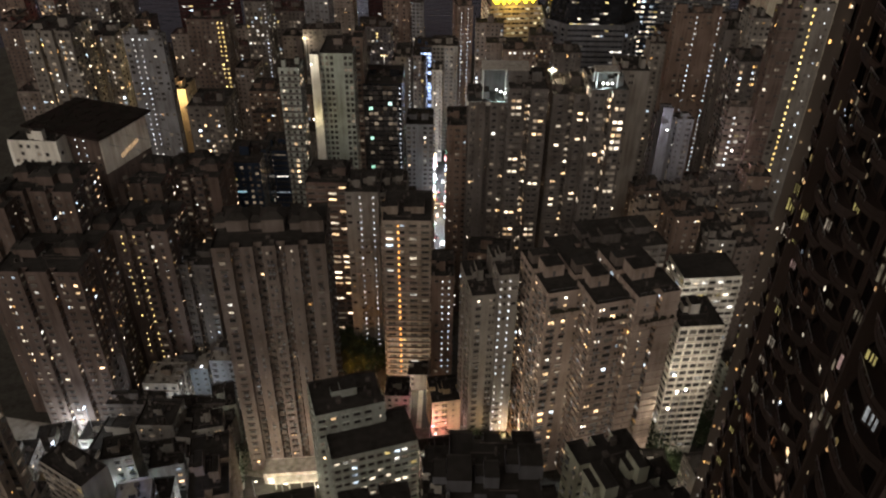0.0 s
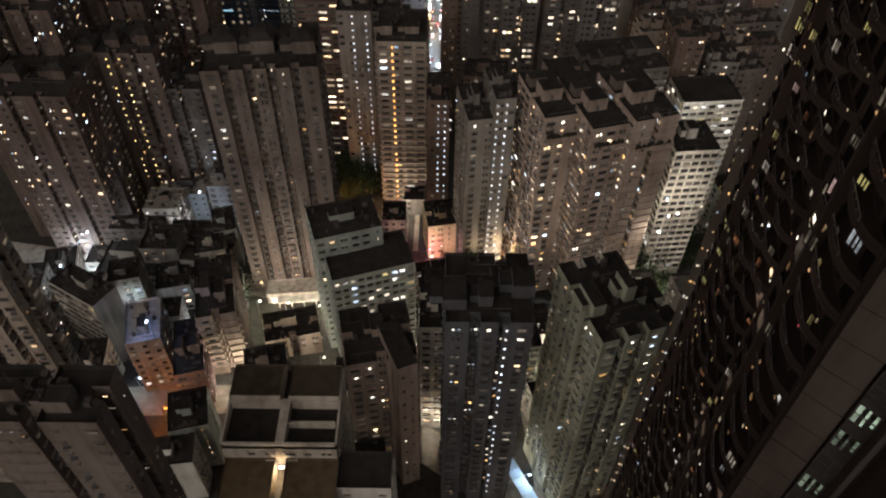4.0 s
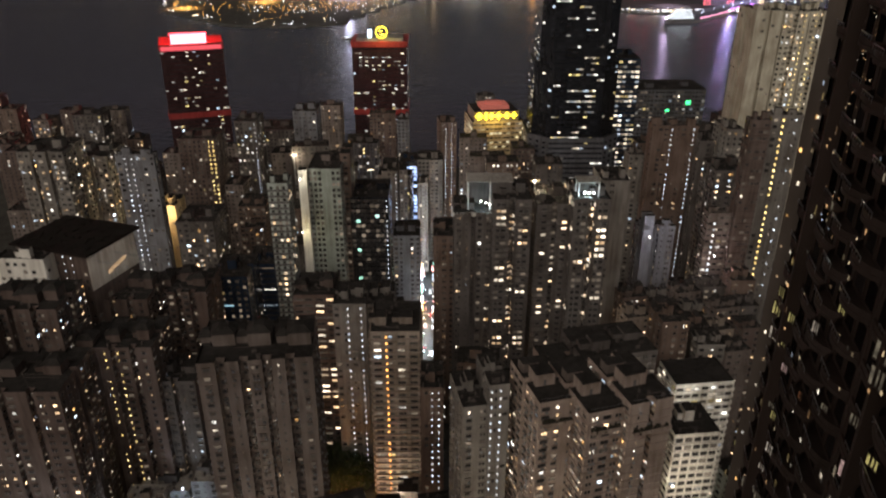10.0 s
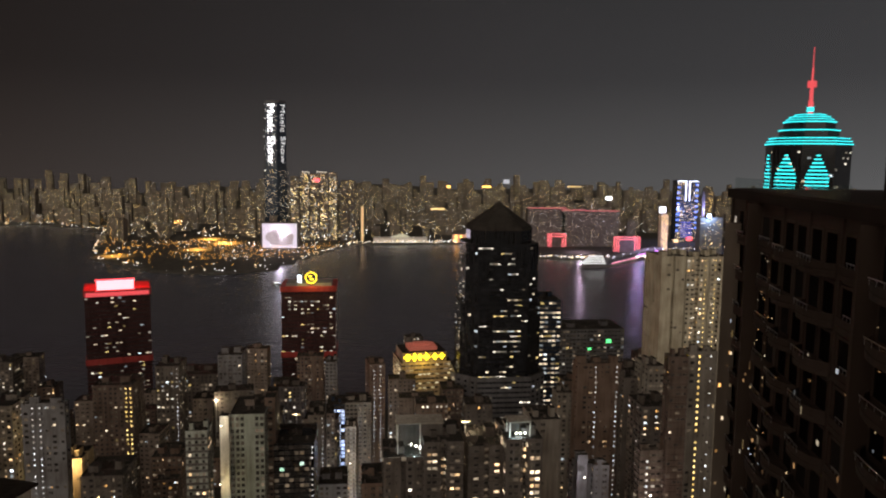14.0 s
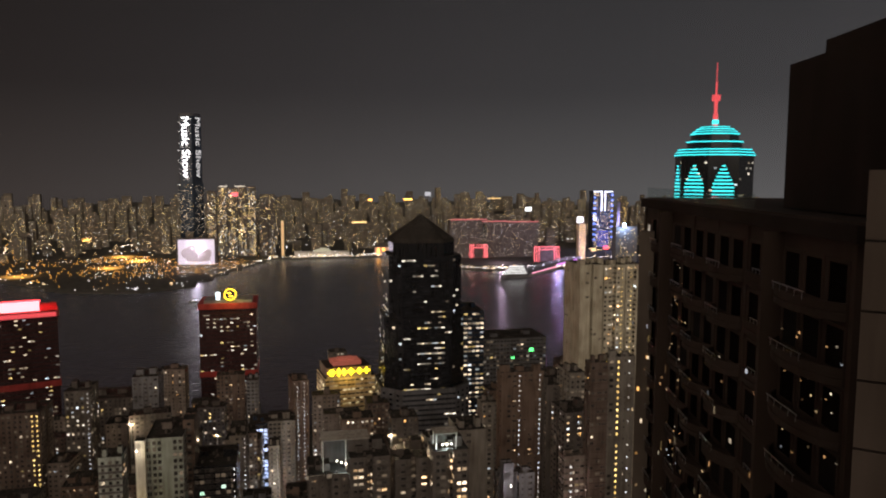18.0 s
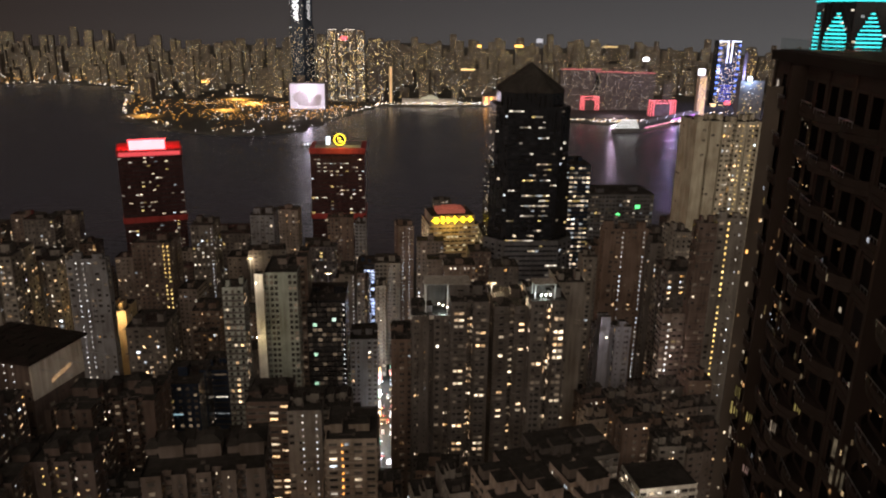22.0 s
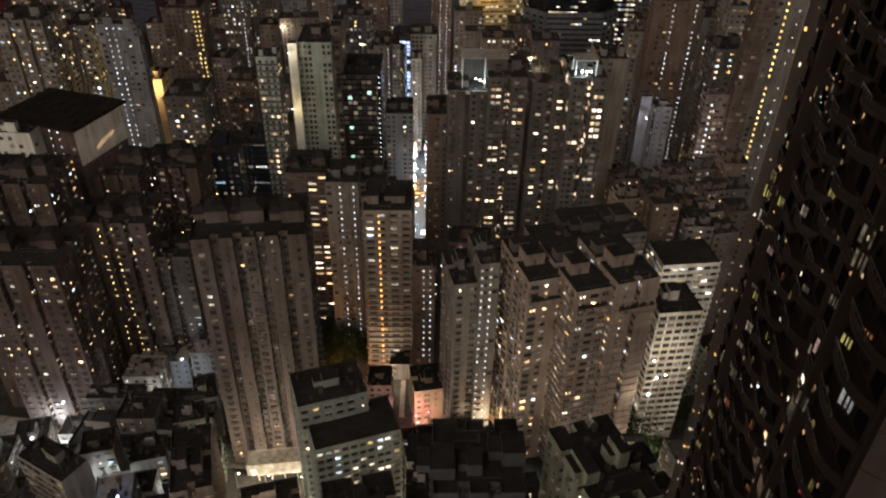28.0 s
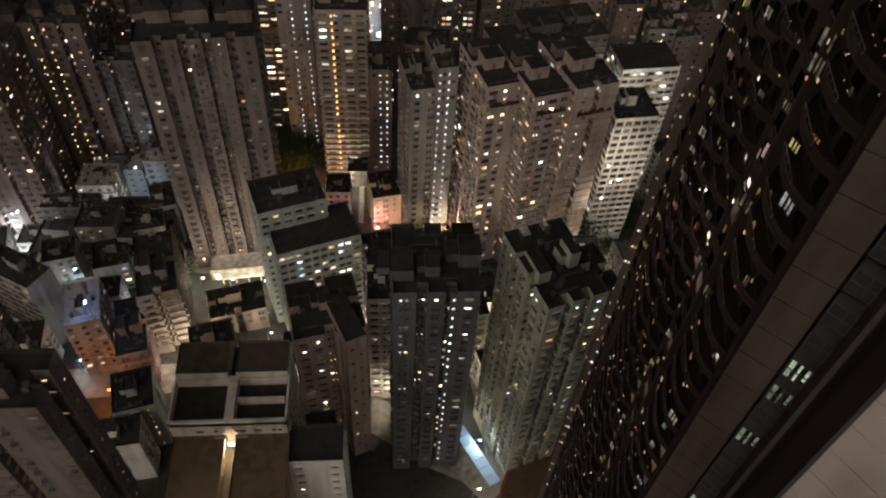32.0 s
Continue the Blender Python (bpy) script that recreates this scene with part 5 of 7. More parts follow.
rnd = random.Random(77)
dark, glows = [], []
for f in range(int(H / 3.7) - 1):
    z = 5 + f * 3.7
    out = 0 if z > H - 45 else 1 if z > H - 96 else 2
    x0, x1, yf, c = ((8, W - 8, 0, 8), (9, W - 9, -2, 12), (8, W - 6, -4, 13))[out]
    run, on = rnd.random() < 0.10, False
    for i in range(14):
        u = x0 + (x1 - x0) * (i + 0.5) / 14
        on = rnd.random() < (0.55 if on else 0.13) if not run else 3 < i < 12 and rnd.random() < 0.85
        (glows if on else dark).append((u, yf, z, 0, 2.5, 0.95 if on else 1.3))
    for i in range(3):
        for sx, a in ((1, math.pi / 4), (-1, -math.pi / 4)):
            q = (i + 0.5) / 3 * c
            ex = (W + (0, 3, 7)[out]) - c + q if sx > 0 else -(0, 3, 6)[out] + c - q
            (glows if rnd.random() < 0.10 else dark).append((ex, yf + q, z, a, 2.4, 1.5))
    for i in range(9):
        v = 10 + (D - 20) * (i + 0.5) / 9
        (glows if rnd.random() < 0.2 else dark).append((-(0, 3, 6)[out], v, z, -math.pi / 2, 2.4, 1.3))
for sp in glows[::5]:
    o = part("window", unit_window("officewin"), dk)
    o.matrix_basis = Matrix.Translation(sp[:3]) @ Matrix.Rotation(sp[3], 4, "Z") @ Matrix.Diagonal((sp[4], 1, sp[5], 1))
part("lit_windows", windows_mesh("lit_windows", [g for i, g in enumerate(glows) if i % 5], [M["frame"], M["office"]], False), dk, kind="stuff")
part("windows", windows_mesh("windows", dark, [M["black"], M["blackpane"]], False), dk, "unlit dark panes", "stuff")

# colour-lit tower with a stepped crown and mast
cx, cy, cz = (299.9, 472.9, 244.5)
ct = tagged(new("crown_tower"), "dark glass tower with a teal-lit stepped crown and red mast", "building")
ct.matrix_world = pose(cx - 2.0, cy, 4.5, 0, 0, -17) @ Matrix.Diagonal((0.845, 0.845, 1, 1))
B0 = 244.5 - 4.5


def octo(r):
    return [(r * math.cos(math.pi / 8 + i * math.pi / 4), r * math.sin(math.pi / 8 + i * math.pi / 4)) for i in range(8)]


part("wall", prism("wall", octo(31), 0, B0 + 28, M["black"], M["roof"], 0.5), ct)
for i, (r0, z0, h0) in enumerate(((32.0, 28.0, 0.7), (31.0, 29.9, 0.6), (29.4, 31.8, 0.6), (22.5, 37.2, 0.6), (19.5, 42.6, 0.7), (17.6, 44.4, 0.5), (15.0, 46.0, 0.6), (11.5, 47.6, 0.5))):
    part("tier", prism("tier", octo(r0 - 0.9), B0 + z0 - 5.6, B0 + z0 + h0 * 0.5, M["black"]), ct)
    part("light_line", prism("light_line", octo(r0), B0 + z0, B0 + z0 + h0, E_CYAN), ct, "teal light line")
for k, wide in ((4, 14), (5, 17), (6, 17)):
    a = k * math.pi / 4
    fx, fy = 29.0 * math.cos(a), 29.0 * math.sin(a)
    rows = []
    for j in range(12):
        ww = wide * (1 if j < 6 else (12 - j) / 6.5)
        rows.append((fx, fy, B0 - 6 + j * 2.4, ww, 0.9, 0.9, math.degrees(a) + 90))
    for row in rows:
        part("louvre", boxes("louvre", [row], E_CYAN), ct)
part("mast", boxes("mast", [(0, 0, B0 + 47, 3.2, 3.2, 10), (0, 0, B0 + 57, 2.2, 2.2, 12), (0, 0, B0 + 69, 1.2, 1.2, 10), (0, 0, B0 + 79, 0.5, 0.5, 13)], E_DIMRED), ct, "red lit mast")
part("mast_ring", prism("mast_ring", [(3.4 * math.cos(i * math.pi / 6), 3.4 * math.sin(i * math.pi / 6)) for i in range(12)], B0 + 66, B0 + 70, E_DIMRED), ct)
part("light_line", boxes("light_line", [(0, 0, B0 + 50, 4.2, 4.2, 3.0)], E_CYAN), ct)
spots = []
rnd = random.Random(5)
for k in (3, 4, 5, 6, 7):
    a = k * math.pi / 4
    for f in range(int((B0 + 24) / 3.7)):
        for i in range(7):
            if rnd.random() < 0.1:
                u = (i - 3) * 3.2
                spots.append((28.7 * math.cos(a) - u * math.sin(a), 28.7 * math.sin(a) + u * math.cos(a), 4 + f * 3.7, a + math.pi / 2, 2.5, 1.4))
part("lit_windows", windows_mesh("lit_windows", spots, [M["frame"], M["office"]], False), ct, kind="stuff")

# blue light cross on the front of the blue glass office
t = tagged(new("light_cross"), "dim blue light tubes on a dark office front", "light")
part("tube", boxes("tube", [(-95.4, 298.7, 73.3, 0.5, 0.3, 16.5)], plain("steel_blue_tube", (0.2, 0.3, 0.4), 0.5, 0, (0.35, 0.50, 1.0), 0.22)), t)
part("tube", boxes("tube", [(-95.0, 298.7, 90.0, 9.5, 0.3, 0.6)], plain("pale_cyan_tube", (0.2, 0.3, 0.4), 0.5, 0, (0.5, 0.85, 1.0), 0.35)), t)

# roof pavilions with white floodlights on the twin residences
for (qx, qy, qz), w2, d2, h2, shut in (((16.2, 305.6, 147.9), 19.0, 10.0, 14.0, True), ((62.7, 296.4, 150.7), 8.5, 7.0, 8.5, False)):
    t = tagged(new("roof_pavilion"), "open roof pavilion lit by cold white floodlights", "pavilion")
    z0 = qz - h2
    part("slab", boxes("slab", [(qx + w2 / 2, qy + d2 / 2, qz - 0.5, w2 + 1.2, d2 + 1.2, 0.5)], M["concrete"]), t)
    part("back_wall", boxes("back_wall", [(qx + w2 / 2, qy + d2, z0 - 3, w2, 0.4, h2 + 2.5)], M["dark"]), t)
    part("parapet", boxes("parapet", [(qx + w2 * 0.1, qy - 4.0, z0 - 1.0, w2 * 0.95, 0.3, 1.6), (qx - w2 * 0.36, qy, z0 - 1.0, 0.3, 8, 1.6)], M["white"]), t)
    if shut:
        part("lift_block", prism("lift_block", [(qx + w2 * 0.52, qy - 1), (qx + w2, qy - 1), (qx + w2, qy + d2 - 0.3), (qx + w2 * 0.52, qy + d2 - 0.3)], z0 - 3, qz - 0.6, M["dark"]), t)
    for u, v in ((0, 0), (w2 * (0.5 if shut else 1), 0), (0, d2 - 0.3)):
        part("post", boxes("post", [(qx + u, qy + v, z0 - 3, 0.35, 0.35, h2 + 2.5)], M["white"]), t)
    for i in range(3):
        part("floodlight", boxes("floodlight", [(qx + w2 * (0.30 + (0.10 if shut else 0.22) * i), qy - 0.6, z0 + (4.6 - 0.8 * i if shut else 3.4), 0.55, 0.4, 0.45)], E_LAMP), t)
    for u in (0.25, 0.45):
        lt = bpy.data.lights.new("floodlight", "POINT")
        lt.energy, lt.color, lt.shadow_soft_size = 1700 if shut else 1200, (0.66, 0.93, 1.0), 0.15
        new("floodlight", lt).location = (qx + w2 * (u + (0.12 if shut else 0)), qy - 2.4, z0 + 3.0)
for (qx, qy, qz) in ((46.5, 314.6, 145.0), (-38.2, 448.4, 104.1), (-98.0, 510.7, 94.2), (17.0, 599.8, 88.3)):
    t = tagged(new("roof_flood"), "cluster of warm roof floodlights on a frame", "lamp")
    part("frame", boxes("frame", [(qx, qy + 1, qz - 24, 0.5, 0.5, 24), (qx, qy + 0.5, qz - 1.0, 4, 0.3, 0.3)], M["metal"]), t)
    for i in range(4):
        part("lamp_head", boxes("lamp_head", [(qx - 1.6 + 1.1 * i, qy, qz - 0.5, 0.4, 0.4, 0.4)], E_WARM), t)
    lt = bpy.data.lights.new("roof_light", "POINT")
    lt.energy, lt.color, lt.shadow_soft_size = 5000, (1.0, 0.85, 0.55), 0.15
    new("roof_light", lt).location = (qx, qy - 2, qz - 1)

# floodlights washing single facades
for nm, (qx, qy, qz), e, c in (("facade_flood", (-69.0, 365.6, 96.9), 1200, (1.0, 0.85, 0.45)), ("facade_flood", (-68.0, 365.7, 127.0), 1200, (1.0, 0.92, 0.7)), ("facade_flood", (-152.2, 394.7, 98.1), 9000, (1.0, 0.74, 0.36)), ("facade_flood", (-149.0, 387.3, 78.9), 5000, (1.0, 0.70, 0.32)),
                               ("facade_flood", (76.0, 180.7, 90.5), 2500, (1.0, 0.9, 0.7)), ("facade_flood", (87.8, 208.2, 99.5), 3500, (1.0, 0.95, 0.8)), ("facade_flood", (103.8, 321.7, 113.6), 2500, (0.9, 0.9, 1.0)), ("facade_flood", (131.2, 310.4, 109.0), 1500, (1.0, 0.75, 0.75)), ("facade_flood", (-6.0, 495.0, 52.0), 900, (1.0, 0.95, 0.9))):
    t = tagged(new(nm), "small floodlight on a bracket washing a facade", "lamp", "facade floodlights")
    part("head", boxes("head", [(qx, qy, qz, 0.5, 0.4, 0.35)], E_LAMP), t)
    bracket = part("bracket", boxes("bracket", [(qx, qy + 1.2, qz + 0.1, 0.15, 2.4, 0.15)], M["metal"]), t)
    lt = bpy.data.lights.new("flood", "POINT")
    lt.energy, lt.color, lt.shadow_soft_size = e, c, 0.14
    new("flood", lt).location = (qx, qy - 1.2, qz)

M["speck"] = glow("tiny_lamp_light", HOME, 0.15, 1.6)
# ---- pale end wall and planted roof of the broad block ----
ew = tagged(new("end_wall"), "pale lit end wall under a dark overhanging roof", "wall")
ew.matrix_world = pose(-157.3, 260.1, 139.5, 0, 0, -19)
part("panel", boxes("panel", [(31.75, 12.9, -15, 0.5, 25.6, 13.4)], M["bone"]), ew)
part("strip_window", boxes("strip_window", [(32.05, 9.2 + 0.95 * k, -12.2 + 0.22 * k, 0.2, 0.5, 1.9) for k in range(11)], M["litwin"]), ew)
part("roof_slab", boxes("roof_slab", [(15.6, 12.9, -0.4, 36, 29.5, 0.9)], plaster("dark_red_roof", (0.020, 0.013, 0.011), 0.95)), ew)
part("front_panel", boxes("front_panel", [(-5, -1.0, -22, 16, 0.6, 13)], M["white"]), ew)
rnd = random.Random(8)
hedge = [(15.6 + rnd.uniform(-17, 17), 12.9 + rnd.uniform(-13.6, 13.6), 0.4, rnd.uniform(0.8, 3.4), rnd.uniform(0.8, 3.4), rnd.uniform(0.2, 0.7), rnd.uniform(0, 90)) for _ in range(160)]
part("roof_planting", boxes("roof_planting", hedge, plaster("dark_roof_planting", (0.016, 0.013, 0.010), 0.95)), ew, "low dark planting on the roof", "stuff")
# unseen fill lamps on added bars, to brighten end wall and front panel
for lx, ly, lz, en in ((46, 4, -5, 420), (46, 13, -5, 300), (46, 22, -5, 180), (-4, -8, -16, 500)):
    lt = bpy.data.lights.new("wall_flood", "POINT")
    lt.energy, lt.color, lt.shadow_soft_size = en, (1.0, 0.95, 0.88), 0.14
    new("wall_flood", lt).location = ew.matrix_world @ Vector((lx, ly, lz))
    part("floodlight", boxes("floodlight", [(lx, ly, lz + 0.2, 0.4, 0.4, 0.3), (lx * 0.5 + 16 if lx > 0 else lx, ly if lx > 0 else ly * 0.5, lz + 0.5, abs(lx - 32) if lx > 0 else 0.15, 0.15 if lx > 0 else 7, 0.15)], M["metal"]), ew)

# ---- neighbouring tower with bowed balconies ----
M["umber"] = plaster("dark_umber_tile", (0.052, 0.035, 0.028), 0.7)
nb = tagged(new("neighbour_tower"), "dark brown apartment tower with stacked bowed balconies", "building")
nb.matrix_world = pose(34.9, 66.4, 58, 0, 0, math.degrees(math.atan2(-38.0, -9.6)))
NB_H, NB_L = 198.0, 39.2
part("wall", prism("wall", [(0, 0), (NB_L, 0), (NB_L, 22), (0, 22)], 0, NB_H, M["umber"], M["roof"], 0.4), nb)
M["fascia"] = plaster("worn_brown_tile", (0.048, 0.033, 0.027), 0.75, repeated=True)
M["cocoa"] = plaster("lightened_cocoa_tile", (0.125, 0.10, 0.082), 0.8)
# corner pier facing the lookout, with stair windows; its paler brown includes street light
PIER = pose(34.9, 66.4, 58, 0, 0, math.degrees(math.atan2(-38.0, -9.6))).inverted() @ pose(32.5, 61.8, 58, 0, 0, -27.75)
o = part("corner_pier", boxes("corner_pier", [(0, 0.9, 0, 1.3, 1.8, NB_H - 3)], M["cocoa"]), nb, "cocoa corner pier, lightened as if street-lit")
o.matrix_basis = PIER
# cornice and roof house: umber darkened for the weaker light at the top
M["top_umber"] = plaster("shaded_umber_tile", (0.024, 0.017, 0.014), 0.9)
part("cornice", boxes("cornice", [(NB_L / 2, 11.1, NB_H - 0.9, NB_L + 1.4, 23.2, 0.8)], M["top_umber"]), nb)
part("roof_house", prism("roof_house", [(22.6, 3.5), (46, 3.5), (46, 20), (22.6, 20)], NB_H, NB_H + 9.3, M["top_umber"], M["roof"], 0.3), nb)
part("roof_house", prism("roof_house", [(24.2, 5.0), (46, 5.0), (46, 18), (24.2, 18)], NB_H + 8, NB_H + 10.6, M["top_umber"], M["roof"], 0.3), nb)
part("aerial", boxes("aerial", [(31, 8, NB_H + 9.5, 0.1, 0.1, 3.5), (27.5, 6, NB_H + 10.6, 2.2, 0.25, 0.3)], M["metal"]), nb)
gm, n, l, b = nodes_of("green_glass_rail")
b.inputs["Base Color"].default_value, b.inputs["Transmission Weight"].default_value, b.inputs["Roughness"].default_value = (0.8, 0.88, 0.86, 1), 1.0, 0.02
b.inputs["IOR"].default_value = 1.08
for i in range(13):
    part("glass_rail", boxes("glass_rail", [(0.4 + 2.1 * i, 0.1, NB_H - 0.1, 1.9, 0.02, 1.05)], gm), nb, "green glass roof railing")
BAYS = [(0.0, 4.3, 0.8), (4.6, 4.3, 0.9), (9.4, 5.6, 0.4), (15.4, 5.1, 1.1), (20.8, 5.1, 1.1), (26.4, 4.6, 0.1), (31.4, 7.4, 1.2)]


def bow(width, depth):
    """A curved balcony front with its floor slab, against y = 0."""
    bm = bmesh.new()
    prof = [(0.0, 0.0), (0.0, 0.34), (0.05, 0.36), (0.05, 0.44), (0.0, 0.46), (0.0, 0.86), (0.16, 0.86), (0.16, 0.26), (9, 0.26), (9, 0.0)]
    cols, K = [], 10
    for i in range(K + 1):
        u = i / K
        x, yb = width * u, -0.22 - depth * math.sin(math.pi * u) ** 0.6
        cols.append([bm.verts.new((x, min(yb + dy, 0.0) if dy > 1 else yb + dy, dz)) for dy, dz in prof])
    for i in range(K):
        for j in range(len(prof)):
            q = (j + 1) % len(prof)
            bm.faces.new((cols[i][j], cols[i + 1][j], cols[i + 1][q], cols[i][q]))
    bm.faces.new(cols[0]), bm.faces.new(list(reversed(cols[-1])))
    bmesh.ops.recalc_face_normals(bm, faces=bm.faces)
    me = bpy.data.meshes.new("balcony")
    bm.to_mesh(me), bm.free()
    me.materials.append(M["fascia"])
    return me


shapes = [bow(w, d) for _, w, d in BAYS]
brown_pane = glass("brown_reflecting_pane", (0.004, 0.003, 0.0028), 0.5, 0.0, 0.0)
# faint glow added to blinds low down, in place of street light there
blind = glow("blind_fill_glow", [(0, (1.0, 0.55, 0.32)), (1, (1.0, 0.72, 0.48))], 0.003, 0.07, False, 1.6, 1.2)
rnd = random.Random(31)
dark, glows, shades, rails = [], [], [], []
FL = 3.05
for f in range(63):
    z = NB_H - 4.6 - f * FL
    for k, (bx0, bw, bd) in enumerate(BAYS):
        o = part("balcony", shapes[k], nb)
        o.location = (bx0, 0, z)
        cnt = max(2, int(bw / 2.1))
        for j in range(cnt):
            sp = (bx0 + bw * (j + 0.5) / cnt, 0, z + 1.62, 0, bw / cnt * 0.86, 2.35)
            chance = rnd.random()
            (glows if chance < (0.03 if f < 12 else 0.05) else shades if chance < (0.0 if f < 12 else 0.2 if f < 20 else 0.5) else dark).append(sp)
        rails.append((bx0 + bw / 2, -bd - 0.16, z + 1.1, bw * 0.5, 0.05, 0.05))
        rails += [(bx0 + bw * (0.27 + 0.115 * q), -bd - 0.16, z + 0.75, 0.03, 0.03, 0.36) for q in range(5)]
for x in (-0.2, 4.45, 9.2, 15.2, 20.65, 26.2, 31.2, 39.1):
    deep = 1.3 if x in (9.2, 31.2) else 0.3
    part("pier", boxes("pier", [(x, -(deep - 0.3) / 2, 0, 0.4, deep, NB_H - 1)], M["umber"]), nb)
part("windows", windows_mesh("windows", dark, [M["umber"], brown_pane]), nb, "dark balcony doors", "stuff")
part("blinds", windows_mesh("blinds", shades, [M["umber"], blind]), nb, "doors with blinds given a faint added glow", "stuff")
part("hand_rails", boxes("hand_rails", rails, M["metal"]), nb, "thin balcony hand rails", "stuff")
for sp in glows:
    o = part("window", unit_window("litwin"), nb)
    o.matrix_basis = Matrix.Translation(sp[:3]) @ Matrix.Diagonal((sp[4] * rnd.uniform(0.3, 0.8), 1, sp[5] * rnd.uniform(0.3, 0.6), 1))
specks = [(rnd.uniform(0.2, NB_L), rnd.uniform(-1.25, -0.7), 40 + (NB_H - 48) * rnd.random() ** 0.9, rnd.uniform(0.08, 0.3), 0.05, rnd.uniform(0.1, 0.35)) for _ in range(320)]
# glowing specks drawn as city lights reflected in the upper panes
specks += [(rnd.choice((rnd.uniform(31.8, 38.6), rnd.uniform(9.6, 14.6))), rnd.uniform(-0.2, -0.12), NB_H - rnd.uniform(3.0, 24.0), rnd.uniform(0.05, 0.16), 0.04, rnd.uniform(0.04, 0.12)) for _ in range(120)]
part("indoor_lamps", boxes("indoor_lamps", specks, glow("lamp_glint_light", [(0, (1.0, 0.52, 0.20)), (0.4, (1.0, 0.70, 0.36)), (0.75, (1.0, 0.84, 0.60)), (0.94, (0.8, 0.88, 1.0))], 0.06, 0.7)), nb, "tiny lamps and painted reflections behind the balconies", "stuff")
gaps = [(rnd.uniform(0.4, NB_L - 0.4), rnd.uniform(-1.2, -0.8), 60 + (NB_H - 70) * rnd.random() ** 0.8, rnd.uniform(0.15, 0.45), 0.05, rnd.uniform(0.3, 0.8)) for _ in range(80)]
part("curtain_gaps", boxes("curtain_gaps", gaps, glow("curtain_gap_light", [(0, (1.0, 0.50, 0.16)), (0.35, (1.0, 0.66, 0.22)), (0.7, (1.0, 0.78, 0.48))], 0.02, 0.14, False, 1.6, 1.9)), nb, "narrow yellow gaps between drawn curtains", "stuff")
ends = [(rnd.uniform(-0.45, 0.45), -0.03, 3.4 + 3.05 * rnd.randint(8, 60), rnd.uniform(0.08, 0.2), 0.08, rnd.uniform(0.15, 0.35)) for _ in range(70)]
o = part("pier_lamps", boxes("pier_lamps", ends, M["speck"]), nb, "small lit windows of the corner pier", "stuff")
o.matrix_basis = PIER
ROOM = {"yellow": (1.0, 0.80, 0.25), "cream": (1.0, 0.80, 0.58), "pink": (1.0, 0.62, 0.52), "white": (0.95, 0.95, 0.90), "blue": (0.22, 0.36, 1.0), "orange": (1.0, 0.36, 0.12), "dull": (0.9, 0.72, 0.45), "red": (1.0, 0.12, 0.14)}
room_mat = {k: glow(k + "_room_light", [(0, c), (1, c)], 0.03 if k == "dull" else 0.08, 0.08 if k == "dull" else 0.24, False, 1.4, 1.9) for k, c in ROOM.items()}
MORE = [(rnd.uniform(0.6, 38), NB_H - 4.6 - rnd.randint(8, 36) * FL + 1.5, rnd.uniform(0.3, 1.0), rnd.uniform(0.4, 1.3), rnd.choice(("yellow", "cream", "dull", "yellow", "pink", "dull", "cream", "orange"))) for _ in range(64)]
BAY_ROOMS = [(6.4, 165.5, 1.2, 1.5, "yellow"), (7.1, 163.2, 1.3, 1.5, "cream"), (13.0, 163.2, 0.8, 0.9, "pink"), (13.0, 158.1, 0.7, 1.0, "yellow"), (8.8, 146.5, 1.0, 1.6, "dull"), (13.9, 149.2, 0.9, 1.6, "dull"), (31.1, 176.2, 2.8, 2.0, "dull"), (31.4, 174.6, 2.4, 1.6, "dull"), (30.9, 167.1, 2.6, 1.7, "pink"), (37.1, 168.5, 1.2, 2.2, "white"), (31.3, 162.7, 2.2, 1.6, "dull"), (36.1, 172.7, 0.9, 0.7, "orange"), (9.8, 143.3, 0.5, 0.9, "blue"), (23.0, 174.8, 0.7, 1.3, "yellow"), (36.8, 159.8, 0.7, 0.8, "red"), (35.3, 159.5, 0.4, 0.4, "orange"), (32.6, 153.8, 1.0, 1.6, "dull"), (38.3, 143.6, 1.5, 2.4, "cream"), (37.8, 141.1, 0.5, 1.0, "white"), (32.8, 129.4, 1.4, 1.2, "dull"), (28.5, 118.8, 0.8, 1.3, "cream"), (38.9, 132.3, 1.0, 0.8, "white")]
for u, z, w2, h2, tone in (*MORE, *BAY_ROOMS):
    o = part("window", windows_mesh("window_room", [(-0.3, 0, 0, 0, 0.34, 1), (0.06, 0, 0.03, 0, 0.24, 0.94), (0.36, 0, 0, 0, 0.26, 1)], [M["umber"], room_mat[tone]]), nb, tone + " lit room window")
    o.matrix_basis = Matrix.Translation((u, -1.0, z)) @ Matrix.Rotation(radians(26), 4, "Z") @ Matrix.Diagonal((min(w2, 1.2), 1, min(h2, 1.5), 1))


# ---- tiled wing of the building we look out from ----
wing = tagged(new("tiled_wing"), "beige tiled apartment wing with casement windows", "building")


def wing_at(azimuth, dist):
    return dist * math.sin(radians(azimuth)), dist * math.cos(radians(azimuth))


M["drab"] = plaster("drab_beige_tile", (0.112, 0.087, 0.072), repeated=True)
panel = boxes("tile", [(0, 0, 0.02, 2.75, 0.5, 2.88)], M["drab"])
# right face's tile colour is raised to stand in for light falling there
panel2 = boxes("tile", [(0, 0, 0.02, 6.4, 0.5, 2.88)], plaster("brightened_beige_tile", (0.78, 0.66, 0.56), repeated=True))
fx, fy = wing_at(44.2, 36)
f2x, f2y = wing_at(60.2, 33.5)
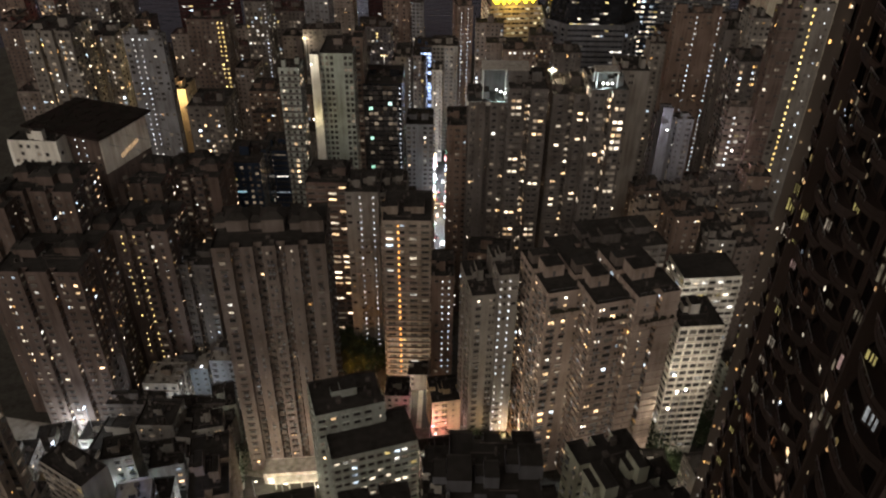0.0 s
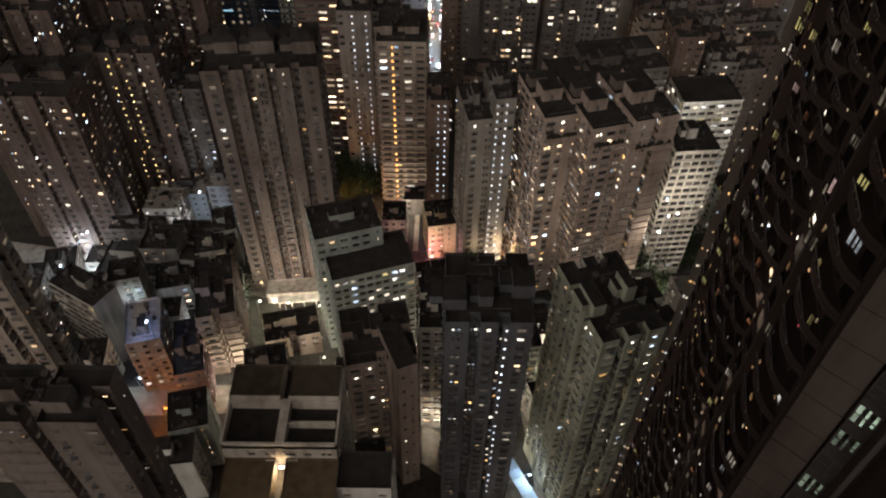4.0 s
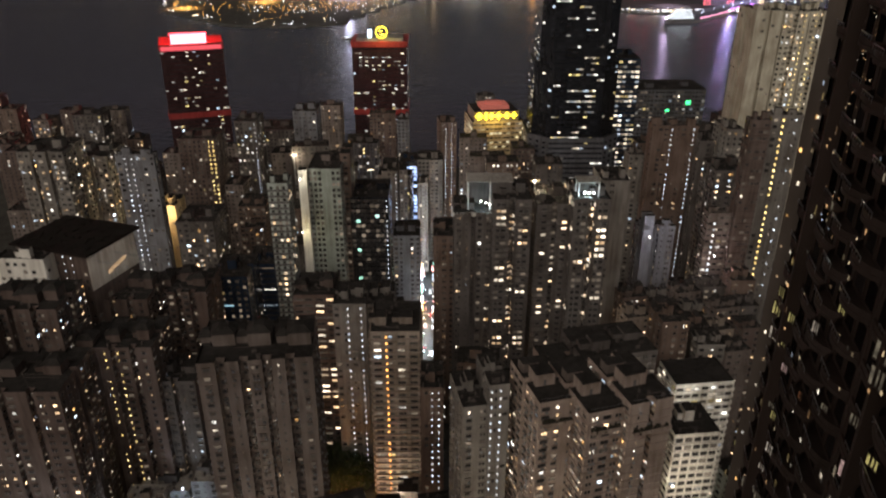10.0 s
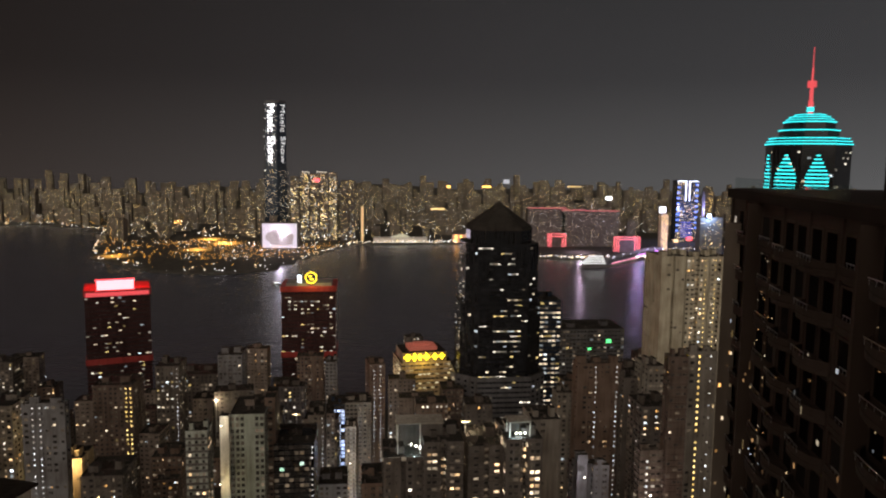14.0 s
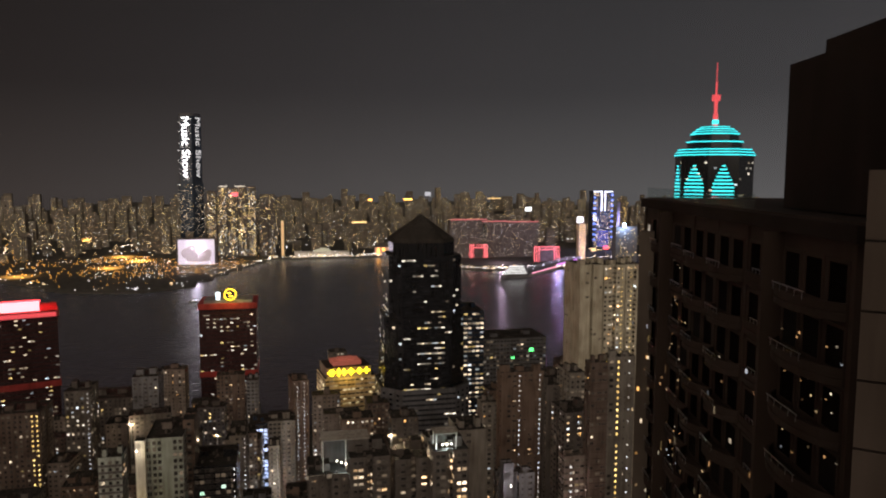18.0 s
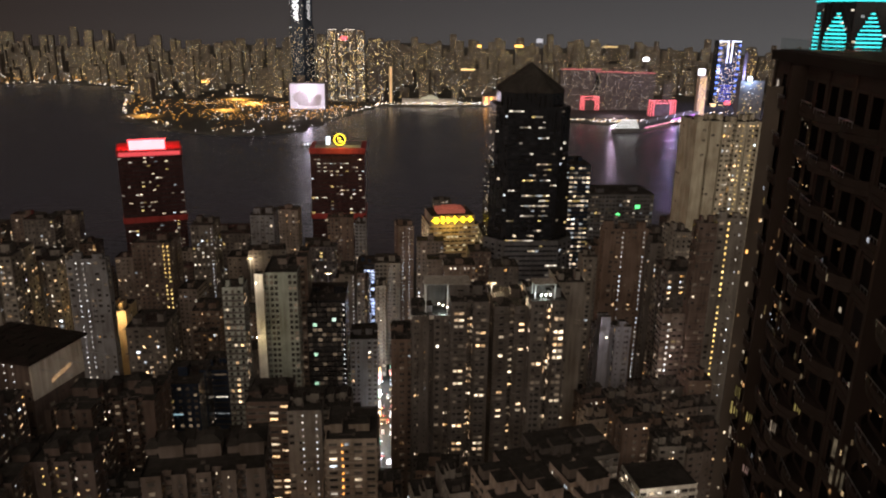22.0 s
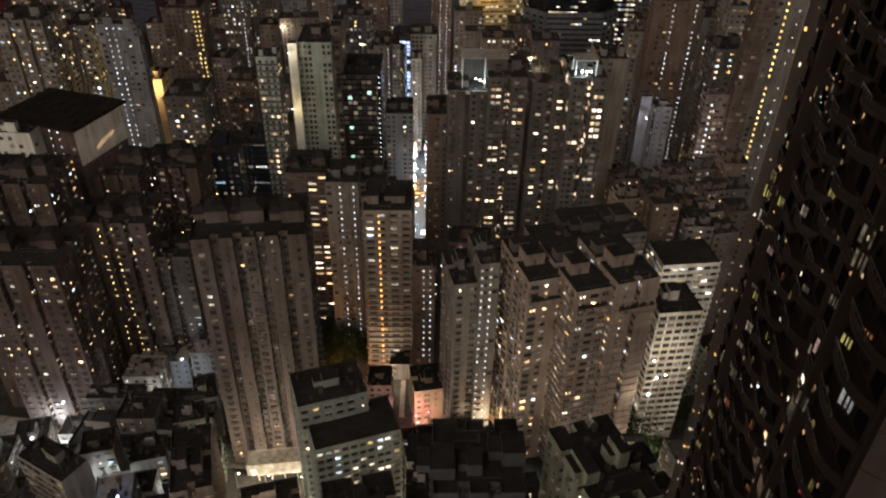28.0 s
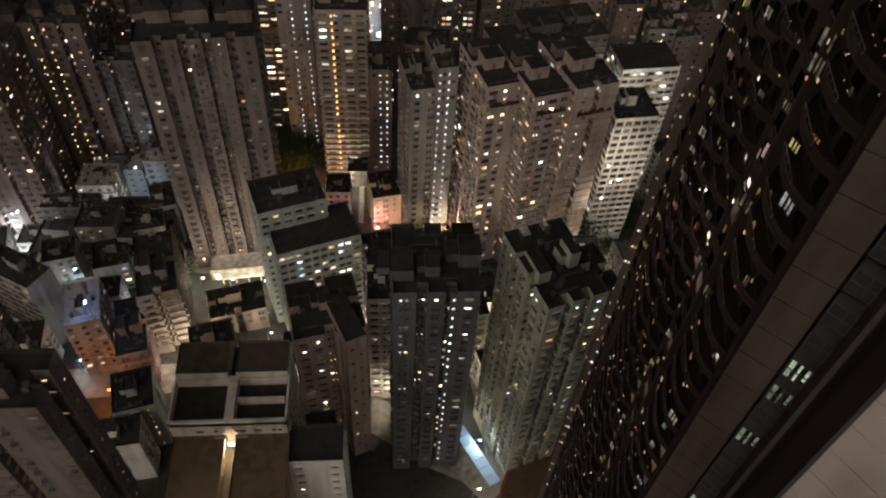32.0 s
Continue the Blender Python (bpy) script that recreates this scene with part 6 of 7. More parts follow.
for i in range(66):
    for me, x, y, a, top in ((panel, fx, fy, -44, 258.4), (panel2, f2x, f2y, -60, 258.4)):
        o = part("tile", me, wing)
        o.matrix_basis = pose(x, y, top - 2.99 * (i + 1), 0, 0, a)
ex, ey = wing_at(44.2, 36.5)
e2x, e2y = wing_at(60.2, 34.0)
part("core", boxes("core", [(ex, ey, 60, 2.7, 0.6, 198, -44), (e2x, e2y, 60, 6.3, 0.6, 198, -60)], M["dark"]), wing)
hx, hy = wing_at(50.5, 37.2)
# recess wall is near-black: the gap's shade is put into its colour
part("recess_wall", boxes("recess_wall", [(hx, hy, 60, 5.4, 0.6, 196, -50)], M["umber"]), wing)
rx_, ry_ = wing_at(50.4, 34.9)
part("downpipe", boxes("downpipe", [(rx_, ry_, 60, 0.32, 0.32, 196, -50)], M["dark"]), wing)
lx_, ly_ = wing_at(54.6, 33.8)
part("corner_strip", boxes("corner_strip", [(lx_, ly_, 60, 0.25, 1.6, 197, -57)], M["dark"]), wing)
cas = boxes("casement", [(-0.75, -0.25, 0, 0.08, 1.1, 1.9), (0.75, -0.25, 0, 0.08, 1.1, 1.9), (0, -0.25, 0, 1.5, 1.1, 0.06), (0, -0.25, 1.86, 1.5, 1.1, 0.06), (0, -0.76, 0.9, 1.5, 0.06, 0.06), (0.2, -0.76, 0, 0.05, 0.06, 1.9)], M["dark"])
pn = boxes("pane", [(0, -0.7, 0.08, 1.42, 0.03, 1.76)], M["pane"])
pl_ = boxes("pane", [(-0.5, -0.7, 0.08, 0.30, 0.03, 1.76), (0.02, -0.7, 0.08, 0.16, 0.03, 1.76), (0.55, -0.7, 0.5, 0.2, 0.03, 1.2)], glow("pale_green_room_light", [(0, (0.85, 1.0, 0.6)), (1, (0.9, 1.0, 0.75))], 0.06, 0.2, True))
kx, ky = wing_at(48.0, 36.3)
for i in range(58):
    c = part("casement", cas, wing)
    c.matrix_basis = pose(kx, ky, 255.8 - 2.99 * (i + 1), 0, 0, -48)
    p = part("pane", pl_ if i in (12, 13, 15, 19, 20, 27) else pn, c)

# ---- the tower and dark room that we look out from ----
own = tagged(new("lookout_tower"), "tower with a dark room and one wide window", "building")
own.matrix_world = pose(0, 0, 0)
BACK, FRONT = -17.0, 0.32
for nm, x0, x1, y0, y1, z0, z1 in (("lower_wall", -10, 10, BACK, FRONT, 86, EYE - 1.5), ("upper_wall", -10, 10, BACK, FRONT, EYE + 1.25, 284), ("side_wall", -10, -2.2, BACK, FRONT, EYE - 1.5, EYE + 1.25), ("side_wall", 2.2, 10, BACK, FRONT, EYE - 1.5, EYE + 1.25), ("back_wall", -2.2, 2.2, BACK, -3.6, EYE - 1.5, EYE + 1.25),
                                   ("sill", -2.2, 2.2, 0.22, FRONT, EYE - 1.5, EYE - 1.1), ("lintel", -2.2, 2.2, 0.22, FRONT, EYE + 0.72, EYE + 1.25), ("jamb", -2.2, -1.35, 0.22, FRONT, EYE - 1.1, EYE + 0.72), ("jamb", 1.35, 2.2, 0.22, FRONT, EYE - 1.1, EYE + 0.72)):
    part(nm, boxes(nm, [((x0 + x1) / 2, (y0 + y1) / 2, z0, x1 - x0, y1 - y0, z1 - z0)], M["drab"]), own)

gp = bpy.data.materials.new("window_glass")
gp.use_nodes = True
n, l = gp.node_tree.nodes, gp.node_tree.links
n.clear()
g_out, g_mix, g_tr, g_gl, g_fr = n.new("ShaderNodeOutputMaterial"), n.new("ShaderNodeMixShader"), n.new("ShaderNodeBsdfTransparent"), n.new("ShaderNodeBsdfGlossy"), n.new("ShaderNodeFresnel")
g_gl.inputs["Roughness"].default_value, g_fr.inputs["IOR"].default_value = 0.02, 1.5
l.new(g_fr.outputs[0], g_mix.inputs["Fac"]), l.new(g_tr.outputs[0], g_mix.inputs[1]), l.new(g_gl.outputs[0], g_mix.inputs[2]), l.new(g_mix.outputs[0], g_out.inputs[0])
pane = part("window_pane", mesh_of("window_pane", [(-1.35, 0.27, EYE - 1.1), (1.35, 0.27, EYE - 1.1), (1.35, 0.27, EYE + 0.72), (-1.35, 0.27, EYE + 0.72)], [(0, 1, 2, 3)], [gp]), own, "clear window pane")
pane.visible_shadow = False
# unseen room lamp, added so the room's reflection in the pane lifts the blacks
rl = tagged(new("ceiling_lamp"), "small dim ceiling lamp added to veil the pane", "lamp")
rl.matrix_world = pose(0.6, -2.2, EYE + 1.25)
part("shade", prism("shade", [(0.18 * math.cos(i * math.pi / 8), 0.18 * math.sin(i * math.pi / 8)) for i in range(16)], -0.09, 0, M["white"]), rl)
lt = bpy.data.lights.new("room_light", "POINT")
lt.energy, lt.color, lt.shadow_soft_size = 34, (1.0, 0.86, 0.74), 0.08
new("room_light", lt).location = (0.6, -2.2, EYE + 1.05)

# ---- far shore ----
proto = []
for k in range(10):
    r = random.Random(50 + k)
    w, d, h = r.uniform(18, 40), r.uniform(14, 24), (80, 95, 115, 130, 105, 70, 60, 120, 90, 50)[k]
    root = tagged(new("far_tower"), "distant apartment tower with speckled lights", "building", "far shore towers")
    part("wall", prism("wall", rect(w, d, 2, 4, 3), 0, h, M["haze"], M["roof"], 1.0), root)
    cols_on = [r.random() < 0.35 for _ in range(int(w / 3.5))]
    spots = [((i + 0.5) * 3.5, 0, 4 + f * 3.3, 0, 1.35, 1.15) for i in range(int(w / 3.5)) for f in range(int(h / 3.3) - 1) if r.random() < (0.60 if cols_on[i] else 0.24)]
    part("lit_windows", windows_mesh("lit_windows", spots, [M["frame"], M["far"]], False), root, kind="stuff")
    proto.append(root)
r = random.Random(9)
placed = 0
while placed < 310:
    y = 2050 + 2350 * r.random() ** 1.1
    x = r.uniform(-0.62, 0.68) * y
    if y < shore(x) + 70 or (-720 < x < 20 and y < 2450) or (300 < x < 1250 and y < 2380):
        continue
    src = proto[placed % 10]
    m = pose(x, y, 3.5 + max(0, (y - 3550) * 0.07), 0, 0, r.uniform(-20, 20))
    if placed < 10:
        src.matrix_world = m
    else:
        copy_thing(src, m)
    placed += 1


carpet, lights = [], []
r = random.Random(17)
for k in range(900):
    y = 2330 + 2100 * r.random() ** 0.9
    x = r.uniform(-0.66, 0.72) * y
    if y < shore(x) + 40 or (-720 < x < 30 and y < 2440) or (300 < x < 1250 and y < 2300):
        continue
    w, h = r.uniform(18, 55), r.uniform(18, 75) + max(0, y - 3200) * 0.035
    z = 2.0 + max(0, (y - 3500) * 0.045)
    carpet.append((x, y, z, w, 16, h))
    for _ in range(int(w * h / 48)):
        lights.append((x + r.uniform(-0.48, 0.48) * w, y - 8, z + 3 + r.random() * (h - 4), 0, r.uniform(0.9, 1.8), r.uniform(0.8, 1.3)))
tagged(new("far_rooftops", boxes("far_rooftops", carpet, M["haze"])), "dense carpet of distant low blocks", "buildings", kind="stuff")
tagged(new("far_lights", windows_mesh("far_lights", lights, [M["frame"], M["far"]], False)), "countless distant lit windows", "windows", kind="stuff")


def far_block(name, label, x, y, w, d, h, wall="dark", lit=0.25, light="far", step=3.4, z0=3.5, win=(2.4, 1.7)):
    """A building on the far shore, its front facing the harbour."""
    rnd = random.Random(int(abs(x) * 3 + h))
    t = tagged(new(name), label, "building")
    t.matrix_world = pose(x, y, z0, 0, 0, 0)
    part("wall", prism("wall", rect(w, d, 0), 0, h, M[wall], M["roof"], 0.8), t)
    spots = [((i + 0.5) * step, 0, 4 + f * 3.4, 0, *win) for i in range(int(w / step)) for f in range(int(h / 3.4) - 1) if rnd.random() < lit]
    if spots:
        part("lit_windows", windows_mesh("lit_windows", spots, [M["frame"], M[light]], False), t, kind="stuff")
    return t


# tallest tower with a lit display on its upper faces
ix, iy = -284.0, 2612.0
t = tagged(new("supertall_tower"), "very tall dark tower with white words lit on its upper floors", "building")
t.matrix_world = pose(ix, iy, 3.5, 0, 0, -27)
part("wall", prism("wall", chamfered(-31, -31, 31, 31, 7), 0, 226, M["navy"], M["roof"]), t)
part("wall", prism("wall", chamfered(-28, -28, 28, 28, 6), 225, 446, M["navy"], M["roof"]), t)
part("crown", boxes("crown", [(0, -27.4, 446, 42, 1.0, 8), (0, 27.4, 446, 42, 1.0, 8), (27.4, 0, 446, 1.0, 42, 8)], M["slate"]), t)
rnd = random.Random(12)
txt = bpy.data.curves.new("display_text", "FONT")
txt.body, txt.size, txt.extrude = "Music Show", 1.0, 0.01
txt_ob = new("display_text", txt)
bpy.context.view_layer.update()
words = bpy.data.meshes.new_from_object(txt_ob.evaluated_get(bpy.context.evaluated_depsgraph_get()))
bpy.data.objects.remove(txt_ob)
words.transform(Matrix.Diagonal((200.0 / max(v.co.x for v in words.vertices), 40.0, 40.0, 1)))
for m, turn, bright in ((Matrix.Translation((-11, -28.8, 444)), 0.0, 2.4), (Matrix.Translation((28.8, -11, 444)), math.pi / 2, 0.5)):
    me = words.copy()
    me.materials.append(plain("white_display_light", (0.5, 0.5, 0.5), 0.5, 0, (0.95, 0.97, 1.0), bright))
    o = part("display_text", me, t, "white lit words on a dark display")
    o.matrix_basis = m @ Matrix.Rotation(turn, 4, "Z") @ Matrix.Rotation(math.pi / 2, 4, "X") @ Matrix.Rotation(-math.pi / 2, 4, "Z")
part("display", boxes("display", [(rnd.uniform(-26, 24), -28.6, 236 + j * 2.1, rnd.uniform(2, 8), 0.6, rnd.uniform(0.8, 1.6)) for j in range(98) if rnd.random() < 0.7], plain("dim_display_light", (0.5, 0.5, 0.5), 0.5, 0, (0.95, 0.97, 1.0), 0.55)), t, "dim light bars of a display")
spots = [((i - 7) * 4, -31.3, 8 + f * 4, 0, 3.0, 1.8) for i in range(14) for f in range(54) if rnd.random() < 0.26] + [(31.3, (i - 7) * 4, 8 + f * 4, math.pi / 2, 3.0, 1.8) for i in range(14) for f in range(54) if rnd.random() < 0.22]
part("lit_windows", windows_mesh("lit_windows", spots, [M["navy"], M["office"]], False), t, kind="stuff")
# residential slabs beside it
for i, (x, w, h) in enumerate(((-215, 26, 200), (-186, 28, 217), (-155, 28, 214), (-124, 26, 218), (-96, 26, 218), (-60, 26, 194), (-32, 20, 194))):
    far_block("apartment_tower", "slender waterfront apartment tower with speckled lights", x, 2400 + 8 * (i % 2), w, 24, h, "dark", 0.42 if i < 5 else 0.2)
t = tagged(new("roof_light_line"), "white light line along a roof edge", "light")
part("tube", boxes("tube", [(-168, 2397, 221.4, 24, 1, 1.6), (-118, 2397, 221.8, 34, 1, 1.6)], plain("pale_roof_light", (0.5, 0.5, 0.5), 0.5, 0, WHITE, 0.9)), t)
far_block("lit_shaft", "slender floodlit stone shaft by the water", 5, 2390, 9, 8, 112, "floodtan", 0)
# glowing sheet on the shaft's front, in place of floodlight falling on stone
part("flood_face", boxes("flood_face", [(9.5, 2389.5, 5, 8, 0.6, 110)], plain("stone_glow", (0.6, 0.45, 0.25), 0.7, 0, (1.0, 0.62, 0.28), 0.35)), tagged(new("flood_wash"), "glowing sheet imitating floodlight on a shaft front", "light"))
# museum slab with a screen
far_block("museum_slab", "museum slab with a big lit screen", -286, 2206, 112, 14, 76, "dark", 0)
t = tagged(new("museum_screen"), "huge pale lilac facade screen showing dark blots", "screen")
part("panel", boxes("panel", [(-231, 2204.6, 4, 99, 1.2, 71)], plain("lilac_screen", (0.5, 0.5, 0.5), 0.5, 0, (0.84, 0.76, 0.97), 0.36)), t)
blot_mat = plain("dull_screen_blot", (0.3, 0.3, 0.3), 0.5, 0, (0.55, 0.40, 0.40), 0.24)
for bx_, bz_, rx2, rz2 in ((-252, 36, 20, 16), (-243, 47, 14, 12), (-236, 33, 11, 13), (-208, 30, 17, 11), (-200, 37, 10, 9), (-226, 18, 34, 6)):
    bm = bmesh.new()
    bmesh.ops.create_cone(bm, cap_ends=True, segments=18, radius1=1, radius2=0.92, depth=0.8)
    bmesh.ops.transform(bm, matrix=Matrix.Translation((bx_, 2203.6, bz_)) @ Matrix.Diagonal((rx2, 1, rz2, 1)) @ Matrix.Rotation(math.pi / 2, 4, "X"), verts=bm.verts)
    me = bpy.data.meshes.new("blot")
    bm.to_mesh(me), bm.free()
    me.materials.append(blot_mat)
    part("blot", me, t)
# low waterfront halls
t = tagged(new("domed_hall"), "pale domed hall by the water", "building")
bm = bmesh.new()
bmesh.ops.create_uvsphere(bm, u_segments=24, v_segments=12, radius=1)
bmesh.ops.delete(bm, geom=[v for v in bm.verts if v.co.z < -0.02], context="VERTS")
bmesh.ops.transform(bm, matrix=Matrix.Translation((130, 2380, 3)) @ Matrix.Diagonal((40, 26, 26, 1)), verts=bm.verts)
me = bpy.data.meshes.new("dome")
bm.to_mesh(me), bm.free()
# dome shell itself glows faintly, standing in for lamps shining on it
me.materials.append(plain("pale_glow_dome", (0.6, 0.6, 0.5), 0.6, 0, (0.9, 0.9, 0.62), 0.18))
part("dome", me, t)
part("hall", boxes("hall", [(130, 2372, 3.5, 170, 40, 14)], M["white"]), t)
t = tagged(new("pavilion_hall"), "hip-roofed hall with amber lit walls", "building")
hx, hy, _ = (332.0, 2360.4, 3.5)
# hall walls emit amber themselves, in place of light falling on them
part("wall", boxes("wall", [(hx, hy + 20, 3.5, 62, 40, 26)], plain("amber_glow_wall", (0.5, 0.3, 0.2), 0.7, 0, (1.0, 0.50, 0.28), 0.28)), t)
bm = bmesh.new()
lo = [bm.verts.new((hx + sx * 36, hy + 20 + sy * 24, 29.5)) for sx, sy in ((-1, -1), (1, -1), (1, 1), (-1, 1))]
hi = [bm.verts.new((hx + sx * 14, hy + 20, 42)) for sx in (-1, 1)]
for fs in ((lo[0], lo[1], hi[1], hi[0]), (lo[2], lo[3], hi[0], hi[1]), (lo[1], lo[2], hi[1]), (lo[3], lo[0], hi[0]), (lo[3], lo[2], lo[1], lo[0])):
    bm.faces.new(fs)
me = bpy.data.meshes.new("roof")
bm.to_mesh(me), bm.free()
me.materials.append(M["dark"])
part("roof", me, t)
part("light_strip", boxes("light_strip", [(hx - 24, hy - 0.6, 5, 4, 0.8, 22), (hx - 8, hy - 0.6, 12, 4, 0.8, 14), (hx + 24, hy - 0.6, 5, 4, 0.8, 16)], E_ORANGE), t)
# harbour-side offices with red roof lines
for (x0, y0, _), w, h in (((468.0, 2174.1, 3.5), 120, 118), ((563.3, 2041.6, 3.5), 78, 112), ((634.9, 2028.5, 3.5), 105, 110)):
    y0 = 2240
    x0 = x0 * 2240 / 2041.6
    far_block("harbour_office", "dark harbour-side office with cool lit floors", x0, y0, w, 30, h, "dark", 0.3, "office", 5.0, 3.5, (3.2, 1.0))
    part("tube", boxes("tube", [(x0 + w / 2, y0 - 1, h + 4, w, 1.2, 1.6)], plain("pinkish_roof_neon", (0.4, 0.1, 0.1), 0.5, 0, (1.0, 0.22, 0.25), 0.8)), tagged(new("roof_neon"), "pinkish red neon line along a roof edge", "light"))
E_PORTAL = plain("pinkish_red_neon", (0.4, 0.1, 0.1), 0.5, 0, (1.0, 0.16, 0.18), 2.4)
for (x0, y0, z0), (x1, y1, z1), zt in (((744.7, 2124.0, 3.5), (816.4, 2081.0, 3.5), 48), ((579.8, 2248.6, 3.5), (631.3, 2223.1, 3.5), 44)):
    t = tagged(new("neon_portal"), "red neon outline of a portal building", "building")
    w = x1 - x0
    yy = (y0 + y1) / 2
    part("wall", prism("wall", [(x0 + 1, yy + 2), (x1 - 1, yy + 2), (x1 - 1, yy + 26), (x0 + 1, yy + 26)], 3.5, zt, M["dark"], M["roof"], 0.5), t)
    for u in (-0.04, 0.06, 0.16, 0.84, 0.94, 1.04):
        part("neon_tube", boxes("neon_tube", [(x0 + w * u, yy, 4, 0.9, 1.2, zt - 4)], E_PORTAL), t)
    for dz in (1, 9):
        part("neon_tube", boxes("neon_tube", [((x0 + x1) / 2, yy, zt - dz, w * (1.08 if dz == 1 else 0.72), 1.2, 1.0)], E_PORTAL), t)
# blue-lit tower
tx, ty = 1049.0, 2379.0
far_block("blue_tower", "glass tower washed in blue light", tx, ty, 72, 40, 205, "navy", 0.3)
t = tagged(new("facade_lighting"), "blue and white facade light strips", "light")
part("strip", boxes("strip", [(tx + 4 + 64 * (k % 2), ty - 1, 40 + 9 * k, 9, 1, 3.5) for k in range(18)], E_BLUE), t)
part("strip", boxes("strip", [(tx + 29, ty - 1, 140, 2.6, 1, 68), (tx + 42, ty - 1, 140, 2.6, 1, 68), (tx + 14, ty - 1, 205, 30, 1, 2.4), (tx + 56, ty - 1, 205, 30, 1, 2.4)], plain("white_facade_light", (0.6, 0.6, 0.7), 0.5, 0, (0.75, 0.82, 1.0), 2.4)), t)
part("strip", boxes("strip", [(tx + 36, ty - 1, 20 + 8 * k, 40, 1, 1.6) for k in range(7)], plain("dim_blue_light", (0.05, 0.05, 0.3), 0.5, 0, (0.10, 0.14, 1.0), 0.8)), t)
# bare lamps added along the shore to put coloured reflections on the water
for lx, ly, lz, en, lc in ((tx + 36, ty - 70, 110, 450000, (0.34, 0.40, 1.0)), (930, 2040, 40, 420000, (0.62, 0.5, 1.0)), (800, 2060, 40, 110000, (0.60, 0.48, 1.0)), (640, 2090, 30, 120000, (0.85, 0.62, 0.9)), (-231, 2185, 45, 90000, (0.88, 0.78, 1.0))):
    lt = bpy.data.lights.new("shore_light", "POINT")
    lt.energy, lt.color, lt.shadow_soft_size = en, lc, 0.9
    new("shore_light", lt).location = (lx, ly, lz)
far_block("dotted_tower", "slim tower with a gold dotted front", 892, 2125, 22, 20, 112, "floodtan", 0.8, "stair_gold")
t = tagged(new("roof_screen"), "white roof-top advertising screen", "sign")
part("panel", boxes("panel", [(893, 2122, 118, 20, 2, 17)], plain("white_screen_light", (0.5, 0.5, 0.6), 0.5, 0, (0.86, 0.90, 1.0), 1.8)), t)
part("stand", boxes("stand", [(893, 2125, 108, 6, 2, 12)], M["metal"]), t)
qx, qy, qz = (878.9, 1796.5, 131.9)
t = tagged(new("harbour_lamp"), "very bright cold floodlight on a tower top", "lamp")
part("head", boxes("head", [(qx, qy, qz - 4, 8, 3, 7)], plain("blue_white_flood", (0.6, 0.7, 0.9), 0.5, 0, (0.35, 0.65, 1.0), 6.0)), t)
lt = bpy.data.lights.new("harbour_light", "POINT")
lt.energy, lt.color, lt.shadow_soft_size = 150000, (0.40, 0.60, 1.0), 1.0
new("harbour_light", lt).location = (qx, qy - 6, qz)
far_block("lamp_tower", "bluish tower under a bright floodlight", qx - 20, qy + 4, 60, 24, qz - 8, "cool", 0.15)
far_block("gold_sign_block", "block with a gold lit roof sign", 1109.2, 2300, 30, 24, 170, "dark", 0.2, "stair_gold")
for pxyz, w, h in (((214.2, 611.6, 104.8), 4, 3), ((199.1, 616.6, 97.6), 3, 1.6)):
    t = tagged(new("wall_sign"), "green lit sign on an office front", "sign", "green office signs")
    part("panel", boxes("panel", [(*pxyz, w, 0.6, h)], plain("green_neon", (0.05, 0.3, 0.1), 0.5, 0, (0.10, 1.0, 0.25), 1.6)), t)
    part("frame", boxes("frame", [(pxyz[0], pxyz[1] + 0.7, pxyz[2] - 0.4, w + 0.8, 0.7, h + 0.8)], M["dark"]), t)
# small bright signs over the far roofs
for i, (pxyz, w, h, mat) in enumerate((((875.3, 2554.2, 134.4), 20, 10, E_COLD), ((984.6, 2133.8, 34.4), 16, 9, E_RED), ((950.4, 2149.2, 26.5), 14, 9, E_WARM), ((356.1, 2978.8, 158.3), 14, 6, E_ORANGE), ((505.7, 2957.1, 160.9), 34, 5, E_ORANGE), ((583.7, 2942.7, 177.0), 24, 16, plain("pale_screen", (0.4, 0.4, 0.4), 0.5, 0, (0.8, 0.85, 1.0), 0.35)), ((843.3, 2879.0, 167.0), 56, 3, E_WARM), ((281.8, 2685.3, 87.0), 50, 6, E_WARM), ((-133.7, 2392.3, 193.1), 18, 9, E_RED))):
    t = tagged(new("far_sign"), "small bright sign on a distant roof", "sign", "far shore signs")
    part("panel", boxes("panel", [(*pxyz, w, 1.5, h)], mat), t)
    part("stand", boxes("stand", [(pxyz[0], pxyz[1] + 2, 4, 3, 2, pxyz[2] - 3)], M["dark"]), t)

# cruise ship and lit pier
sx, sy, _ = (541.7, 1781.1, 0.6)
ship = tagged(new("cruise_ship"), "white cruise ship with lit decks at a pier", "ship")
ship.matrix_world = pose(sx, sy, 0.6, 0, 0, 6)
bm = bmesh.new()
hull = [(0, 9), (10, 2), (30, 0), (72, 0), (76, 4), (76, 18), (72, 22), (30, 22), (10, 17)]
v0 = [bm.verts.new((4 + x * 0.94, 2 + y * 0.85, -0.4)) for x, y in hull]
v1 = [bm.verts.new((x, y, 9)) for x, y in hull]
for i in range(len(hull)):
    j = (i + 1) % len(hull)
    bm.faces.new((v0[i], v0[j], v1[j], v1[i]))
bm.faces.new(v1)
me = bpy.data.meshes.new("hull")
bm.to_mesh(me), bm.free()
me.materials.append(M["cool"])
part("hull", me, ship)
deck_glow = plain("deck_light", (0.7, 0.7, 0.7), 0.5, 0, (0.90, 0.94, 0.95), 0.85)
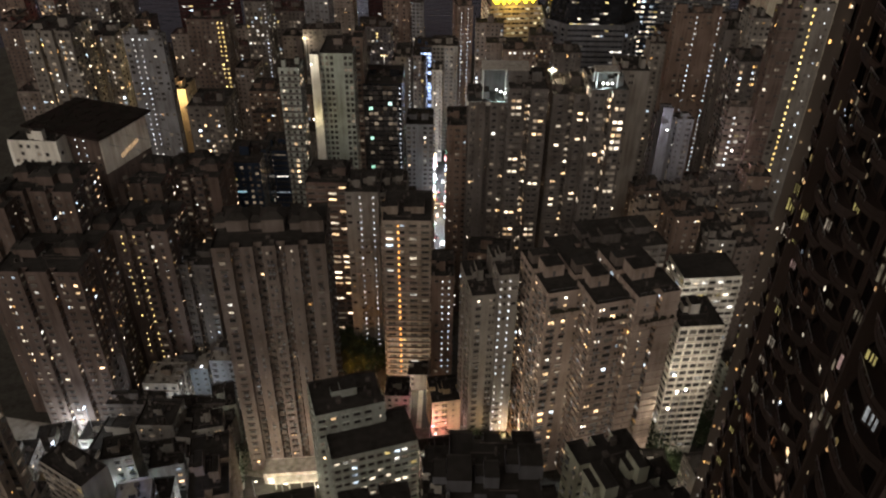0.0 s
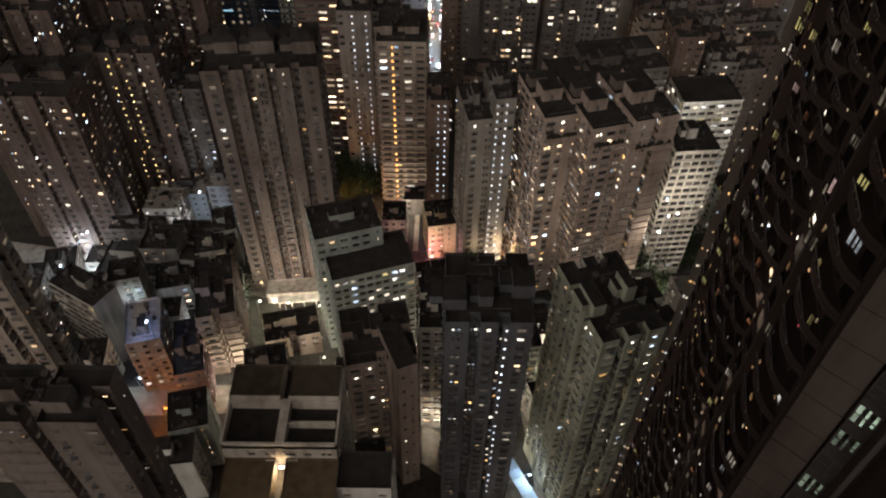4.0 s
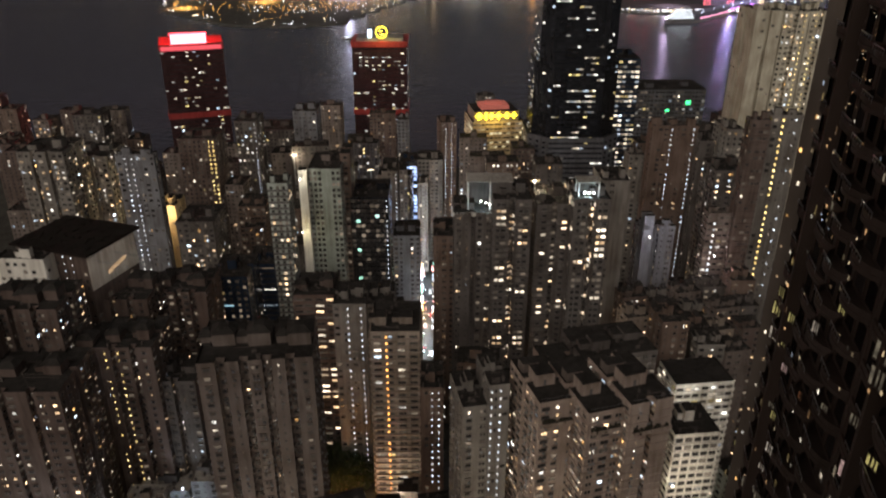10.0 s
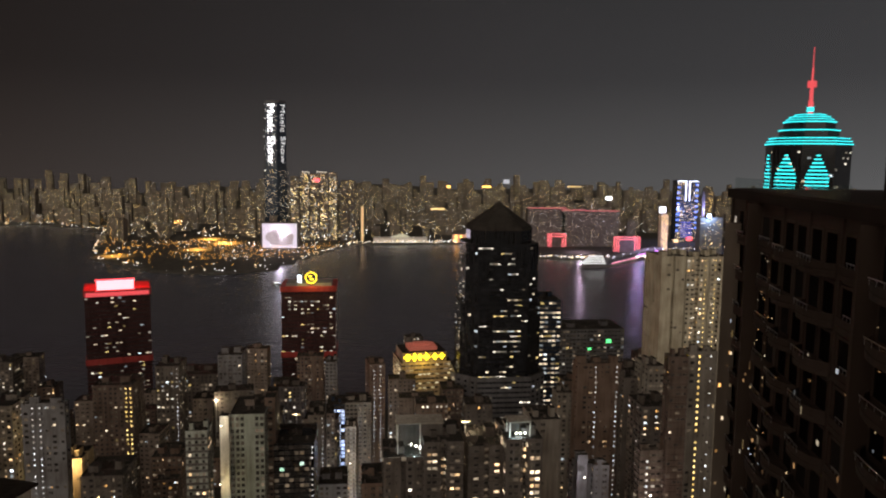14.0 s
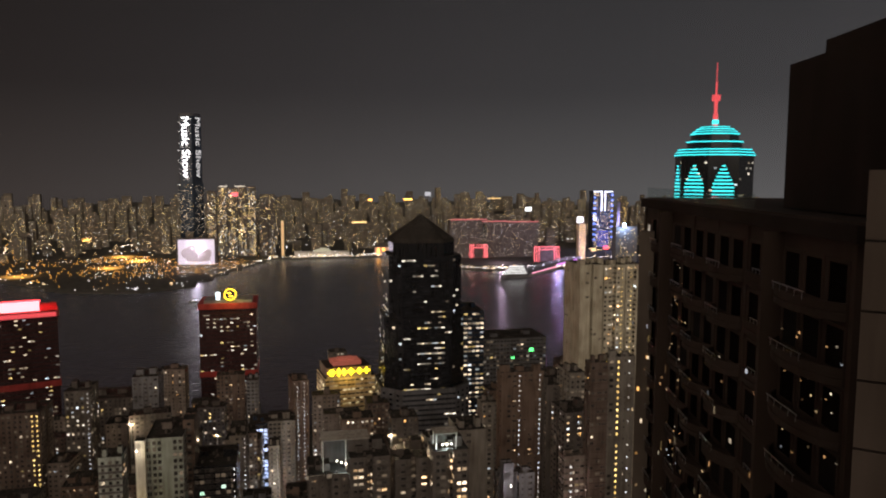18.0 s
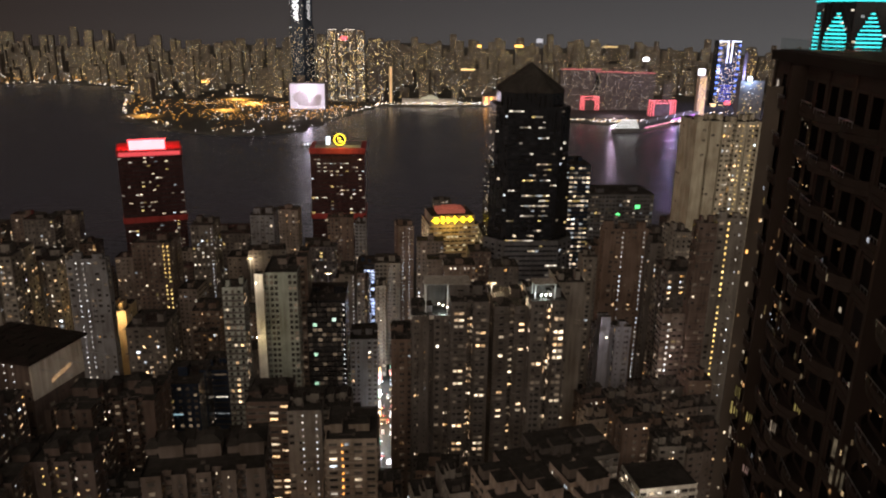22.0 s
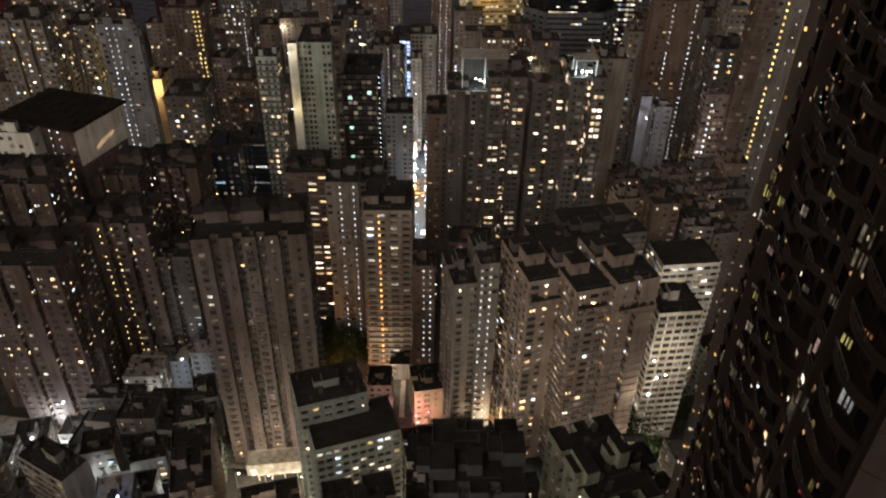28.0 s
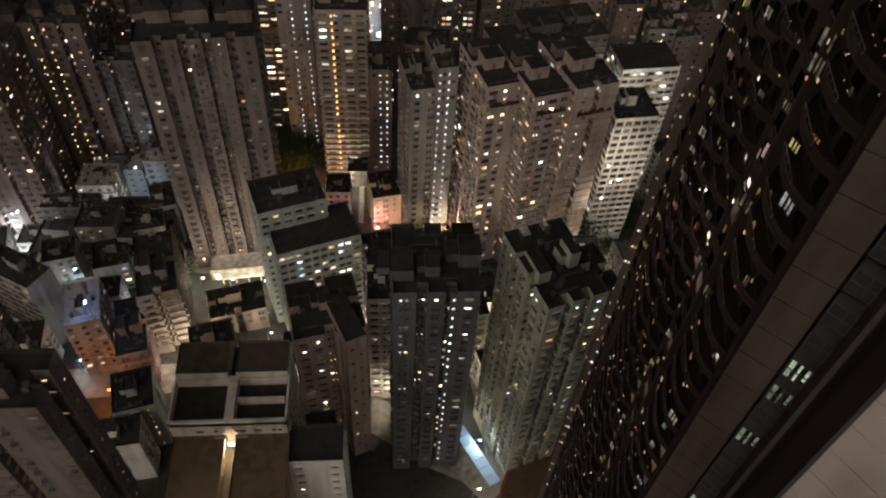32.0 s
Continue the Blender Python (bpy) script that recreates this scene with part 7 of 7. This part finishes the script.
for k in range(5):
    deck = part("deck", boxes("deck", [(42 + k * 1.5, 11, 9 + 4.2 * k, 58 - 6 * k, 18 - k, 2.2)], M["cool"]), ship)
    part("deck_lights", boxes("deck_lights", [(42 + k * 1.5, 11 - 0.2, 11.2 + 4.2 * k, 57 - 6 * k, 17.6 - k, 2.0)], deck_glow), deck, "lit deck windows")
part("funnel", boxes("funnel", [(56, 11, 29, 8, 6, 8)], M["cool"]), ship)
pier = tagged(new("pier_terminal"), "long ocean terminal pier with violet and pink lights", "building")
x0, y0, _ = (619.2, 1798.9, 2.0)
x1, y1, _ = (894.3, 2095.1, 2.0)
ang = math.degrees(math.atan2(y1 - y0, x1 - x0))
ln = math.hypot(x1 - x0, y1 - y0)
pier.matrix_world = pose(x0, y0, 0.5, 0, 0, ang)
part("deck", boxes("deck", [(ln / 2, 20, 0, ln, 44, 3)], M["concrete"]), pier)
part("hall", boxes("hall", [(ln / 2 + 6, 22, 3, ln - 14, 30, 14)], M["cool"]), pier)
part("light_line", boxes("light_line", [(ln * 0.72, 6.6, 10, ln * 0.4, 0.6, 1.8)], E_PURPLE), pier, "violet light line")
part("light_line", boxes("light_line", [(ln * 0.35, 6.4, 5, ln * 0.5, 0.6, 1.6)], plain("pink_pier_light", (0.4, 0.2, 0.3), 0.5, 0, (1.0, 0.35, 0.5), 1.6)), pier, "pink light line")
part("roof_lamps", boxes("roof_lamps", [(6 + i * ln / 46, 8 + 20 * ((i * 7) % 5) / 5, 5 + 12 * ((i * 3) % 4) / 3, 1.2, 1.2, 1.2) for i in range(45)], E_COLD), pier, kind="stuff")
part("quay_lamps", boxes("quay_lamps", [(ln - 4 - i * 5, -1, 3, 2, 2, 2.5) for i in range(5)], E_LAMP), pier, kind="stuff")
# boats
for (bx_, by_, _), sc in (((-182.4, 1563.4, 0.6), 1.0), ((-82.5, 1451.6, 0.6), 0.7)):
    bt = tagged(new("ferry"), "small ferry with cabin lights on dark water", "boat", "harbour boats")
    bt.matrix_world = pose(bx_, by_, 0.5, 0, 0, 12) @ Matrix.Diagonal((sc, sc, sc, 1))
    part("hull", prism("hull", [(0, 2), (4, 0), (22, 0), (26, 3), (22, 6), (4, 6), (0, 4)], -0.3, 2.2, M["dark"]), bt)
    cabin = part("cabin", boxes("cabin", [(13, 3, 2.2, 15, 4.4, 2.6)], M["white"]), bt)
    part("cabin_light", boxes("cabin_light", [(10, 0.6, 3.0, 2.5, 0.3, 1.2), (16, 0.6, 3.0, 2.0, 0.3, 1.2)], E_COLD), cabin, "cold cabin lights")

# ---- lamps of the far waterfront ----
r = random.Random(21)
def bulbs(name, label, spots, mat):
    t = tagged(new(name, boxes(name, spots, mat)), label, "lamps", kind="stuff")
    return t


warm, white, orange = [], [], []
for i in range(860):
    x = r.uniform(-1500, 1300) if i % 2 else r.uniform(-150, 900)
    if -700 < x < -150 and r.random() < 0.6:
        continue
    y = shore(x) + 6 + 30 * r.random() ** 2
    s = 0.5 + 1.3 * r.random() ** 2
    (warm if r.random() < 0.5 else white).append((x, y, 5 + r.uniform(0, 7), s, 2, s))
NESTS = [(-210, 2120, 70, 60), (-330, 2200, 90, 50), (-450, 2270, 120, 40), (-520, 2330, 110, 40), (-260, 2020, 60, 50), (-130, 2200, 50, 60), (-380, 2000, 60, 60)]
for i in range(1150):
    nx_, ny_, sx_, sy_ = r.choice(NESTS)
    x, y, s = r.gauss(nx_, sx_), r.gauss(ny_, sy_), 0.4 + 0.9 * r.random() ** 2
    if y > shore(x) + 8:
        (orange if r.random() < 0.85 else white).append((x, y, 6 + r.uniform(0, 6), s, 1.5, s * 0.9))
for i in range(110):
    x = r.uniform(-690, -130)
    y = shore(x) + 10 + (2320 - shore(x)) * r.random()
    (orange if r.random() < 0.6 else white).append((x, y, 6 + r.uniform(0, 6), 1.0, 1.2, 1.0))
for i in range(700):
    y = r.uniform(2350, 3300)
    x = r.uniform(-0.55, 0.6) * y
    if y > shore(x) + 30:
        (warm if r.random() < 0.6 else white).append((x, y, 8 + r.uniform(0, 30), 1.5, 2, 1.4))
for i in range(150):
    x = r.uniform(-1500, -520)
    y = shore(x) + 10 + 260 * r.random()
    orange.append((x, y, 6 + r.uniform(0, 14), 1.6, 2, 1.5))
bulbs("waterfront_lamps", "countless warm lamps along the far shore", warm, plain("far_warm_lamp", (0.5, 0.4, 0.2), 0.5, 0, (1.0, 0.72, 0.38), 4.6))
bulbs("waterfront_lamps", "countless white lamps along the far shore", white, plain("far_white_lamp", (0.5, 0.5, 0.5), 0.5, 0, (0.95, 0.97, 1.0), 4.6))
bulbs("park_lamps", "scattered orange lamps in the dark harbour park", orange, plain("far_orange_lamp", (0.5, 0.3, 0.1), 0.5, 0, (1.0, 0.45, 0.07), 2.2))
for (lx, ly, _), e in (((-408.5, 2332.6, 3.5), 60000), ((-478.8, 2454.6, 3.5), 40000), ((-739.2, 3117.7, 3.5), 90000), ((-429.1, 2719.9, 3.5), 60000), ((-459.0, 2163.2, 3.5), 30000), ((-844.8, 3135.5, 3.5), 90000), ((-639.3, 2023.0, 3.5), 20000)):
    lt = bpy.data.lights.new("park_light", "SPOT")
    lt.energy, lt.color, lt.shadow_soft_size, lt.spot_size, lt.spot_blend = e * 26.0, (1.0, 0.50, 0.11), 0.5, radians(150), 0.5
    new("park_light", lt).location = (lx, ly, 26)


# ---- lit lobby at the foot of the taupe tower ----
t = tagged(new("entrance_lobby"), "low entrance lobby with warm lit glass doors and a canopy", "building")
t.matrix_world = pose(-66.0, 176.0, ground_z(-52, 172), 0, 0, 6)
part("wall", prism("wall", [(5, -7), (31, -7), (31, -0.3), (5, -0.3)], 0, 5.6, M["bone"], M["concrete"], 0.4), t)
part("canopy", boxes("canopy", [(18, -8.6, 3.9, 18, 3.4, 0.35)], M["white"]), t)
door_glow = glow("lobby_light", [(0, (1.0, 0.74, 0.40)), (1, (1.0, 0.88, 0.64))], 0.5, 1.6, False, 1.0, 1.2)
for k in range(9):
    part("glass_door", boxes("glass_door", [(7.2 + 2.7 * k, -7.05, 0.3, 1.9, 0.1, 3.1)], door_glow), t, "warm lit glass door")
for k in range(5):
    part("post", boxes("post", [(9.4 + 4.3 * k, -10.0, 0, 0.3, 0.3, 3.9)], M["white"]), t)


# ---- cold lamps over the low houses ----
for (qx, qy, qz), e, c in (((-106.2, 215.2, 57.6), 9000, (0.58, 0.78, 1.0)), ((-101.7, 224.0, 55.6), 9000, (0.58, 0.78, 1.0)), ((-95.1, 220.3, 54.7), 5000, (0.50, 0.52, 1.0)), ((-123.6, 184.4, 67.9), 1800, (0.88, 0.95, 1.0)), ((-123.7, 163.5, 73.4), 1800, (0.88, 0.95, 1.0)), ((-86.1, 140.7, 81.6), 2200, (0.5, 0.7, 1.0)), ((-80.2, 126.7, 92.1), 1300, (0.30, 0.45, 1.0)), ((-134.1, 257.1, 43.5), 4000, (1.0, 0.95, 0.8))):
    t = tagged(new("roof_lamp"), "cold white lamp on a pole over a low roof", "lamp", "roof lamps")
    pole = part("pole", boxes("pole", [(qx, qy + 0.6, ground_z(qx, qy), 0.16, 0.16, qz - ground_z(qx, qy))], M["metal"]), t)
    part("head", boxes("head", [(qx, qy, qz - 0.1, 0.5, 1.0, 0.2)], E_COLD), pole, "glowing lamp head")
    lt = bpy.data.lights.new("roof_lamp_light", "POINT")
    lt.energy, lt.color, lt.shadow_soft_size = e, c, 0.14
    new("roof_lamp_light", lt).location = (qx, qy - 0.3, qz - 0.7)

# ---- glaring lamps by the white hotel block ----
for qx, qy, qz in ((76.3, 176.2, 87.7), (79.3, 177.1, 87.9), (73.5, 173.0, 83.4)):
    t = tagged(new("flood_mast"), "glaring warm white floodlight on a thin mast", "lamp", "floodlight masts")
    mast = part("mast", boxes("mast", [(qx, qy + 0.5, ground_z(qx, qy), 0.15, 0.15, qz - ground_z(qx, qy))], M["metal"]), t)
    part("head", boxes("head", [(qx, qy, qz - 0.2, 0.55, 0.3, 0.3)], E_LAMP), mast, "glaring lamp head")
    lt = bpy.data.lights.new("mast_light", "POINT")
    lt.energy, lt.color, lt.shadow_soft_size = 1300, (1.0, 0.88, 0.66), 0.14
    new("mast_light", lt).location = (qx, qy + 0.2, qz - 1.0)

# ---- trees ----
def tree(name, label, height, spread, seed, mat):
    rnd = random.Random(seed)
    root = tagged(new(name), label, "tree")
    bm = bmesh.new()
    def limb(a, c, r0, r1):
        d = Vector(c) - Vector(a)
        q = d.to_track_quat("Z", "Y").to_matrix().to_4x4()
        got = bmesh.ops.create_cone(bm, cap_ends=True, segments=7, radius1=r0, radius2=r1, depth=d.length)
        bmesh.ops.transform(bm, matrix=Matrix.Translation((Vector(a) + Vector(c)) / 2) @ q, verts=got["verts"])
    limb((0, 0, 0), (0.2, 0.1, height * 0.5), 0.35, 0.2)
    tips = []
    for i in range(6):
        a = i * 1.05 + rnd.uniform(-0.3, 0.3)
        c = (spread * 0.5 * math.cos(a), spread * 0.5 * math.sin(a), height * rnd.uniform(0.6, 0.85))
        limb((0.15, 0.08, height * rnd.uniform(0.3, 0.48)), c, 0.15, 0.05)
        tips.append(c)
    tips.append((0, 0, height * 0.9))
    me = bpy.data.meshes.new("trunk")
    bm.to_mesh(me), bm.free()
    me.materials.append(M["brown"])
    part("trunk", me, root)
    vs, qs = [], []
    for tx, ty, tz in tips:
        for _ in range(130):
            v = Vector((rnd.gauss(0, 1), rnd.gauss(0, 1), rnd.gauss(0, 0.8)))
            v = v.normalized() * rnd.uniform(0.5, 1.0) * spread * 0.36
            q = Euler((rnd.uniform(0, 6), rnd.uniform(0, 6), rnd.uniform(0, 6))).to_matrix()
            s = rnd.uniform(0.25, 0.55)
            k = len(vs)
            for cx_, cy_ in ((-s, 0), (0, -s * 0.5), (s, 0), (0, s * 0.5)):
                vs.append(tuple(q @ Vector((cx_, cy_, 0)) + v + Vector((tx, ty, tz))))
            qs.append((k, k + 1, k + 2, k + 3))
    part("crown", mesh_of("crown", vs, qs, [mat]), root)
    return root


leaf = plaster("dark_leaves", (0.035, 0.05, 0.022), 0.6, 0.5, 3.0)
protos = [tree("tree", "dark leafy broad tree among the buildings", h, s, 300 + i, leaf) for i, (h, s) in enumerate(((9, 8), (12, 10), (7, 6)))]
spots = [(-37 + r.uniform(-11, 13), 250 + r.uniform(-9, 26)) for _ in range(22)] + [(96 + r.uniform(-8, 10), 206 + r.uniform(-12, 18)) for _ in range(14)] + [(78 + r.uniform(-6, 10), 176 + r.uniform(-8, 10)) for _ in range(8)]
spots += [(8 + r.uniform(-4, 12), 186 + r.uniform(-6, 6)) for _ in range(6)] + [(-75 + r.uniform(-5, 5), 168 + r.uniform(-5, 8)) for _ in range(6)] + [(110 + r.uniform(-20, 60), 290 + r.uniform(-30, 50)) for _ in range(14)]
for i, (x, y) in enumerate(spots):
    m = pose(x, y, ground_z(x, y) - 0.2, 0, 0, r.uniform(0, 360)) @ Matrix.Diagonal((*[r.uniform(0.8, 1.3)] * 3, 1))
    if i < 3:
        protos[i].matrix_world = pose(x, y, ground_z(x, y) - 0.2)
    else:
        o = copy_thing(protos[i % 3], m)
        o.matrix_basis = m
        o["group"] = "street trees"


# ---- street lamps and lit street fronts ----
lamp_head = {}


def street_lamp(x, y, energy, colour, label, tall=8.0):
    z = ground_z(x, y)
    t = tagged(new("street_lamp"), label, "lamp", "street lamps")
    t.matrix_world = pose(x, y, z)
    part("pole", boxes("pole", [(0, 0, 0, 0.18, 0.18, tall)], M["metal"]), t)
    arm = part("arm", boxes("arm", [(0.6, 0, tall - 0.1, 1.4, 0.1, 0.1)], M["metal"]), t)
    key = tuple(colour)
    if key not in lamp_head:
        lamp_head[key] = plain("street_lamp_glow", (0.5, 0.5, 0.5), 0.5, 0, colour, 7.0)
    part("head", boxes("head", [(1.2, 0, tall - 0.35, 0.8, 0.34, 0.16)], lamp_head[key]), arm, "glowing lamp head")
    lt = bpy.data.lights.new("street_light", "POINT")
    lt.energy, lt.color, lt.shadow_soft_size = energy * (1.0 if y < 300 else 0.7), colour, 0.14
    new("street_light", lt).location = (x + 1.2, y, z + tall - 0.9)


LW, LO, LE, LC, LP, LV = (1.0, 0.86, 0.64), (1.0, 0.38, 0.06), (1.0, 0.26, 0.02), (0.82, 0.94, 1.0), (1.0, 0.2, 0.3), (0.55, 0.5, 1.0)
WHAT = {LW: "tall street lamp with warm light", LO: "tall street lamp with orange light", LE: "alley lamp with deep orange light", LC: "tall street lamp with cold white light", LP: "short post with a pink light", LV: "tall street lamp with violet light"}
for x, y, e, c in ((-143, 213, 9000, LC), (-128, 243, 9000, LC), (-119, 269, 9000, LC), (-104, 239, 9000, LV), (-62, 163, 2400, LW), (-41, 161, 3600, LW), (-52, 157, 3000, LW), (-40, 236, 2600, LO), (-101, 153, 2500, LC), (25, 183, 9000, LW), (-3, 192, 2500, LW), (33, 186, 7000, LO), (49, 167, 2500, LC), (-137, 192, 7000, LC), (-128, 252, 9000, LC), (-112, 262, 6000, LC), (-52, 162, 2600, LW),
                   (-17, 230, 4500, LW), (-34, 232, 1800, LO), (-46, 238, 1500, LO), (-4, 197, 2200, LP), (10, 184, 7000, LW), (25, 185, 3500, LO), (103, 228, 16000, LW), (88, 196, 14000, LW),
                   (74, 168, 8000, LW), (-78.5, 113, 1700, LE), (-90, 125, 700, LC), (-36, 135, 1800, LW), (-6, 150, 5000, LW), (2, 108, 1200, LW), (-22, 176, 5000, LW), (-92, 136, 1300, LC), (-112, 150, 1300, LC), (-100, 172, 1800, LC), (-125, 175, 2400, LC), (-78, 150, 1500, LC), (-98, 200, 8000, LC), (-150, 230, 9000, LC), (-60, 128, 5000, LW), (-40, 112, 5000, LW), (-30, 104, 4000, LW), (18, 104, 1500, LW), (12, 140, 5000, LW), (-8, 150, 6000, LW), (24, 91, 700, LC), (1, 118, 3500, LW), *[(-6.2, 336 + 20 * i, 15000, (LC, LW, LC, LC, LW, LO, LC, LC)[i]) for i in range(8)],
                   (-60, 330, 9000, LW), (60, 326, 9000, LW), (-110, 330, 9000, LW), (130, 300, 9000, LC), (-100, 435, 12000, LW), (90, 435, 12000, LC), (-160, 437, 12000, LW), (-60, 604, 20000, LW), (80, 604, 20000, LW), (-150, 604, 20000, LW), (180, 604, 20000, LC),
                   # (24, 62), (19, 46), (22, 76): unseen lamps added to brighten the neighbour's lower floors
                   (33, 130, 6000, LW), (24, 62, 700, LW), (19, 46, 700, LW), (22, 76, 500, LW), (-26, 120, 5000, LW), (-178, 300, 9000, LW)):
    street_lamp(x, y, e, c, WHAT[c])
colours = [(1.0, 0.25, 0.2), (1.0, 0.85, 0.6), (0.8, 0.9, 1.0), (1.0, 0.55, 0.15), (0.95, 0.9, 1.0), (0.3, 0.9, 0.6)]
sign_mats = [plain("shop_sign_light", (0.4, 0.4, 0.4), 0.5, 0, c, 3.0) for c in colours]
for i in range(44):
    y = 338 + 3.6 * i
    x = -2.6 + (4.6 if i % 2 else -4.6) * r.uniform(0.8, 1.0)
    t = tagged(new("shop_sign"), "glowing upright shop sign over a street", "sign", "street signs")
    h = r.uniform(1.5, 4.5)
    part("panel", boxes("panel", [(x, y, ground_z(x, y) + 4 + r.uniform(0, 8), r.uniform(0.8, 2.2), 0.4, h)], r.choice(sign_mats)), t)
    part("bracket", boxes("bracket", [(x + (1.8 if i % 2 else -1.8), y, ground_z(x, y) + 6, 2.6, 0.2, 0.2)], M["metal"]), t)

# lit shop fronts along the bright street
shop_lights = [plain("shop_front_light", (0.5, 0.5, 0.5), 0.5, 0, c, e) for c, e in (((1.0, 0.93, 0.86), 2.2), ((0.82, 0.90, 1.0), 2.6), ((1.0, 0.78, 0.62), 1.8), ((1.0, 0.84, 0.90), 2.0))]
for i in range(36):
    side = 1 if i % 2 else -1
    y = 336 + 4.3 * i
    x = -2.6 + side * 5.9
    z = ground_z(x, y)
    t = tagged(new("street_shop"), "small shop with a bright lit front and awning", "shop", "street shops")
    part("wall", boxes("wall", [(x + side * 0.9, y, z - 0.3, 1.4, 7.6, 5.2 + 2.0 * r.random())], M["concrete"]), t)
    part("display_window", boxes("display_window", [(x + side * 0.15, y, z + 0.5, 0.2, 6.4, 2.7)], r.choice(shop_lights)), t, "bright shop window")
    part("fascia", boxes("fascia", [(x - side * 0.05, y, z + 3.5, 0.3, 6.6, 0.9)], r.choice(sign_mats + shop_lights)), t, "glowing fascia board")
    part("awning", boxes("awning", [(x - side * 0.5, y, z + 3.3, 1.2, 6.6, 0.12)], M["dark"]), t)


# cars and vans in the bright street
def car(x, y, heading, paint, label):
    z = ground_z(x, y) + 0.28
    t = tagged(new("car"), label, "car", "street cars")
    t.matrix_world = pose(x, y, z, 0, 0, heading)
    bm = bmesh.new()
    for w2, l2, z0, z1, top in ((0.88, 2.2, 0.32, 0.92, 0.97), (0.80, 1.25, 0.92, 1.45, 0.74)):
        lo = [bm.verts.new((sx * w2, sy * l2, z0)) for sx, sy in ((-1, -1), (1, -1), (1, 1), (-1, 1))]
        hi = [bm.verts.new((sx * w2 * (0.96 if top > 0.9 else 0.86), sy * l2 * top, z1)) for sx, sy in ((-1, -1), (1, -1), (1, 1), (-1, 1))]
        for k in range(4):
            bm.faces.new((lo[k], lo[(k + 1) % 4], hi[(k + 1) % 4], hi[k]))
        bm.faces.new(hi), bm.faces.new(lo[::-1])
    me = bpy.data.meshes.new("body")
    bm.to_mesh(me), bm.free()
    me.materials.append(paint)
    part("body", me, t)
    part("windscreen", boxes("windscreen", [(0, 1.18, 0.95, 1.3, 0.1, 0.42)], M["pane"]), t)
    for sx in (-1, 1):
        for sy in (-1, 1):
            bm = bmesh.new()
            bmesh.ops.create_cone(bm, cap_ends=True, segments=14, radius1=0.32, radius2=0.32, depth=0.2, matrix=Matrix.Translation((sx * 0.85, sy * 1.35, 0.32)) @ Matrix.Rotation(math.pi / 2, 4, "Y"))
            me = bpy.data.meshes.new("wheel")
            bm.to_mesh(me), bm.free()
            me.materials.append(M["black"])
            part("wheel", me, t)
        part("headlight", boxes("headlight", [(sx * 0.62, 2.2, 0.62, 0.32, 0.08, 0.18)], E_LAMP), t, "white headlight")
        part("tail_light", boxes("tail_light", [(sx * 0.62, -2.2, 0.66, 0.42, 0.08, 0.22)], E_RED), t, "red tail light")


taxi_red, van_white, dark_car = plain("red_taxi_paint", (0.42, 0.03, 0.03), 0.35), plain("white_van_paint", (0.7, 0.7, 0.68), 0.35), plain("dark_car_paint", (0.05, 0.05, 0.06), 0.3)
for k, (x, y, a) in enumerate(((-4.3, 372, 0), (-4.2, 392, 0), (-1.0, 384, 180), (-4.2, 418, 0), (-1.0, 432, 180), (-4.3, 441, 0), (-4.2, 452, 0), (-1.0, 466, 180))):
    paint, words = ((taxi_red, "red taxi in a bright narrow street"), (van_white, "small white car in a bright narrow street"), (dark_car, "dark car in a bright narrow street"))[(k * 2 + k // 3) % 3]
    car(x, y, a, paint, words)
